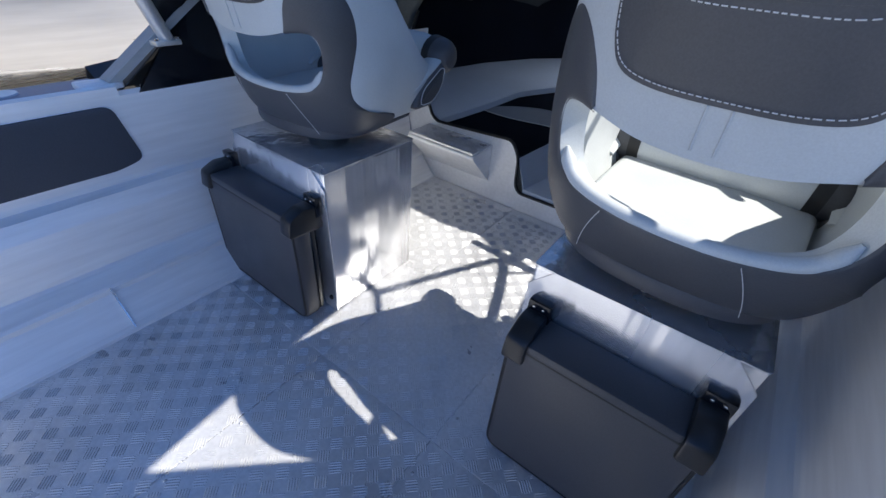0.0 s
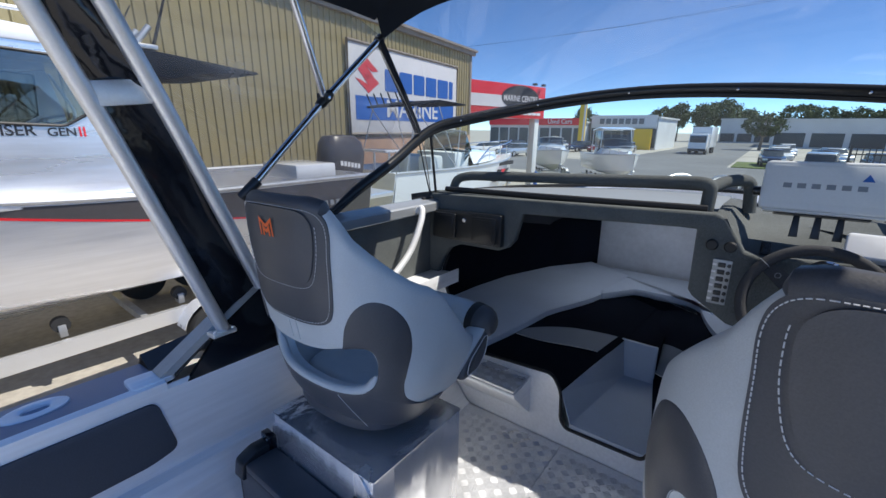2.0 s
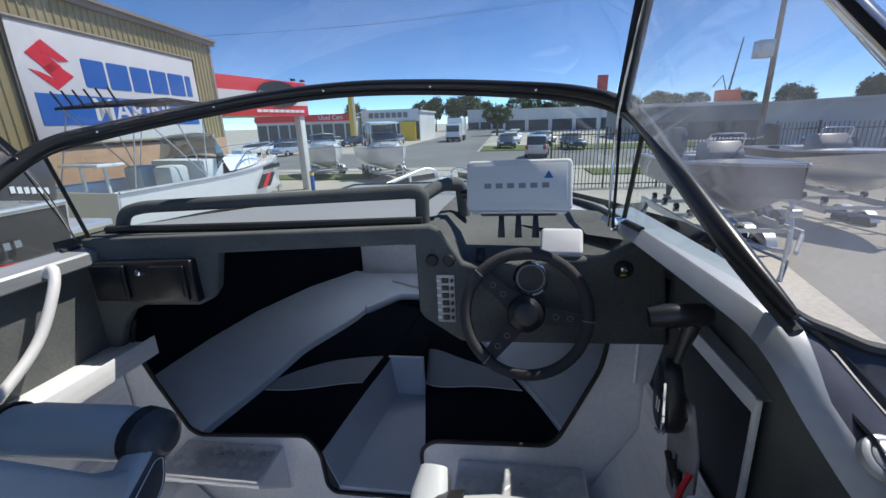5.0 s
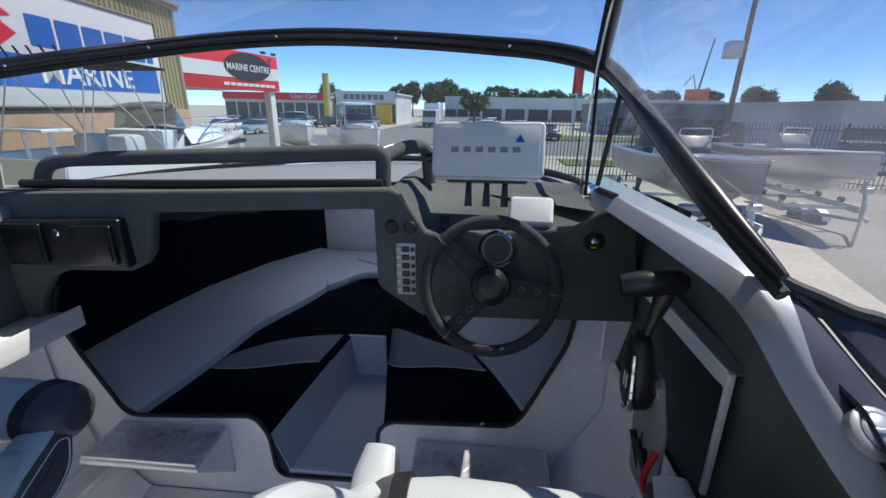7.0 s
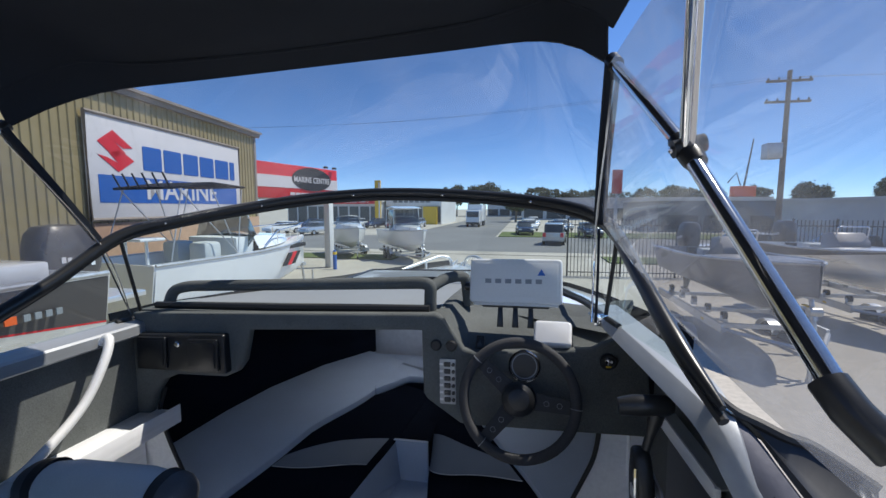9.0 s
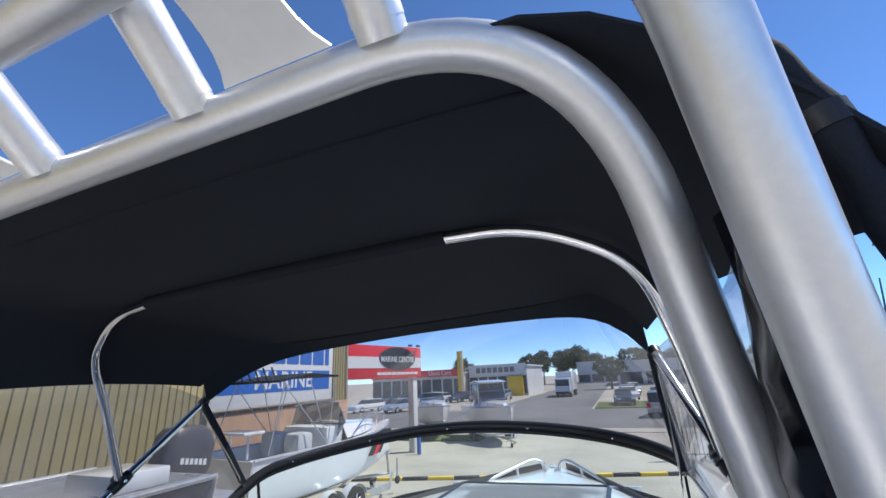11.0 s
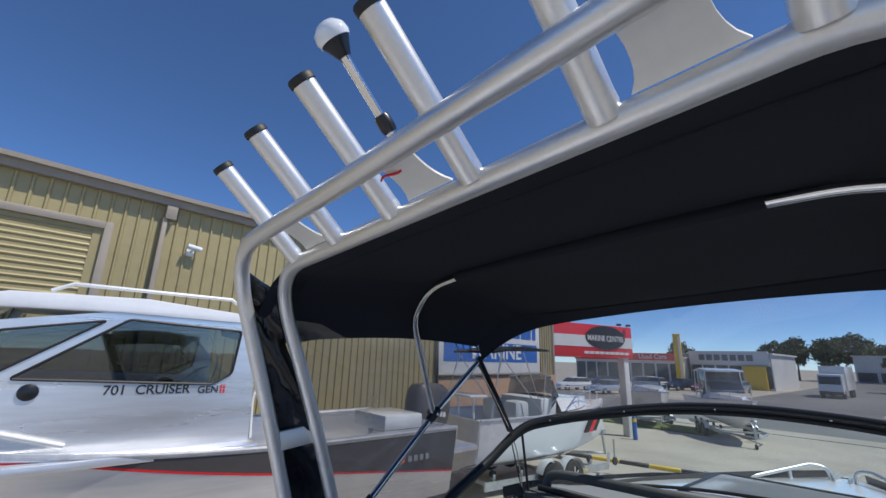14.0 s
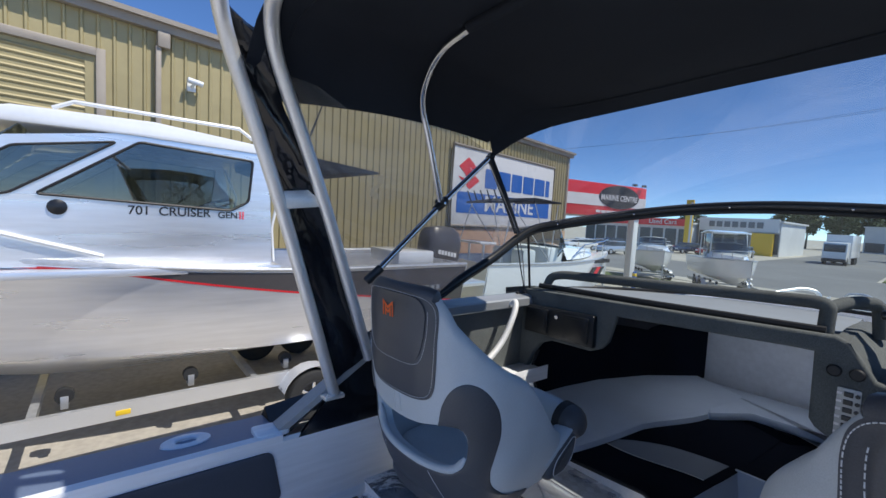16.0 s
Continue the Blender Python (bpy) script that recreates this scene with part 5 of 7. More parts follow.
    ob = part("front_clear", sheet(rows), CLEAR, c, "clear PVC front curtain")
    ob.visible_shadow = False


build_canopy()


# ---- helm ----
def build_helm():
    w = thing("steering_wheel", "black three-spoke steering wheel with padded rim", "steering wheel", (0.588, 1.745, 0.958), turn=(72, 0, 0))
    n = 48
    part("rim", tube([(0.175 * math.cos(2 * math.pi * k / n), 0.175 * math.sin(2 * math.pi * k / n), 0) for k in range(n)], 0.0165, 12, closed=True), SUEDE, w)
    for ang in (139, -6, 230):
        sp = bmesh.new()
        out = round_poly([(0.02, -0.028), (0.168, -0.02), (0.168, 0.02), (0.02, 0.028)], 0.006)
        prism(out, -0.012, -0.006, "z", 0.002, sp)
        bmesh.ops.rotate(sp, cent=(0, 0, 0), matrix=Matrix.Rotation(radians(ang), 3, "Z"), verts=sp.verts)
        spoke = part("spoke", sp, SUEDE, w)
        for rr in (0.085, 0.125):
            m = Matrix.Rotation(radians(ang), 4, "Z") @ Matrix.Translation((rr, 0, -0.0055))
            part("bore", lathe([(0.0085, -0.001), (0.0085, 0.0004), (0.0078, 0.0007), (0.0068, -0.001), (0.0005, -0.0012)], 14, m=m), SATIN, spoke)
        m = Matrix.Rotation(radians(ang), 4, "Z")
        part("rim_stitch", tube([m @ Vector((0.175 + 0.0172 * math.cos(a), 0, 0.0172 * math.sin(a))) for a in [k * math.pi / 6 for k in range(12)]], 0.0015, 4, closed=True), GREY_PRINT, spoke)
    part("hub", lathe([(0.054, -0.02), (0.054, 0.004), (0.048, 0.012), (0.040, 0.014), (0.036, 0.019), (0.030, 0.021), (0.001, 0.0215)], 24), PLASTIC, w)
    part("column", lathe([(0.035, -0.14), (0.03, -0.02)], 16), PLASTIC, w)
    # rev counter
    g = thing("gauge", "round gauge with chrome bezel and pale dial", "gauge", (0.605, 1.838, 1.035), turn=(78, 0, 0))
    part("bezel", lathe([(0.052, -0.01), (0.052, 0.02), (0.046, 0.024), (0.0435, 0.012)], 28), CHROME, g)
    part("dial", lathe([(0.045, 0.0), (0.045, 0.016), (0.001, 0.0162)], 28), PLASTIC, g)
    part("scale_ring", lathe([(0.042, 0.0155), (0.042, 0.0168), (0.038, 0.0168), (0.038, 0.016)], 28), GREY_PRINT, g)
    # chart plotter under its cover
    p = thing("plotter", "chart plotter under a pale grey cover on a bracket", "plotter", (0.573, 1.99, 1.292), turn=(-14, 0, -2))
    part("cover", prism(round_poly([(-0.165, -0.08), (0.165, -0.08), (0.165, 0.082), (-0.165, 0.082)], 0.018), -0.03, 0.03, "y", 0.008, seg=3), WHITE_PLASTIC, p)
    part("cover_face", prism(round_poly([(-0.15, -0.055), (0.15, -0.055), (0.15, 0.068), (-0.15, 0.068)], 0.01), -0.0315, -0.029, "y", 0.001), WHITE_PLASTIC, p)
    for k in range(6):
        part("wordmark_bar", box((-0.108 + k * 0.036, -0.0325, -0.008), (-0.086 + k * 0.036, -0.0315, 0.008)), GREY_PRINT, p)
    t = bmesh.new()
    prism([(0.078, 0.022), (0.106, 0.022), (0.092, 0.045)], -0.0335, -0.0312, "y", bm=t)
    part("mark", t, BLUE_PRINT, p, "small blue triangle")
    bracket = part("bracket", box((-0.12, -0.012, -0.094), (0.12, 0.028, -0.086), 0.003), PLASTIC, p)
    # black legs double as the shadow strips below the plotter
    for x in (-0.055, 0.0, 0.055):
        part("leg", prism([(x - 0.008, -0.088), (x + 0.008, -0.088), (x + 0.012, -0.165), (x - 0.012, -0.165)], 0.008, 0.02, "y", 0.002), PLASTIC, bracket)
    part("lower_edge", box((-0.15, -0.026, -0.088), (0.15, 0.02, -0.080), 0.003), WHITE_PLASTIC, p)
    part("knob", lathe([(0.016, 0), (0.016, 0.02), (0.012, 0.024), (0.001, 0.024)], 14, m=pose(-0.165, 0.005, -0.02, 0, -90, 0)), PLASTIC, p)
    # white radio housing
    v = thing("radio_cover", "white plastic radio cover on the helm pod", "radio cover", (0.70, 1.89, 1.128), turn=(-42, 0, -6))
    part("shell", prism(round_poly([(-0.062, -0.045), (0.062, -0.045), (0.062, 0.045), (-0.062, 0.045)], 0.016), -0.02, 0.02, "y", 0.009, seg=3), GELCOAT, v)
    # small rocker on the pod top
    r = thing("rocker_switch", "small black rocker switch", "switch", (0.452, 1.895, 1.09), turn=(-35, 0, 0))
    part("housing", prism(round_poly([(-0.014, -0.022), (0.014, -0.022), (0.014, 0.022), (-0.014, 0.022)], 0.003), -0.008, 0.006, "y", 0.002), PLASTIC, r)
    part("rocker", prism(round_poly([(-0.010, -0.016), (0.010, -0.016), (0.010, 0.016), (-0.010, 0.016)], 0.002), -0.012, -0.007, "y", 0.002), PLASTIC, r)
    # switch panel
    s = thing("switch_panel", "silver switch panel with six rocker switches", "switch panel", (0.345, 1.832, 0.965))
    part("plate", prism(round_poly([(-0.028, -0.080), (0.028, -0.080), (0.028, 0.080), (-0.028, 0.080)], 0.004), -0.003, 0.002, "y", 0.001), SATIN, s)
    for k in range(6):
        z = 0.062 - k * 0.025
        sw = part("rocker", box((-0.012, -0.008, z - 0.008), (0.010, -0.002, z + 0.008), 0.002), PLASTIC, s)
        part("fuse", lathe([(0.006, 0), (0.006, 0.006), (0.001, 0.007)], 10, m=pose(0.02, -0.003, z, 90)), PLASTIC, sw)
        part("tag", box((-0.028, -0.0045, z - 0.004), (-0.016, -0.003, z + 0.004)), WHITE_PRINT, sw)
    # two sockets above it
    for x in (0.305, 0.358):
        k = thing("socket", "round black power socket with cap", "socket", (x, 1.835, 1.092), group="power sockets")
        part("cap", lathe([(0.019, -0.002), (0.019, 0.006), (0.015, 0.01), (0.001, 0.01)], 18, m=pose(0, 0, 0, 90)), RUBBER, k)
    # battery isolator on the right
    b = thing("ignition_switch", "black ignition panel with yellow print", "ignition switch", (0.868, 1.832, 1.065))
    part("plate", lathe([(0.027, 0), (0.027, 0.006), (0.023, 0.01), (0.001, 0.01)], 20, m=pose(0, 0, 0, 90)), PLASTIC, b)
    part("key_slot", lathe([(0.011, 0.01), (0.011, 0.018), (0.001, 0.019)], 14, m=pose(0, 0, 0.004, 90)), CHROME, b)
    part("print", box((-0.008, -0.0115, -0.017), (0.008, -0.010, -0.012)), YELLOW, b)
    # throttle on the starboard side
    t = thing("throttle", "black side-mount throttle lever with chrome base", "throttle lever", (0.91, 1.415, 0.0))
    body = part("body", prism(round_poly([(-0.03, 0.865), (0.015, 0.835), (0.055, 0.855), (0.064, 0.925), (0.05, 1.0), (0.012, 0.995), (-0.022, 0.93)], 0.025), -0.062, -0.022, "x", 0.012, seg=3), PLASTIC, t)
    part("trim", tube(spline([(-0.058, 0.02, 0.838), (-0.064, -0.022, 0.866), (-0.064, -0.018, 0.92), (-0.060, -0.002, 0.965)], 5), 0.0055, 8), CHROME, body, "chrome edge trim")
    for k in range(2):
        part("mark_bar", box((-0.0635, 0.012 + 0.012 * k, 0.885), (-0.0615, 0.016 + 0.012 * k, 0.915)), WHITE_PRINT, body)
    for k, (dy, dz) in enumerate(((0.0, 0.0), (0.025, -0.02), (-0.03, -0.05))):
        part("cable", tube(spline([(-0.02, 0.02 + dy, 0.76), (0.0, -0.02 + dy, 0.68 + dz), (0.03, -0.06 + dy, 0.60), (0.05, -0.05 + dy, 0.45)], 5), 0.008, 8), RUBBER, t, "black control cable")
    part("lever", tube(spline([(-0.036, 0.02, 0.92), (-0.034, 0.03, 0.98), (-0.02, 0.036, 1.03), (-0.008, 0.036, 1.08)], 4), [0.018, 0.016, 0.013, 0.011, 0.010, 0.010, 0.010, 0.011, 0.012, 0.014, 0.016, 0.017, 0.018], 12), PLASTIC, t)
    part("grip", tube([(-0.09, 0.04, 1.088), (-0.055, 0.038, 1.094), (0.01, 0.034, 1.10), (0.025, 0.034, 1.10)], [0.019, 0.023, 0.022, 0.014], 12, flat=1.1), PLASTIC, t)
    part("base_ring", lathe([(0.034, 0), (0.034, 0.016), (0.02, 0.022), (0.001, 0.023)], 20, m=pose(-0.008, 0.01, 0.885, 0, -90, 0)), CHROME, t)
    part("cut_off_lanyard", tube(spline([(-0.02, -0.06, 0.80), (-0.05, -0.09, 0.76), (-0.03, -0.12, 0.72), (-0.06, -0.09, 0.68), (-0.03, -0.07, 0.66)], 5), 0.006, 8), RED_PRINT, t, "red coiled cut-off lanyard")
    plate = part("mount_plate", prism(round_poly([(-0.07, 0.66), (0.05, 0.66), (0.08, 0.82), (0.06, 0.93), (-0.02, 0.93), (-0.065, 0.84)], 0.012), -0.014, -0.008, "x", 0.001), PLATE_GREY, t, "grey mount plate")
    for y in (-0.035, 0.015):
        part("slot", box((-0.0152, y - 0.003, 0.755), (-0.0142, y + 0.003, 0.78)), PLASTIC, plate, "dark slot")
    # folded mount behind the throttle
    k = thing("throttle_mount", "folded aluminium mount plate behind the throttle", "bracket")
    aft, fwd = Vector((1.002, 1.372, 0.962)), Vector((0.952, 1.66, 1.022))
    part("top_flange", sheet([[p + Vector((0, 0, 0)), p + Vector((0.03, 0, 0.004))] for p in (aft, aft.lerp(fwd, 0.5), fwd)], thick=0.004), SATIN, k)
    part("front_lip", sheet([[p + Vector((-0.002, 0, 0.002)), p + Vector((-0.002, 0, -0.034))] for p in (aft, aft.lerp(fwd, 0.5), fwd)], thick=0.004), ALU, k, "bright folded lip")
    part("end_edge", box((0.990, 1.364, 0.70), (1.002, 1.374, 0.967), 0.002), ALU, k, "bright folded end edge")
    # flat black sheet puts in the shade of the recess under the lip
    part("back_plate", prism(round_poly([(1.376, 0.66), (1.66, 0.66), (1.65, 0.985), (1.376, 0.93)], 0.01), 0.992, 0.998, "x"), PLASTIC, k, "black sheet painting in the dark recess behind the lever")
    # cockpit grab handle, port
    h = thing("grab_handle", "white powder-coated grab handle beside the dash", "grab handle")
    part("bar", tube(spline([(-0.90, 1.66, 1.095), (-0.87, 1.665, 1.112), (-0.848, 1.63, 1.05), (-0.84, 1.54, 0.92), (-0.842, 1.40, 0.815), (-0.86, 1.34, 0.775), (-0.88, 1.33, 0.75)], 6), 0.0155, 12), PLATE, h)


build_helm()


# ---- bow rail ----
def build_bow():
    b = thing("bow_rail", "welded aluminium bow rails with a gap at the stem", "bow rail")
    for s in (-1, 1):
        part("rail", tube(fillet([(s * 1.12, 2.3, 0.80), (s * 1.05, 2.6, 1.02), (s * 0.75, 3.4, 1.04), (s * 0.55, 3.75, 1.05), (s * 0.16, 4.2, 1.18), (s * 0.07, 4.24, 1.16), (s * 0.06, 4.25, 0.98)], 0.06, 6), 0.014, 10), TUBE, b)
        for p in ((0.75, 3.4, 1.04), (0.55, 3.75, 1.05), (0.27, 4.08, 1.14)):
            part("post", tube([(s * p[0], p[1], p[2]), (s * p[0], p[1], 0.86)], 0.012, 10), TUBE, b)
    a = thing("anchor_fairlead", "cast aluminium anchor fairlead at the stem", "fairlead")
    part("cheek", box((-0.045, 4.15, 0.98), (-0.035, 4.45, 1.12), 0.004), TUBE, a)
    part("cheek", box((0.035, 4.15, 0.98), (0.045, 4.45, 1.12), 0.004), TUBE, a)
    part("roller", tube([(-0.034, 4.4, 1.06), (0.034, 4.4, 1.06)], 0.03, 14), RUBBER, a)


build_bow()


# ---- trailer under the boat ----
def build_trailer():
    t = thing("boat_trailer", "galvanised boat trailer carrying the boat", "trailer")
    for s in (-1, 1):
        part("side_rail", tube(fillet([(s * 0.62, -1.1, -0.60), (s * 0.62, 2.6, -0.60), (s * 0.05, 4.9, -0.56)], 0.3), 0.045, 8), GALV, t)
        part("bunk_board", box((s * 0.62 - 0.06, -0.9, -0.555), (s * 0.62 + 0.06, 2.2, -0.505), 0.01), CARPET, t, "carpeted bunk board")
        for y in (0.2, 0.92):
            hub = Matrix.Translation((s * 0.98, y, -0.84)) @ pose(0, 0, 0, 0, s * 90, 0)
            wheel = part("wheel", lathe([(0.18, -0.09), (0.25, -0.10), (0.30, -0.06), (0.30, 0.06), (0.25, 0.10), (0.18, 0.09)], 24, m=hub), TYRE, t)
            part("rim", lathe([(0.185, 0.02), (0.19, 0.085), (0.16, 0.09), (0.05, 0.05), (0.001, 0.06)], 20, m=hub), GALV, wheel)
    for y in (0.2, 0.92):
        part("axle", box((-0.95, y - 0.03, -0.87), (0.95, y + 0.03, -0.81), 0.005), GALV, t)
        for s in (-1, 1):
            part("spring", box((s * 0.62 - 0.03, y - 0.20, -0.815), (s * 0.62 + 0.03, y + 0.20, -0.64), 0.01), GALV, t)
    for y in (-0.8, 2.0):
        part("cross_member", box((-0.62, y, -0.68), (0.62, y + 0.07, -0.645)), GALV, t)
    stem = part("jockey_stem", tube([(0.0, 4.85, -0.5), (0.0, 4.85, -0.98)], 0.03, 8), GALV, t)
    part("jockey_wheel", tube([(-0.04, 4.85, -0.97), (-0.03, 4.85, -0.97), (0.03, 4.85, -0.97), (0.04, 4.85, -0.97)], [0.09, 0.11, 0.11, 0.09], 18), TYRE, stem)


build_trailer()


# ---- the yard and what stands in it ----
BASE = YARD
GZ, GF = -1.15, -1.70  # concrete beside the boats, and the street it falls away to


def build_ground():
    """One sheet: level round the boats, falling gently to the street, level from there on."""
    ys = [-300, -40, 5, 7, 9, 12, 15, 17.5, 19, 20.5, 60, 700]
    rows = []
    for y in ys:
        t = min(1, max(0, (y - 5) / 15.5))
        z = GZ + (GF - GZ) * (3 * t * t - 2 * t ** 3)
        rows.append([(x, y, z) for x in (-500, -60, -20, 0, 20, 60, 500)])
    structure("ground", sheet(rows), CONCRETE, "pale concrete yard reaching to the horizon")


build_ground()
structure("road", box((-80, 30.5, GF + 0.004), (120, 46.0, GF + 0.012)), ASPHALT, "grey asphalt street crossing beyond the yard", smooth=False)
structure("road_side_street", box((-13.5, 46.0, GF + 0.004), (-2.5, 260.0, GF + 0.012)), ASPHALT, "grey asphalt side street", smooth=False)
structure("pavement", box((-80, 28.6, GF + 0.002), (120, 30.5, GF + 0.03)), CONCRETE, "concrete footpath along the street", smooth=False)
structure("grass_verge", box((-2.2, 46.1, GF + 0.002), (120, 54.5, GF + 0.09)), GRASS, "mown grass verge across the street", smooth=False)
structure("grass_verge_near", box((5.5, 25.5, GF + 0.002), (80, 28.5, GF + 0.07)), GRASS, "grass strip outside the fence", smooth=False)
structure("grass_strip", box((-16, 24.6, GF + 0.002), (-7.4, 27.0, GF + 0.06)), GRASS, "narrow grass strip at the yard edge", smooth=False)


def kerb():
    k = thing("kerb", "yellow and black painted concrete kerb at the yard edge", "kerb", (-8.6, 13.85, -1.50), kind="structure", turn=(0, 0, 18.4))
    for i in range(13):
        ob = part("kerb_block", box((0, 0, 0), (0.88, 0.16, 0.11), 0.015, 1), YELLOW if i % 2 else BLACK_PRINT, k)
        ob.location = (i * 0.9, 0, -0.012 * i)


kerb()

WALL_YAW = 7.0


def build_shed():
    W0, W1, EAVE = -26.0, 7.5, 4.38
    m = Matrix.Translation((-9.25, 8.2, 0)) @ Matrix.Rotation(radians(WALL_YAW), 4, "Z")
    # in the shed's own axes: y along the wall, x out of it
    s = thing("shed", "olive tan steel-clad shed with taupe trim", "shed")
    s.matrix_world = m

    def sheet_mesh(z0, z1, width=0.8, pitch=0.2):
        rows = []
        prof = []
        n = int(width / pitch)
        for k in range(n):
            b = k * pitch
            prof += [(b, 0.0), (b + 0.135, 0.0), (b + 0.152, 0.03), (b + 0.178, 0.03), (b + 0.195, 0.0)]
        prof.append((width, 0.0))
        return sheet([[(x, y, z) for y, x in prof] for z in (z0, z1)])

    door0, door1, door_top = -12.9, -8.27, 3.68
    full = part("cladding_sheet", sheet_mesh(GF, EAVE), SHED, s, smooth=False)
    over = part("cladding_sheet", sheet_mesh(door_top + 0.12, EAVE), SHED, s, smooth=False)
    w = W0
    first = {"full": True, "over": True}
    while w < W1 - 0.3:
        kind = "over" if door0 - 0.5 < w < door1 - 0.35 else "full"
        src = over if kind == "over" else full
        if first[kind]:
            ob, first[kind] = src, False
        else:
            ob = new("cladding_sheet", src.data)
            ob.parent = s
        ob.location = (0, w, 0)
        w += 0.8
    part("wall_core", box((-0.12, W0, GF), (-0.02, W1, EAVE)), SHED, s, smooth=False)
    part("end_wall", box((-14, W1 - 0.1, GF), (-0.02, W1, EAVE + 0.1)), SHED, s, smooth=False)
    part("roof", prism([(0.25, EAVE + 0.06), (-14, EAVE + 2.0), (-14, EAVE + 2.1), (0.25, EAVE + 0.14)], W0, W1 + 0.2, "y"), SHED_TRIM, s, smooth=False)
    part("gutter", prism([(0.02, EAVE - 0.06), (0.14, EAVE - 0.06), (0.16, EAVE + 0.12), (0.145, EAVE + 0.12), (0.13, EAVE - 0.03), (0.02, EAVE - 0.03)], W0, W1 + 0.2, "y"), SHED_TRIM, s, smooth=False)
    part("downpipe", box((0.04, -7.50, GZ), (0.13, -7.42, EAVE - 0.3), 0.01), SHED_TRIM, s)
    part("rainhead", box((0.03, -7.48, EAVE - 0.32), (0.17, -7.30, EAVE - 0.06), 0.01), SHED_TRIM, s)
    part("corner_trim", box((-0.05, W1 - 0.08, GF), (0.05, W1 + 0.06, EAVE + 0.05), 0.01), SHED_TRIM, s)
    part("plinth", box((0.02, 0.1, GF), (0.09, W1, 1.16), 0.01), material("salmon_brick_plinth", (0.42, 0.27, 0.18), 0.85, 0, 0.15, 30, 0.003, 40, stain=0.1), s, "salmon rendered plinth under the sign")
    # roller door
    d = part("roller_door", box((-0.10, door0, GZ), (-0.06, door1, door_top)), SHED, s, "olive roller door with horizontal slats")
    slat_bm = prism([(-0.06, 0.0), (-0.045, 0.006), (-0.008, 0.035), (0.0, 0.055), (-0.008, 0.075), (-0.05, 0.102), (-0.06, 0.104)], door0, door1, "y")
    slat = None
    for k in range(int((door_top - GZ) / 0.104)):
        if slat is None:
            slat = part("slat", slat_bm, SHED, d, smooth=False)
            slat.location = (0, 0, GZ)
        else:
            ob = new("slat", slat.data)
            ob.parent = d
            ob.location = (0, 0, GZ + k * 0.104)
    part("door_frame", box((-0.05, door1, GZ), (0.06, door1 + 0.12, door_top + 0.12), 0.005), SHED_TRIM, s)
    part("door_frame", box((-0.05, door0 - 0.12, GZ), (0.06, door0, door_top + 0.12), 0.005), SHED_TRIM, s)
    part("door_frame", box((-0.05, door0, door_top), (0.06, door1, door_top + 0.12), 0.005), SHED_TRIM, s)
    # cameras and lamp on the wall
    c = thing("security_camera", "white security camera on a wall bracket", "camera")
    c.matrix_world = m @ pose(0.04, -6.95, 3.60)
    part("housing", tube([(0.12, -0.09, 0.03), (0.12, 0.15, 0.0)], 0.05, 12), WHITE_PLASTIC, c)
    part("bracket", tube([(0.0, 0, -0.06), (0.08, 0, -0.05), (0.12, 0.02, -0.02)], 0.025, 8), WHITE_PLASTIC, c)
    part("backplate", box((-0.01, -0.07, -0.14), (0.02, 0.07, 0.02), 0.008), WHITE_PLASTIC, c)
    # the big sign
    g = thing("dealer_sign", "white dealer sign with red emblem, blue wordmark and blue band", "sign")
    g.matrix_world = m @ pose(0.1, 0.0, 0)
    part("board", box((-0.03, 0.0, 1.24), (0.03, 6.12, 3.70), 0.01), WHITE_PRINT, g)
    part("frame", tube([(0.03, y, z) for y, z in ((0.0, 1.24), (6.12, 1.24), (6.12, 3.70), (0.0, 3.70))], 0.05, 6, closed=True), SHED_TRIM, g, "taupe sign frame")
    # emblem: an upper and a lower angular stroke
    for q in ([(0.29, 3.07), (0.72, 3.38), (1.28, 3.02), (1.02, 2.98), (0.72, 3.13), (1.06, 2.87), (0.74, 2.73)], [(0.28, 2.76), (0.52, 2.72), (0.84, 2.60), (0.60, 2.82), (0.86, 2.96), (1.31, 2.70), (0.82, 2.39)]):
        part("emblem_stroke", prism(q, 0.032, 0.045, "x"), RED_PRINT, g, "red angular emblem stroke")
    # wordmark as six heavy plain blocks
    widths = (0.66, 0.70, 0.66, 0.70, 0.74, 0.28)
    y = 1.60
    for k, w in enumerate(widths):
        part("wordmark_bar", prism(round_poly([(y, 2.50), (y + w, 2.50), (y + w, 3.13), (y, 3.13)], 0.05), 0.032, 0.042, "x"), BLUE_PRINT, g, "heavy blue wordmark block")
        y += w + 0.09
    part("band", prism([(0.25, 1.64), (5.86, 1.64), (5.86, 2.30), (0.25, 2.30)], 0.032, 0.040, "x"), BLUE_PRINT, g, "blue band")
    lettering("MARINE", 0.74, pose(0.044, 3.15, 1.97, 90, 0, 90) @ Matrix.Diagonal((1.16, 1, 1, 1)), WHITE_PRINT, g, 0.004)


build_shed()


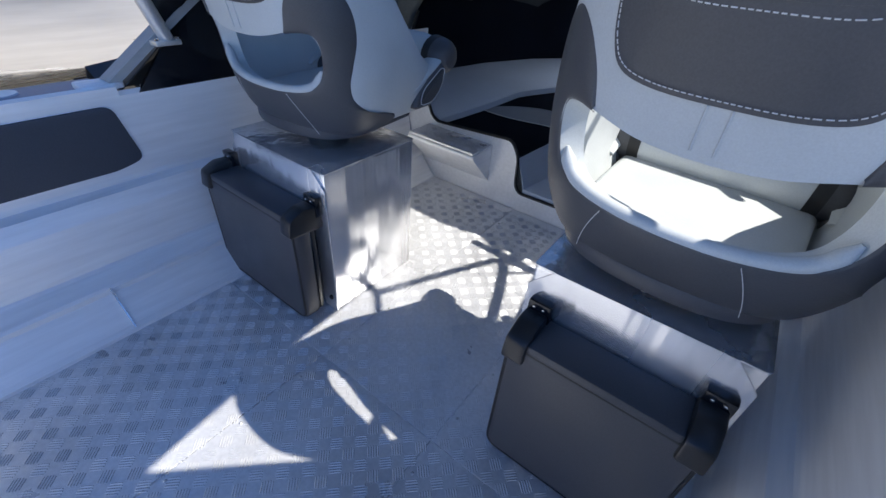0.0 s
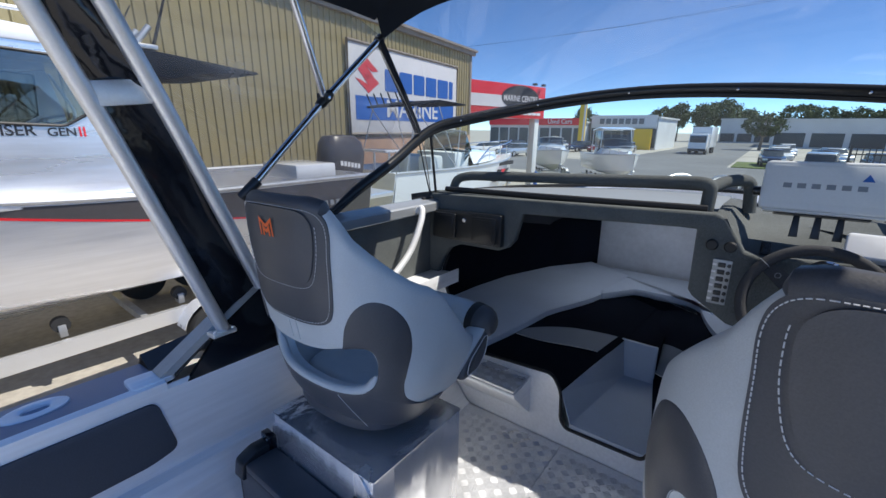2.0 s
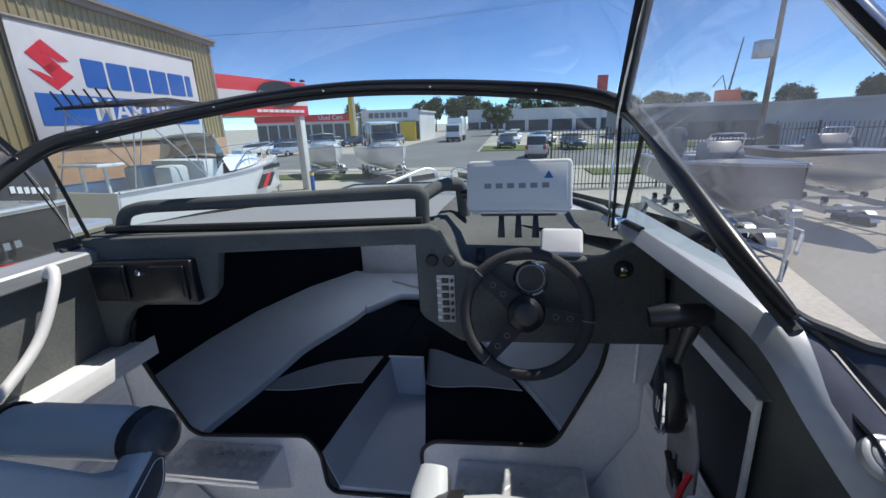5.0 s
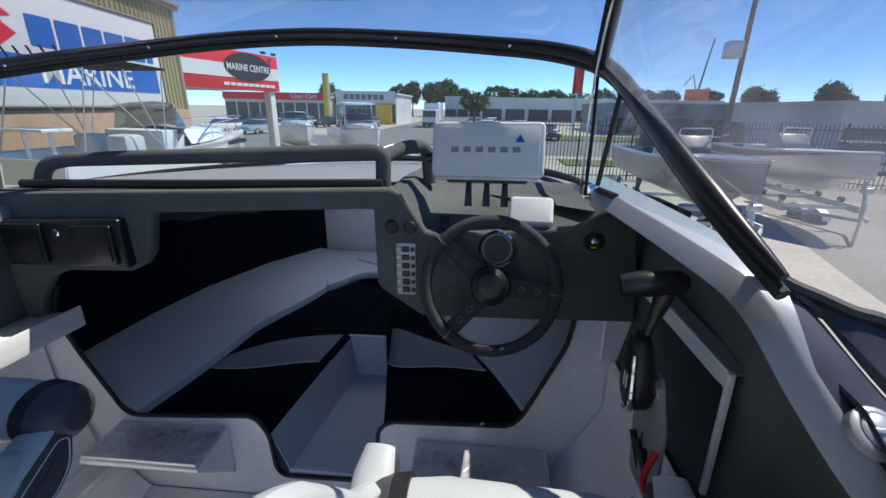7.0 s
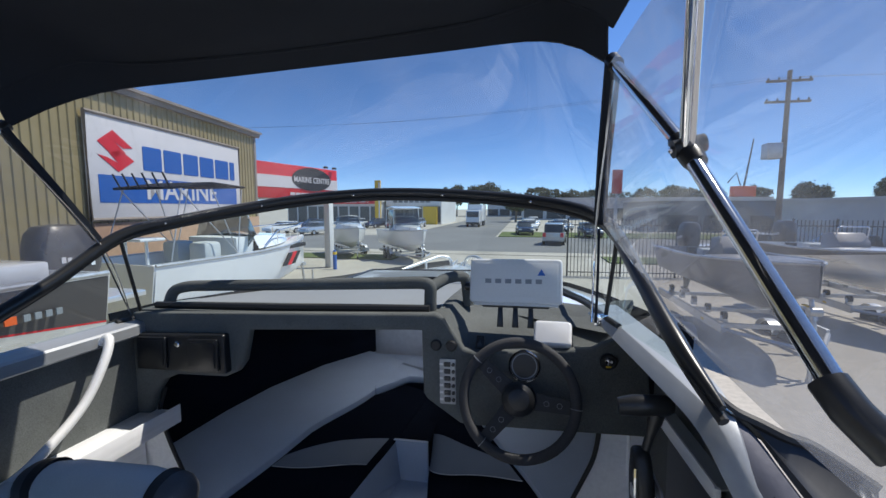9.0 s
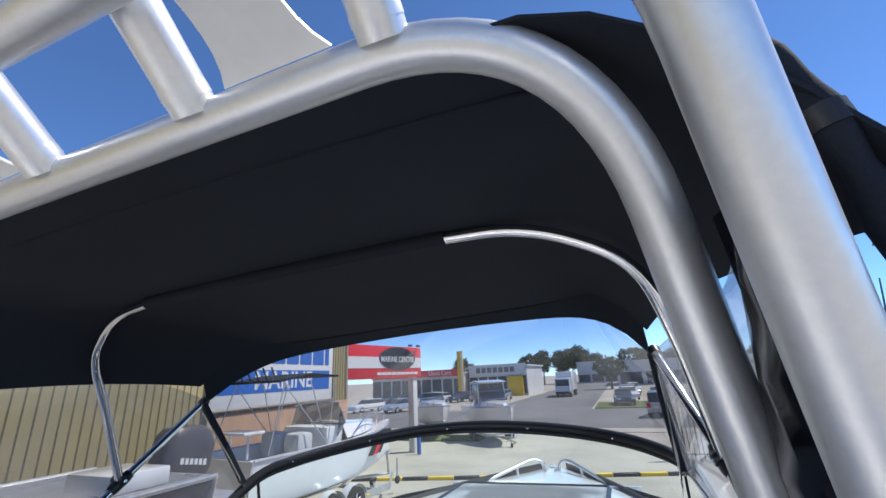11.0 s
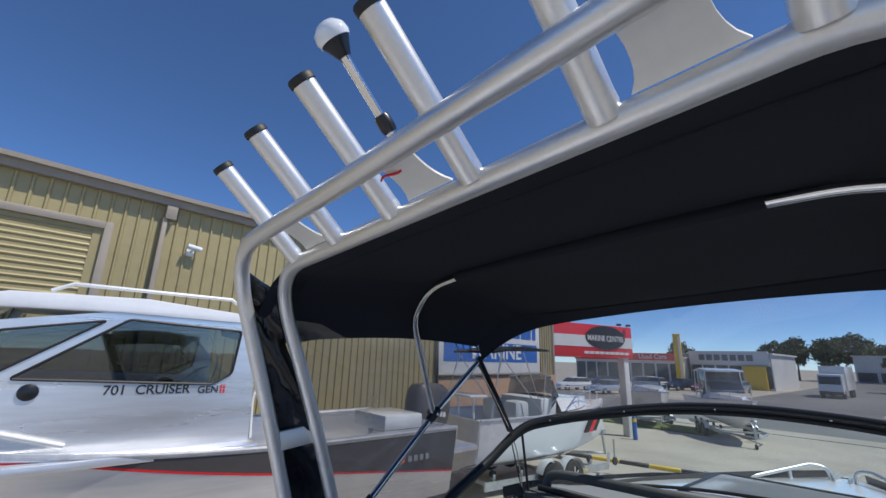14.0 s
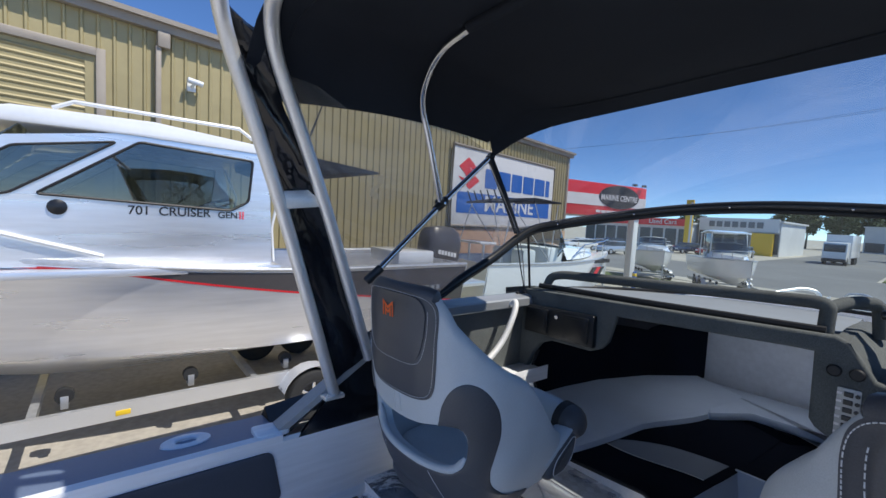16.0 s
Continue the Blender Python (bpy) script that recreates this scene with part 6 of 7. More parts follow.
def build_red_sign():
    a, b = Vector((-10.55, 15.2, 0)), Vector((-9.35, 21.4, 0))
    L = (b - a).length
    ang = math.degrees(math.atan2(b.y - a.y, b.x - a.x))
    s = thing("canopy_sign", "red and white canopy sign with a dark oval badge", "sign", (a.x, a.y, 0), turn=(0, 0, ang))
    # own axes: x along, -y faces the yard
    part("panel", box((0, 0, 1.95), (L, 0.5, 3.48), 0.01), RED_PRINT, s)
    part("white_stripe", box((0, -0.02, 2.42), (L, 0.0, 2.94)), WHITE_PRINT, s)
    out = [(L - 2.0 + 1.42 * math.cos(t), 2.88 + 0.56 * math.sin(t)) for t in [2 * math.pi * k / 40 for k in range(40)]]
    part("badge", prism(out, -0.04, -0.022, "y"), BLACK_PRINT, s, "dark oval badge")
    lettering("MARINE CENTRE", 0.33, pose(L - 2.0, -0.046, 2.83, 90) @ Matrix.Diagonal((1.05, 1.15, 1, 1)), WHITE_PRINT, s, 0.003)
    for k in range(9):
        part("web_bar", box((L - 3.55 + k * 0.36, -0.03, 2.10), (L - 3.25 + k * 0.36, -0.02, 2.22)), WHITE_PRINT, s)
    for dx in (-0.35, 0.35):
        part("floodlight", box((L - 0.9 + dx, -0.25, 3.5), (L - 0.7 + dx, -0.1, 3.6), 0.01), BLACK_PRINT, s, "small black floodlight on the sign top")
    part("roof", box((-0.2, 0.5, 3.0), (L + 0.2, 8.0, 3.15)), FAR_WALL, s)
    part("soffit", box((0.0, 0.5, 2.0), (L, 7.8, 2.1)), FAR_WALL, s)
    for x in (L - 0.6, 0.5):
        part("post", box((x, 0.1, GF), (x + 0.35, 0.45, 1.96), 0.01), FAR_WALL, s)
    part("shopfront", box((-0.2, 7.8, GF), (L + 0.2, 8.0, 3.0)), FAR_DARK, s)
    for k in range(4):
        part("mullion", box((k * 1.6, 7.72, GF), (k * 1.6 + 0.08, 7.8, 2.0)), FAR_WALL, s)
    part("light_strip", box((0.4, 3.0, 1.96), (L - 0.4, 3.12, 1.99)), WHITE_PRINT, s, "pale strip fitting under the canopy")


build_red_sign()


# ---- boats on trailers ----
def hull_rows(L, beam, zg, zk, flare=1.0, n=28, bow_rise=0.35):
    """Hull sections from transom (y=0) to stem (y=L): gunwale, chine, keel."""
    rows = []
    for k in range(n + 1):
        t = k / n
        w = beam / 2 * (1 - max(0, (t - 0.42) / 0.58) ** 2.4)
        w = max(w, 0.015)
        g = zg + bow_rise * max(0, t - 0.3) ** 1.6
        ch = zk + 0.38 + 0.45 * max(0, t - 0.35) ** 1.7
        ke = zk + 0.95 * max(0, (t - 0.55) / 0.45) ** 2.6
        wc = w * (0.86 - 0.35 * max(0, t - 0.4))
        y = L * t - 0.12 * (1 - t)
        rows.append((y, w, wc, g, ch, ke))
    return rows


def boat_on_trailer(at, turn, L, beam, zg, zk, hull_mat, label, stripe=None, pin=None, group="", cat="boat", rise=0.35, wheels_at=0.36, engine=True, es=1.0, ez=0.0):
    """A trailer boat with a lofted hull; its own axes have the transom at y=0 and the stem at +y."""
    b = thing("boat", label, cat, at, group, turn=(0, 0, turn))
    R = hull_rows(L, beam, zg, zk, bow_rise=rise)
    for s in (-1, 1):
        rows = []
        for y, w, wc, g, ch, ke in R:
            mid = [(s * (wc + (w - wc) * q ** 0.7), y, ch + (g - ch) * q) for q in (1, 0.8, 0.6, 0.4, 0.2, 0)]
            rows.append(mid + [(s * (wc - 0.02), y, ch - 0.035), (s * wc * 0.5, y, (ch - 0.035 + ke) / 2), (0, y, ke)])
        part("hull_side", sheet(rows, thick=0.005 * s), hull_mat, b)
        if stripe:
            rows = []
            for y, w, wc, g, ch, ke in R:
                q0, q1 = min(0.94, 0.35 + 0.135 * y), 0.955
                rows.append([(s * (wc + (w - wc) * q ** 0.7 + 0.008), y, ch + (g - ch) * q) for q in (q0, (q0 + q1) / 2, q1)])
            part("stripe", sheet(rows), stripe, b, "dark vinyl band along the topsides")
        if pin:
            rows = []
            for y, w, wc, g, ch, ke in R:
                q0 = min(0.93, 0.325 + 0.135 * y)
                rows.append([(s * (wc + (w - wc) * q ** 0.7 + 0.009), y, ch + (g - ch) * q) for q in (q0, q0 + 0.025)])
            part("pinstripe", sheet(rows), pin, b, "thin red pinstripe")
        part("rub_rail", tube([(s * w, y, g) for y, w, wc, g, ch, ke in R], 0.028, 8), GALV, b)
    y, w, wc, g, ch, ke = R[0]
    part("transom", prism([(-w, g), (w, g), (wc, ch), (0, ke), (-wc, ch)], y - 0.03, y, "y"), hull_mat, b)
    # deck: open cockpit aft with side decks, foredeck ahead
    rows = [[(-w, y, g - 0.01), (-w + 0.16, y, g + 0.01), (-w + 0.17, y, g - 0.55), (w - 0.17, y, g - 0.55), (w - 0.16, y, g + 0.01), (w, y, g - 0.01)] for y, w, wc, g, ch, ke in R[:16]]
    part("cockpit", sheet(rows, thick=0.004), hull_mat, b)
    rows = [[(x * w, y, g + 0.05 * (1 - x * x)) for x in (-1, -0.7, -0.35, 0, 0.35, 0.7, 1)] for y, w, wc, g, ch, ke in R[15:]]
    part("foredeck", sheet(rows, thick=0.006), hull_mat, b)
    # trailer
    t = thing("boat_trailer", "galvanised boat trailer standing on the concrete", "trailer", at, "boat trailers", turn=(0, 0, turn))
    G = (GZ if at[1] < 9 else GF) - at[2]
    for s in (-1, 1):
        part("beam", prism([(s * beam * 0.43 - 0.03, -0.58), (s * beam * 0.43 + 0.03, -0.58), (s * beam * 0.43 + 0.03, -0.42), (s * beam * 0.43 - 0.03, -0.42)], 0.1, L * 0.78, "y", 0.006), TUBE if pin else GALV, t, "folded alloy beam")
        part("draw_bar", tube([(s * beam * 0.43, L * 0.78, -0.51), (s * 0.05, L * 1.02, -0.5)], 0.04, 6), GALV, t)
        for k in range(5):
            yy = 0.5 + k * L * 0.15
            part("roller", tube([(s * beam * 0.34 - 0.04, yy, -0.33), (s * beam * 0.34 + 0.04, yy, -0.33)], 0.075, 14), TYRE, t)
            part("roller_bracket", box((s * beam * 0.34 - 0.06, yy - 0.03, -0.45), (s * beam * 0.34 + 0.06, yy + 0.03, -0.33), 0.005), GALV, t)
        for wy in (L * wheels_at, L * wheels_at + 0.72):
            hub = Vector((s * (beam * 0.43 + 0.15), wy, G + 0.315))
            wh = part("wheel", lathe([(0.19, -0.09), (0.25, -0.10), (0.295, -0.085), (0.315, -0.05), (0.315, 0.05), (0.295, 0.085), (0.25, 0.10), (0.19, 0.09), (0.185, 0.02)], 28, m=Matrix.Translation(hub) @ pose(0, 0, 0, 0, s * 90, 0)), TYRE, t)
            part("rim", lathe([(0.19, 0.02), (0.195, 0.092), (0.175, 0.095), (0.165, 0.05), (0.06, 0.03), (0.05, 0.07), (0.001, 0.07)], 24, m=Matrix.Translation(hub) @ pose(0, 0, 0, 0, s * 90, 0)), BLACK_PRINT, wh)
            for k in range(6):
                m = Matrix.Translation(hub) @ pose(0, 0, 0, 0, s * 90, 0) @ pose(0, 0, 0.055, 0, 0, k * 60)
                sp = box((0.04, -0.02, -0.006), (0.175, 0.02, 0.03), 0.004, 1)
                bmesh.ops.transform(sp, matrix=m, verts=sp.verts)
                part("spoke", sp, CHROME, wh)
            arc = [Vector((0, wy + 0.38 * math.cos(a), G + 0.33 + 0.36 * math.sin(a))) for a in [math.pi * (0.08 + 0.84 * k / 10) for k in range(11)]]
            part("mudguard", sheet([[p + Vector((s * (beam * 0.43 + 0.02), 0, 0)), p + Vector((s * (beam * 0.43 + 0.235), 0, 0))] for p in arc], thick=0.006), TREAD, t, "tread-plate mudguard")
        part("side_marker", box((s * beam * 0.43 + s * 0.03 - 0.01, L * 0.6, -0.54), (s * beam * 0.43 + s * 0.03 + 0.01, L * 0.6 + 0.12, -0.49), 0.004), YELLOW, t, "amber side marker")
    post = part("winch_post", tube([(0, L * 1.0, -0.5), (0, L * 0.99, -0.1), (0, L * 0.965, 0.3)], 0.035, 8), GALV, t)
    part("winch", tube([(-0.09, L * 0.985, 0.12), (0.09, L * 0.985, 0.12)], 0.07, 14), GALV, post)
    part("winch_strap", box((-0.03, L * 0.93, 0.17), (0.03, L * 0.98, 0.19)), YELLOW, post)
    jw = part("jockey_stem", tube([(0.16, L * 1.04, -0.1), (0.16, L * 1.04, G + 0.12)], 0.028, 8), GALV, t)
    part("jockey_wheel", tube([(0.13, L * 1.04, G + 0.11), (0.14, L * 1.04, G + 0.11), (0.18, L * 1.04, G + 0.11), (0.19, L * 1.04, G + 0.11)], [0.09, 0.11, 0.11, 0.09], 18), TYRE, jw)
    for yy in (0.3, L * 0.42, L * 0.7):
        part("cross_member", box((-beam * 0.43, yy, -0.56), (beam * 0.43, yy + 0.07, -0.48)), GALV, t)
    if engine:
        e = thing("outboard_motor", "dark grey outboard motor on the boat transom", "outboard", at, "outboards", turn=(0, 0, turn))
        zg = zg + ez
        sec = []
        for z, ly, lx, oy in ((zg - 0.28, 0.24, 0.16, -0.42), (zg - 0.1, 0.30, 0.2, -0.44), (zg + 0.12, 0.36, 0.23, -0.46), (zg + 0.38, 0.37, 0.235, -0.47), (zg + 0.55, 0.33, 0.21, -0.45), (zg + 0.64, 0.24, 0.15, -0.42), (zg + 0.66, 0.05, 0.04, -0.42)):
            z, ly, lx, oy = zg + (z - zg) * es, ly * es, lx * es, oy * es - 0.22 * (z - zg) * (es - 1) * 2
            sec.append([(lx * math.copysign(abs(math.cos(a)) ** 0.6, math.cos(a)), oy + ly * math.copysign(abs(math.sin(a)) ** 0.6, math.sin(a)), z) for a in [2 * math.pi * k / 24 for k in range(24)]])
        part("cowl", sheet(sec, closed=True), GUN_GREY, e)
        for s in (-1, 1):
            for k in range(6):
                part("wordmark_bar", box((s * 0.232 * es - 0.006, (-0.66 + k * 0.065) * es, zg + (0.16 + 0.012 * k) * es), (s * 0.232 * es + 0.006, (-0.615 + k * 0.065) * es, zg + (0.23 + 0.012 * k) * es)), WHITE_PRINT, e)
        part("leg", tube([(0, -0.40, zg - 0.25), (0, -0.42, zg - 0.9), (0, -0.46, zg - 1.25)], [0.13, 0.10, 0.05], 12), GUN_GREY, e)
        part("gearcase", tube([(0, -0.2, zg - 1.27), (0, -0.4, zg - 1.28), (0, -0.72, zg - 1.26)], [0.02, 0.075, 0.04], 12), GUN_GREY, e)
        part("bracket", box((-0.14, -0.2, zg - 0.45), (0.14, -0.02, zg - 0.02), 0.02), PLASTIC, e)
    return b


def neighbour():
    """Cabin cruiser alongside, stern towards our bow."""
    L = 7.0
    b = boat_on_trailer((-5.64, 4.47, -0.12), 180, L, 2.5, 0.86, -0.42, HULL_ALU, "bare aluminium cabin cruiser with dark stripe on a trailer", GUN_GREY, RED_PRINT, rise=0.60, wheels_at=0.238, es=1.15, ez=-0.2)
    # cabin in the boat's axes: y grows towards its bow; its starboard... the yard side is -x here
    X = 1.02
    for s in (-1, 1):
        lo, hi = (X, X + 0.012) if s > 0 else (-X - 0.012, -X)
        side = part("coach_side", prism([(2.85, 0.9), (6.3, 0.98), (6.0, 1.2), (5.75, 1.39), (5.02, 1.59), (4.86, 1.60), (3.30, 1.53), (3.12, 1.64), (2.88, 1.68)], lo, hi, "x"), HULL_ALU, b, "bare aluminium cabin side")
        part("aft_pillar", prism([(2.88, 1.681), (3.12, 1.641), (3.07, 2.10), (2.98, 2.2)], lo, hi, "x"), HULL_ALU, side)
        part("mid_pillar", prism([(4.86, 1.601), (5.02, 1.591), (4.30, 2.13), (4.12, 2.155)], lo, hi, "x"), HULL_ALU, side)
        part("cant_rail", prism([(2.98, 2.201), (3.07, 2.101), (4.12, 2.156), (4.30, 2.131), (5.0, 2.0), (5.75, 1.40), (5.80, 1.42), (5.05, 2.08), (4.2, 2.23)], lo, hi, "x"), HULL_ALU, side)
    for s in (-1, 1):
        win = [(3.08, 2.10), (4.12, 2.155), (4.86, 1.60), (3.30, 1.53), (3.12, 1.64)]
        w = part("window", prism(round_poly(win, 0.04), s * (X + 0.013), s * (X + 0.020), "x"), TINT_LIGHT, b, "tinted see-through cabin window")
        part("window_seal", tube([(s * (X + 0.02), y, z) for y, z in round_poly(win, 0.04)], 0.014, 6, closed=True), RUBBER, w)
        win = [(4.30, 2.13), (5.0, 2.0), (5.75, 1.40), (5.02, 1.60)]
        w = part("front_window", prism(round_poly(win, 0.03), s * (X + 0.013), s * (X + 0.020), "x"), TINT_LIGHT, b, "tinted front quarter window")
        part("window_seal", tube([(s * (X + 0.02), y, z) for y, z in round_poly(win, 0.03)], 0.012, 6, closed=True), RUBBER, w)
        part("aft_rail", tube(fillet([(s * (X - 0.02), 2.95, 2.12), (s * (X - 0.02), 2.78, 1.7), (s * (X - 0.02), 2.85, 1.35), (s * (X - 0.02), 2.82, 0.95)], 0.05), 0.018, 8), PLATE, b)
        part("side_rail", tube([(s * (X + 0.05), 4.4, 1.04), (s * (X + 0.05), 5.3, 1.32), (s * (X + 0.02), 6.0, 1.4)], 0.018, 8), PLATE, b)
        part("vent", lathe([(0.07, 0), (0.07, 0.02), (0.04, 0.035), (0.001, 0.04)], 20, m=pose(s * (X + 0.012), 4.72, 1.49, 0, s * 90, 0)), PLASTIC, b, "dark round side emblem")
        part("gutter_rail", tube([(s * 0.9, 3.05, 2.36), (s * 0.9, 3.2, 2.46), (s * 0.9, 4.6, 2.46), (s * 0.88, 4.75, 2.38)], 0.02, 8), PLATE, b)
    part("roof", prism([(2.75, 2.18), (2.9, 2.28), (4.0, 2.37), (5.0, 2.34), (5.35, 2.24), (5.2, 2.19), (4.2, 2.21)], -1.05, 1.05, "x", 0.02), GELCOAT, b)
    part("windscreen", sheet([[(-0.95, 5.9, 1.30), (0.95, 5.9, 1.30)], [(-0.95, 4.95, 2.2), (0.95, 4.95, 2.2)]], thick=0.01), TINT_LIGHT, b)
    part("helm_console", box((-0.85, 4.5, 0.93), (0.85, 5.2, 1.40), 0.05), CARPET, b)
    for x in (-0.5, 0.5):
        part("helm_seat", prism(round_poly([(3.5, 0.93), (3.95, 0.93), (3.98, 1.25), (3.62, 1.28), (3.54, 1.52), (3.44, 1.52)], 0.05), x - 0.24, x + 0.24, "x", 0.03), DARK_VINYL, b, "charcoal helm seat behind the windows")
    part("side_deck", box((-1.22, 2.8, 0.86), (1.22, 6.2, 0.93), 0.01), HULL_ALU, b)
    # canvas shade and rod rack on the aft end of the roof
    shade = part("aft_shade", prism([(2.85, 2.27), (2.4, 2.25), (1.42, 2.165), (1.40, 2.14), (2.0, 2.09), (2.4, 2.0), (2.8, 2.1)], -1.0, 1.0, "x", 0.01), FABRIC, b, "dark canvas shade behind the roof")
    rack = part("rod_rack", box((-0.95, 2.42, 2.27), (0.95, 2.72, 2.32), 0.01), TUBE, b)
    for k in range(6):
        part("rod_tube", tube([(-0.85 + 0.34 * k, 2.62, 2.28), (-0.85 + 0.34 * k, 2.44, 2.50)], 0.03, 10), TUBE, rack)
    for x, lean in ((-0.9, 0.25), (0.75, 0.4)):
        part("antenna", tube([(x, 2.45, 2.3), (x, 2.45 - lean, 3.0)], [0.018, 0.008], 6), RUBBER, rack)
    part("rack_lamp", lathe([(0.02, 0), (0.02, 0.12), (0.04, 0.13), (0.04, 0.18), (0.001, 0.19)], 12, m=Matrix.Translation((-0.9, 2.68, 2.32))), WHITE_PLASTIC, rack)
    part("swim_platform", box((-1.0, -0.85, 0.42), (1.0, -0.05, 0.5), 0.015), HULL_ALU, b)
    part("bait_station", box((-0.75, 0.15, 0.80), (0.15, 0.85, 1.02), 0.03), GELCOAT, b, "white bait station on the stern")
    lettering("701  CRUISER", 0.122, pose(-X - 0.016, 3.86, 1.487, 90, 0, -90), BLACK_PRINT, b, 0.002)
    lettering("GEN", 0.10, pose(-X - 0.016, 3.33, 1.475, 90, 0, -90), BLACK_PRINT, b, 0.002)
    lettering("II", 0.12, pose(-X - 0.016, 3.19, 1.475, 90, 0, -90), RED_PRINT, b, 0.002)
    for k in range(4):
        part("maker_bar", box((-1.262, 0.42 + k * 0.1, 0.49), (-1.246, 0.48 + k * 0.1, 0.56)), GREY_PRINT, b)
    part("maker_mark", box((-1.262, 0.84, 0.485), (-1.246, 0.94, 0.565)), ORANGE, b, "orange angular mark")


neighbour()


def runabout(at, turn, label, canopy=True, deco=True, L=5.4, hard_top=True):
    b = boat_on_trailer(at, turn, L, 2.2, 0.82, -0.4, GELCOAT, label, engine=False, rise=0.3)
    # raised cuddy, windscreen, table, canopy frame
    rows = []
    for k in range(9):
        t = k / 8
        y = 2.6 + 2.0 * t
        w = 0.85 * (1 - t ** 2.2) + 0.05
        rows.append([(-w, y, 0.88 + 0.1 * t), (-w * 0.8, y, 1.20 - 0.12 * t), (0, y, 1.26 - 0.14 * t), (w * 0.8, y, 1.20 - 0.12 * t), (w, y, 0.88 + 0.1 * t)])
    part("cuddy", sheet(rows, thick=0.01), GELCOAT, b)
    part("screen", sheet([[(-0.85, 2.3, 0.95), (-0.78, 2.45, 1.62)], [(-0.7, 2.75, 1.2), (-0.6, 2.6, 1.68)], [(0, 2.95, 1.27), (0, 2.7, 1.72)], [(0.7, 2.75, 1.2), (0.6, 2.6, 1.68)], [(0.85, 2.3, 0.95), (0.78, 2.45, 1.62)]], thick=0.008), TINT_LIGHT, b, "tinted windscreen")
    part("screen_frame", tube([(-0.8, 2.4, 1.63), (-0.6, 2.6, 1.69), (0, 2.7, 1.73), (0.6, 2.6, 1.69), (0.8, 2.4, 1.63)], 0.02, 8), GALV, b)
    part("console", box((-0.75, 2.05, 0.3), (0.75, 2.6, 1.18), 0.04), WHITE_PLASTIC, b, "pale grey console and interior")
    for x in (-0.4, 0.4):
        part("seat", box((x - 0.25, 1.3, 0.3), (x + 0.25, 1.75, 1.12), 0.08), GREY_VINYL, b, "grey seat")
    t = part("bait_table", box((-0.5, 0.05, 1.22), (0.5, 0.55, 1.28), 0.02), GELCOAT, b, "white bait table")
    for x in (-0.3, 0.3):
        part("table_leg", tube([(x, 0.3, 0.75), (x, 0.3, 1.22)], 0.03, 8), GELCOAT, t)
    for s in (-1, 1):
        part("bow_rail", tube(fillet([(s * 0.98, 2.7, 0.95), (s * 0.85, 3.3, 1.28), (s * 0.5, 4.5, 1.36), (s * 0.08, L - 0.1, 1.42)], 0.1), 0.016, 8), CHROME, b)
        for yy, xx in ((3.3, 0.85), (4.0, 0.68), (4.6, 0.45)):
            part("rail_post", tube([(s * xx, yy, 0.95), (s * xx, yy, 1.3)], 0.013, 6), CHROME, b)
        if deco:
            for k in range(3):
                part("decal", prism([(3.35 + 0.22 * k, 0.35), (3.5 + 0.22 * k, 0.35), (3.75 + 0.22 * k, 0.68), (3.6 + 0.22 * k, 0.68)], s * (0.93 - 0.055 * k), s * (0.97 - 0.055 * k), "x"), RED_PRINT if k == 1 else BLACK_PRINT, b, "slanted hull decal")
            for k in range(7):
                part("name_bar", box((s * (0.86 - 0.03 * k) - 0.03, 3.7 + 0.13 * k, 0.78), (s * (0.86 - 0.03 * k) + 0.06, 3.79 + 0.13 * k, 0.88)), BLACK_PRINT, b)
    if canopy:
        c = part("canopy", prism([(0.5, 2.28), (1.4, 2.42), (2.3, 2.36), (2.3, 2.32), (1.4, 2.37), (0.5, 2.23)], -0.85, 0.85, "x", 0.01), FABRIC, b, "dark bimini canopy")
        for s in (-1, 1):
            for y0, y1 in ((1.9, 0.6), (1.9, 2.2), (1.9, 1.4), (0.3, 0.7)):
                part("canopy_strut", tube([(s * 0.95, y0, 0.85), (s * 0.83, y1, 2.28)], 0.012, 6), GALV, c)
        for k in range(6):
            part("rod_tube", tube([(-0.7 + 0.28 * k, 0.55, 2.28), (-0.7 + 0.28 * k, 0.42, 2.55)], 0.018, 8), RUBBER, c)
    elif hard_top:
        c = part("hard_top", prism([(1.2, 2.2), (2.2, 2.34), (3.2, 2.26), (3.2, 2.2), (2.2, 2.26), (1.2, 2.14)], -0.85, 0.85, "x", 0.02), GELCOAT, b, "white hard top")
        part("cabin_glass", prism([(1.5, 1.2), (3.25, 1.2), (2.85, 2.15), (1.5, 2.15)], -0.76, 0.76, "x", 0.02), TINT_LIGHT, c)
        for s in (-1, 1):
            for y0 in (1.4, 2.9):
                part("pillar", tube([(s * 0.85, y0, 0.9), (s * 0.8, y0 - 0.1, 2.2)], 0.03, 8), GELCOAT, c)
    return b


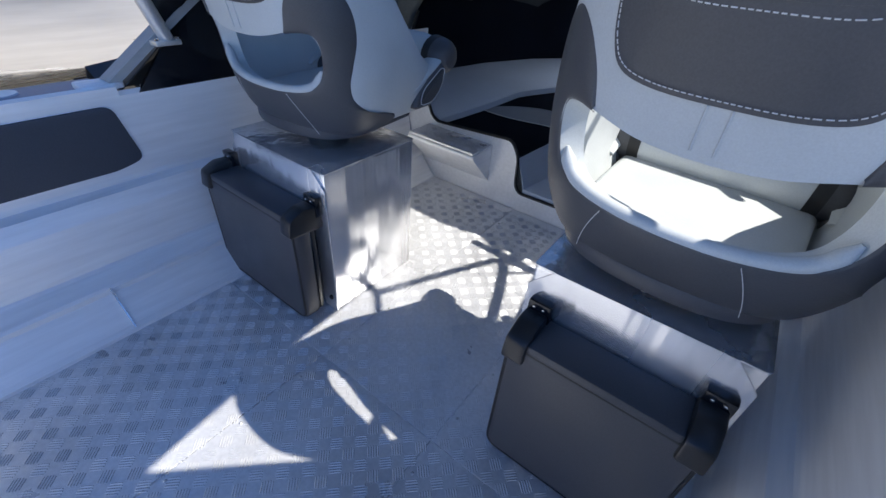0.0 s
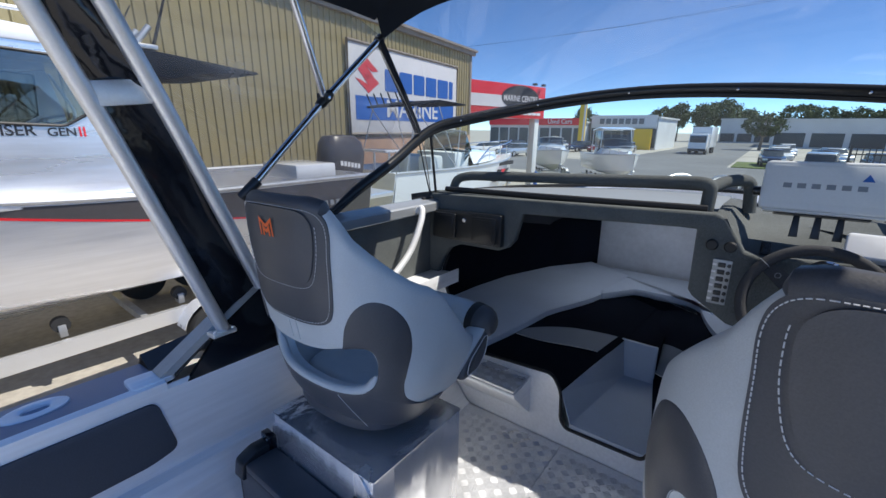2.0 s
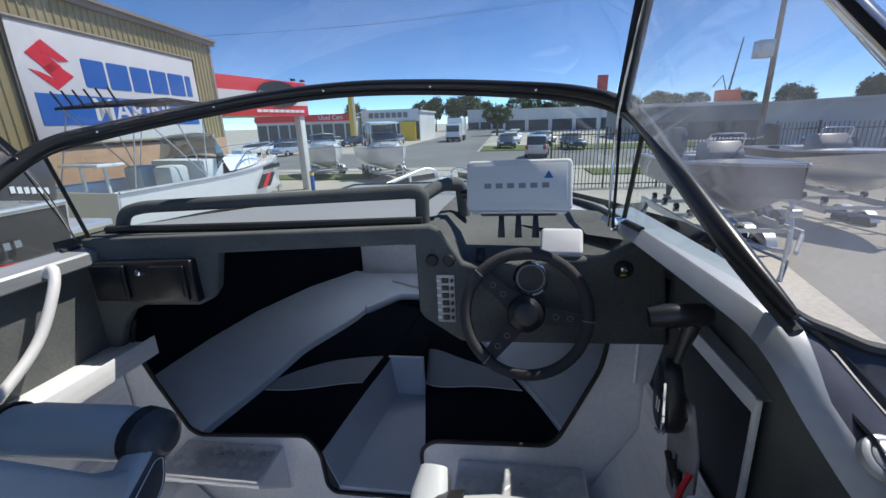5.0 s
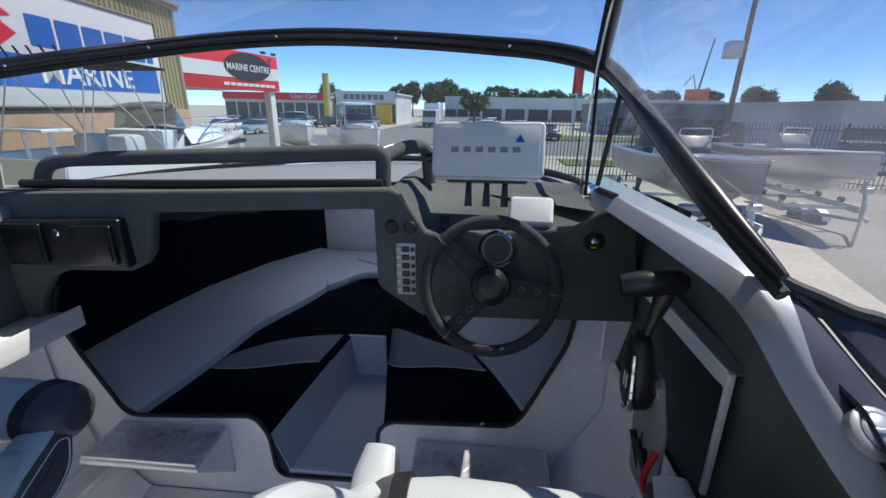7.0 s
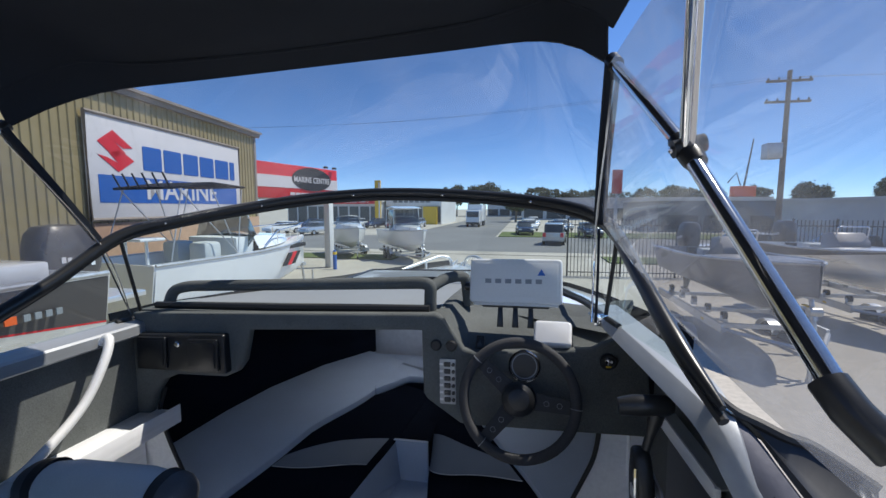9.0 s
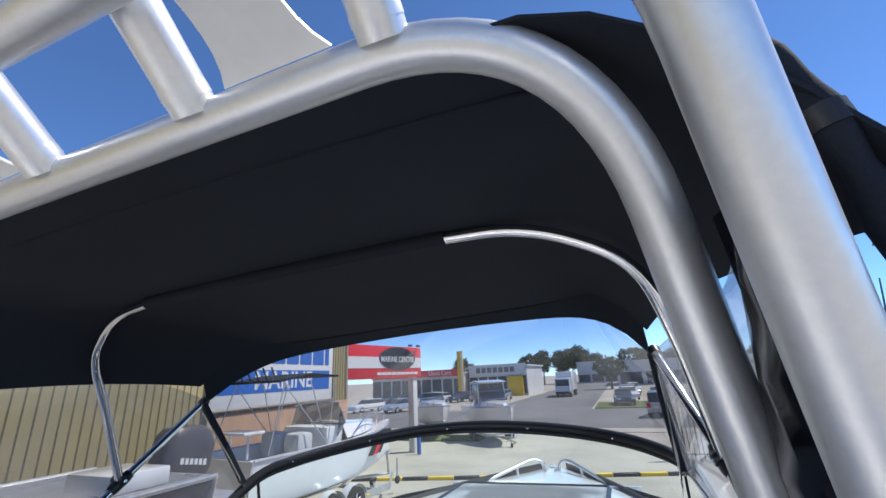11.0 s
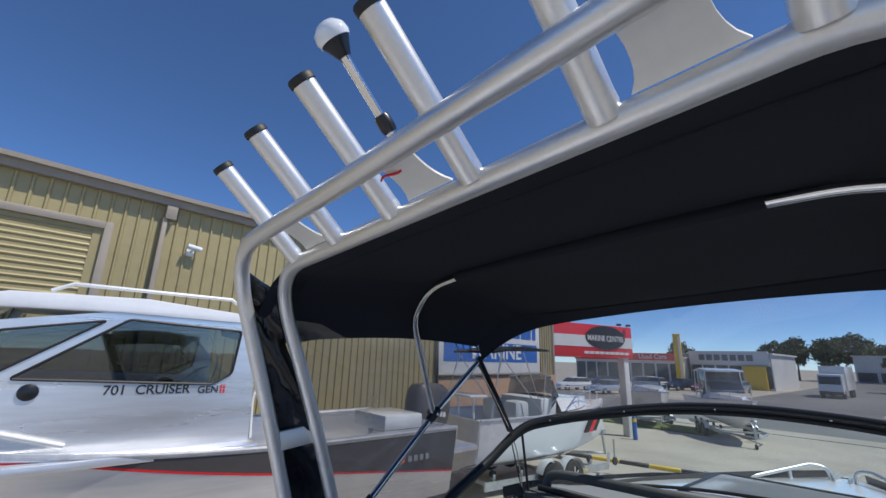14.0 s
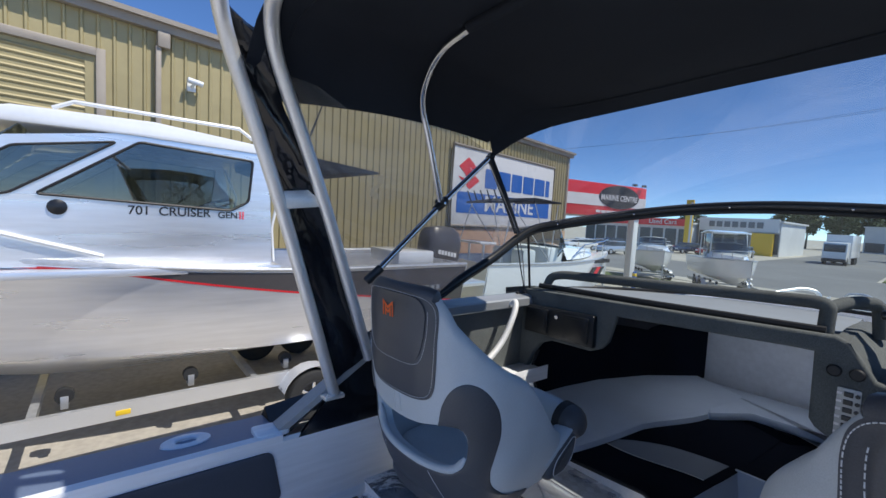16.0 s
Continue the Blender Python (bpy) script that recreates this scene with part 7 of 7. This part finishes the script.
runabout((-7.0, 7.0, -0.35), -8, "white runabout with red decals and dark bimini on a trailer")
runabout((-8.3, 27.6, -0.75), 216, "white hard-top fishing boat on a trailer", canopy=False, deco=False, L=5.6)
runabout((-12.6, 28.6, -0.75), 218, "white open trailer boat beside the canopy post", canopy=False, deco=False, L=5.0, hard_top=False)
for at, hull, words, band in (((5.15, 12.8, -0.25), PLATE_GREY, "grey painted plate aluminium boat on a trailer", None), ((8.7, 15.0, -0.25), HULL_ALU, "bare aluminium boat with a dark stripe on a trailer", GUN_GREY)):
    boat = boat_on_trailer(at, 180, 4.9, 2.0, 0.72, -0.2, hull, words, band, rise=0.3)
    part("console", prism(round_poly([(1.7, 0.2), (2.4, 0.2), (2.45, 0.9), (2.2, 1.15), (1.8, 1.1)], 0.05), -0.35, 0.35, "x", 0.03), PLATE_GREY, boat, "mid grey console")
    part("grab_rail", tube(fillet([(-0.34, 2.3, 1.0), (-0.34, 2.35, 1.3), (0.34, 2.35, 1.3), (0.34, 2.3, 1.0)], 0.06), 0.016, 8), CHROME, boat)
    part("seat", box((-0.3, 0.9, 0.2), (0.3, 1.3, 0.78), 0.05), GREY_VINYL, boat)


# ---- street: buildings, fence, vehicles, trees ----
def fence():
    f = thing("fence", "black steel picket fence along the yard edge", "fence")
    line = [Vector((2.6, 20.6, 0)), Vector((14.0, 21.5, 0)), Vector((34.0, 15.5, 0))]
    bar_bm = box((-0.013, -0.013, GF), (0.013, 0.013, 0.98))
    bar = None
    for a, b in zip(line, line[1:]):
        n = int((b - a).length / 0.16)
        for k in range(n):
            p = a.lerp(b, k / n)
            if bar is None:
                bar = part("picket", bar_bm, BLACK_PRINT, f, smooth=False)
            else:
                ob = new("picket", bar.data)
                ob.parent = f
                ob.location = p
                continue
            bar.location = p
        for z in (-1.5, 0.72):
            part("fence_rail", tube([a + Vector((0, 0, z)), b + Vector((0, 0, z))], 0.025, 6), BLACK_PRINT, f)
        for k in range(0, n, 15):
            p = a.lerp(b, k / n)
            part("post", box((p.x - 0.035, p.y - 0.035, GF), (p.x + 0.035, p.y + 0.035, 1.04)), BLACK_PRINT, f)


fence()


def car(at, turn, paint, label, tall=0.0, L=4.5):
    c = thing("car", label, "car", at, "parked cars", turn=(0, 0, turn))
    W = 0.88
    prof = [(-L / 2, 0.35), (-L / 2, 0.95 + tall * 0.3), (-L / 2 + 0.15, 1.0 + tall * 0.3), (L / 2 - 1.3, 0.98), (L / 2 - 0.15, 0.82), (L / 2, 0.62), (L / 2, 0.32)]
    part("body", prism(round_poly(prof, 0.12), -W, W, "x", 0.07), paint, c)
    top = [(-L / 2 + 0.1, 0.95), (-L / 2 + 0.42, 1.46 + tall), (L / 2 - 2.2, 1.48 + tall), (L / 2 - 1.25, 0.95)]
    part("glasshouse", prism(round_poly(top, 0.15), -W * 0.86, W * 0.86, "x", 0.06), FAR_DARK, c, "dark car windows")
    part("roof", prism(round_poly([(-L / 2 + 0.4, 1.42 + tall), (-L / 2 + 0.5, 1.50 + tall), (L / 2 - 2.2, 1.52 + tall), (L / 2 - 2.0, 1.42 + tall)], 0.03), -W * 0.84, W * 0.84, "x", 0.02), paint, c)
    for s in (-1, 1):
        for y in (-L / 2 + 0.85, L / 2 - 0.9):
            w = part("wheel", lathe([(0.2, -0.1), (0.32, -0.1), (0.33, 0), (0.32, 0.1), (0.2, 0.1)], 18, m=pose(s * (W - 0.06), y, 0.33, 0, 90, 0)), TYRE, c)
            part("rim", lathe([(0.2, -0.11), (0.2, 0.11), (0.05, 0.115), (0.001, 0.115)], 14, m=pose(s * (W - 0.06), y, 0.33, 0, s * 90, 0)), GALV, w)
        part("tail_light", box((s * 0.72 - 0.13, -L / 2 - 0.015, 0.72), (s * 0.72 + 0.13, -L / 2 + 0.05, 0.98 + tall * 0.3), 0.02), RED_PRINT, c)
        part("head_light", box((s * 0.66 - 0.18, L / 2 - 0.1, 0.6), (s * 0.66 + 0.18, L / 2 + 0.02, 0.74), 0.02), LENS, c)
    return c


SILVER_CAR = material("silver_car_paint", (0.5, 0.52, 0.54), 0.25, 0.5, 0.02, 10, coat=0.5)
WHITE_CAR = material("white_car_paint", (0.75, 0.75, 0.75), 0.25, 0.0, 0.02, 10, coat=0.5)
DARK_CAR = material("dark_blue_car_paint", (0.03, 0.04, 0.07), 0.25, 0.2, 0.02, 10, coat=0.5)
RED_CAR = material("red_car_paint", (0.35, 0.03, 0.03), 0.25, 0.1, 0.02, 10, coat=0.5)
car((3.3, 38.6, GF + 0.01), -8, SILVER_CAR, "silver van waiting at the street corner", 0.35, 4.7)
for k, (x, y, p, lab) in enumerate(((0.6, 50, DARK_CAR, "dark blue ute"), (1.2, 58, WHITE_CAR, "white sedan"), (1.5, 66, SILVER_CAR, "silver hatchback"), (2.2, 75, WHITE_CAR, "white wagon"), (4.5, 52, DARK_CAR, "dark hatchback"), (5.8, 60, SILVER_CAR, "silver sedan"), (7.5, 47, DARK_CAR, "black sedan"))):
    car((x, y, GF + 0.09), 185 + 4 * (k % 3), p, lab + " parked by the grass verge")
for k, (x, y, p, lab) in enumerate(((-26, 62, WHITE_CAR, "white"), (-22.5, 63, DARK_CAR, "dark blue"), (-19.5, 64, RED_CAR, "red"), (-16.5, 66, SILVER_CAR, "silver"), (-31, 58, DARK_CAR, "black"), (-29, 47, WHITE_CAR, "white"), (-24, 46, SILVER_CAR, "silver"))):
    car((x, y, GF), 150 + 10 * (k % 4), p, lab + " car on the dealer forecourt")
for k, (x, y, p) in enumerate(((13, 22.5, WHITE_CAR), (17.5, 21.5, DARK_CAR), (21, 20.5, SILVER_CAR), (25, 19.5, WHITE_CAR))):
    car((x, y + 6, GF + 0.02), 80, p, ("white", "dark", "silver", "white")[k] + " car parked behind the picket fence", 0.2)


def truck(at, turn):
    t = thing("truck", "white box truck coming down the side street", "truck", at, turn=(0, 0, turn))
    part("box_body", box((-1.2, -6.0, 0.9), (1.2, -0.2, 3.7), 0.04), WHITE_CAR, t)
    part("cab", prism(round_poly([(0.0, 0.5), (2.0, 0.5), (2.0, 1.5), (1.75, 2.75), (0.0, 2.8)], 0.12), -1.1, 1.1, "x", 0.06), WHITE_CAR, t)
    part("cab_window", box((-0.98, 1.80, 1.6), (0.98, 1.99, 2.5), 0.03), FAR_DARK, t)
    part("bumper", box((-1.1, 1.9, 0.4), (1.1, 2.06, 0.8), 0.03), BLACK_PRINT, t)
    for s in (-1, 1):
        for y in (1.1, -3.9, -5.0):
            part("wheel", lathe([(0.3, -0.15), (0.5, -0.15), (0.5, 0.15), (0.3, 0.15)], 18, m=pose(s * 0.95, y, 0.5, 0, 90, 0)), TYRE, t)


truck((-7.7, 70.0, GF + 0.01), 178)


def building(name, label, lo, hi, mat, at=(0, 0, 0), turn=0, windows=0, glass_h=(0.3, 2.6)):
    b = thing(name, label, "building", at, turn=(0, 0, turn))
    part("wall", box(lo, hi), mat, b, smooth=False)
    part("roof", box((lo[0] - 0.3, lo[1] - 0.3, hi[2]), (hi[0] + 0.3, hi[1] + 0.3, hi[2] + 0.25)), FAR_WALL, b, smooth=False)
    if windows:
        step = (hi[0] - lo[0]) / windows
        for k in range(windows):
            w = part("window", box((lo[0] + k * step + step * 0.08, lo[1] - 0.06, GF + glass_h[0]), (lo[0] + (k + 1) * step - step * 0.08, lo[1] - 0.01, GF + glass_h[1])), FAR_DARK, b, smooth=False)
    return b


YELLOW_WALL = material("yellow_portal_paint", (0.75, 0.48, 0.03), 0.5, 0, 0.03, 2)
SLATE = material("slate_fascia", (0.16, 0.18, 0.2), 0.5, 0, 0.04, 2)
show = building("showroom", "white car showroom with a yellow entrance portal", (-26.0, 78.0, GF), (-15.0, 95.0, 3.4), FAR_WALL, windows=6, glass_h=(0.3, 3.4))
part("fascia", box((-25.9, 77.6, 1.85), (-15.2, 77.95, 3.9)), WHITE_PRINT, show, "pale grey fascia")
for k in range(7):
    part("wordmark_bar", box((-24.4 + k * 1.08, 77.5, 2.45), (-23.62 + k * 1.08, 77.6, 3.35)), SLATE, show)
part("portal", box((-18.4, 77.2, GF), (-15.7, 77.95, 1.7)), YELLOW_WALL, show)
used = building("used_car_office", "red-fronted used car office", (-46.0, 76.0, GF), (-26.4, 88.0, 2.6), FAR_WALL, windows=9, glass_h=(0.3, 3.4))
part("fascia", box((-46.0, 75.6, 2.2), (-26.4, 75.95, 3.4)), RED_PRINT, used)
lettering("Used Cars", 1.1, pose(-31.0, 75.55, 2.8, 90), WHITE_PRINT, used, 0.01)
py = thing("pylon_sign", "tall yellow and grey pylon sign", "sign", (-26.2, 73.9, GF))
part("pylon", box((-0.55, -0.2, 0), (0.55, 0.2, 8.2), 0.05), YELLOW_WALL, py)
part("pylon_edge", box((0.2, -0.23, 0.5), (0.5, -0.2, 7.8)), WHITE_PRINT, py)
building("warehouse", "long pale warehouse behind the parked cars", (0.0, 112.0, GF), (58.0, 140.0, 3.8), FAR_WALL, windows=10, glass_h=(0.3, 3.0))
building("factory", "grey factory block down the side street", (-12.5, 150.0, GF), (4.0, 165.0, 4.8), FAR_WALL, windows=4)
building("workshop", "low dark workshop across the street", (18.0, 60.0, GF), (60.0, 80.0, 2.4), SLATE, windows=8, glass_h=(0.3, 2.2))
building("tin_workshop", "long low silver workshop beyond the fence", (26.0, 34.0, GF), (70.0, 48.0, 2.1), FAR_WALL, windows=8, glass_h=(0.3, 2.2))
rs = thing("red_pylon_sign", "red pylon sign by the street", "sign", (9.45, 44.0, GF))
part("panel", box((-0.45, -0.2, 4.6), (0.45, 0.2, 6.9), 0.03), RED_PRINT, rs)
part("post", box((-0.1, -0.1, 0), (0.1, 0.1, 4.6)), GALV, rs)


def power_pole(at):
    p = thing("power_pole", "timber power pole with crossarms and a transformer", "power pole", at)
    part("pole", tube([(0, 0, 0), (0, 0, 10.6)], [0.17, 0.11], 10), BARK, p)
    for z in (10.0, 8.9):
        a = part("crossarm", box((-1.1, -0.06, z), (1.1, 0.06, z + 0.12)), BARK, p)
        for x in (-1.0, -0.5, 0.5, 1.0):
            part("insulator", lathe([(0.04, 0), (0.06, 0.06), (0.03, 0.14), (0.001, 0.15)], 8, m=Matrix.Translation((x, 0, z + 0.12))), RUBBER, a)
    part("transformer", box((-0.95, -0.35, 5.9), (-0.2, 0.35, 6.75), 0.05), GALV, p)
    for x in (-1.0, 0.5):
        part("wire", tube(spline([(x, 0, 10.25), (x + 20, -2, 9.5), (x + 45, -5, 10.2)], 6), 0.006, 4), RUBBER, p)
        part("wire", tube(spline([(x, 0, 10.25), (x - 22, 3, 9.4), (x - 50, 7, 10.4)], 6), 0.006, 4), RUBBER, p)


power_pole((14.5, 26.8, GF))


def tree(at, height, spread, seed, mat=LEAF):
    rnd = random.Random(seed)
    t = thing("tree", "dark green gum tree with an open crown", "tree", at, "street trees")
    bm = bmesh.new()
    tube([(0, 0, 0), (0.1, 0.05, height * 0.3), (0.0, 0.1, height * 0.6)], [0.28, 0.2, 0.12], 8, bm)
    tips = []
    for k in range(9):
        a, r = k * 2.4, spread * rnd.uniform(0.35, 0.9)
        z0 = height * rnd.uniform(0.3, 0.55)
        tip = Vector((r * math.cos(a), r * math.sin(a), height * rnd.uniform(0.55, 0.95)))
        tube([(0, 0.05, z0), tip * 0.5 + Vector((0, 0, z0 * 0.4)), tip], [0.11, 0.07, 0.03], 6, bm)
        tips.append(tip)
    part("trunk", bm, BARK, t)
    V, F = [], []
    for n in range(110):
        # clumps fill a lumpy, domed crown, thicker towards its outside
        d = Vector((rnd.gauss(0, 1), rnd.gauss(0, 1), rnd.gauss(0, 1))).normalized() * rnd.uniform(0.45, 1.0) ** 0.6
        c = Vector((d.x * spread * 0.8, d.y * spread * 0.8, height * (0.66 + 0.30 * d.z)))
        size = rnd.uniform(0.05, 0.11) * height
        for i in range(30):
            p = c + Vector((rnd.gauss(0, size * 0.5), rnd.gauss(0, size * 0.5), rnd.gauss(0, size * 0.38)))
            leaf = rnd.uniform(0.024, 0.044) * height
            u = Vector((rnd.gauss(0, 1), rnd.gauss(0, 1), rnd.gauss(0, 1))).normalized() * leaf
            w = Vector((rnd.gauss(0, 1), rnd.gauss(0, 1), rnd.gauss(0, 1))).normalized() * leaf * 0.6
            b = len(V)
            V += [p - u, p + w, p + u, p - w]
            F.append((b, b + 1, b + 2, b + 3))
    me = bpy.data.meshes.new("crown")
    me.from_pydata(V, [], F)
    me.materials.append(mat)
    ob = new("crown", me)
    ob.parent = t


for k, (x, y, h, sp) in enumerate(((-42.2, 120, 6.6, 2.8), (-23.7, 150, 7.7, 2.9), (-17.2, 150, 7.2, 3.4), (-13.0, 160, 9.0, 4.4), (-7.7, 172, 6.6, 3.0), (-1.3, 94, 5.5, 3.0), (5.6, 170, 7.7, 5.0), (12.2, 172, 6.6, 5.0),
                                   (19.5, 168, 6.2, 5.2), (27, 172, 6.6, 5.0), (35, 168, 5.8, 5.4), (43, 160, 6.4, 4.6), (48.2, 150, 6.8, 3.4), (52.5, 150, 6.3, 3.6), (60, 150, 6.0, 4.5), (68, 140, 6.2, 4.0), (75.2, 130, 7.6, 2.6),
                                   (78.4, 130, 7.0, 2.6), (80.6, 110, 8.3, 2.6), (88, 118, 6.6, 4.0), (97, 110, 6.4, 4.2), (-30, 158, 6.8, 3.8))):
    tree((x, y, GF), h + (1.0 if y < 100 else 2.6 if y < 140 else 4.0), sp * 1.25, 10 + k)


def crane():
    c = thing("crane", "far yard crane with a lattice jib behind the roofs", "crane", (55.8, 121, GF + 2.4))
    part("cab", box((-2.6, -1.2, 3.6), (2.6, 1.2, 6.3), 0.2), ORANGE, c, "orange cab")
    part("base", box((-1.6, -1.0, -2.4), (1.6, 1.0, 3.6), 0.1), FAR_DARK, c)
    part("jib", tube([(0.2, 0, 6.0), (1.7, 0, 18.2)], [0.28, 0.16], 6), FAR_DARK, c)
    part("mast", tube([(-0.4, 0, 6.0), (-1.7, 0, 9.8), (-3.6, 0, 7.2)], 0.16, 6), FAR_DARK, c)


crane()

# small things on the concrete
bo = thing("bollard", "blue and yellow safety bollard by the post", "bollard", (-9.1, 20.4, GF))
part("post", lathe([(0.1, 0), (0.1, 0.9), (0.08, 1.0), (0.001, 1.02)], 16), BLUE_PRINT, bo)
part("cap", lathe([(0.105, 0.78), (0.105, 0.92), (0.1, 0.93)], 16), YELLOW, bo)
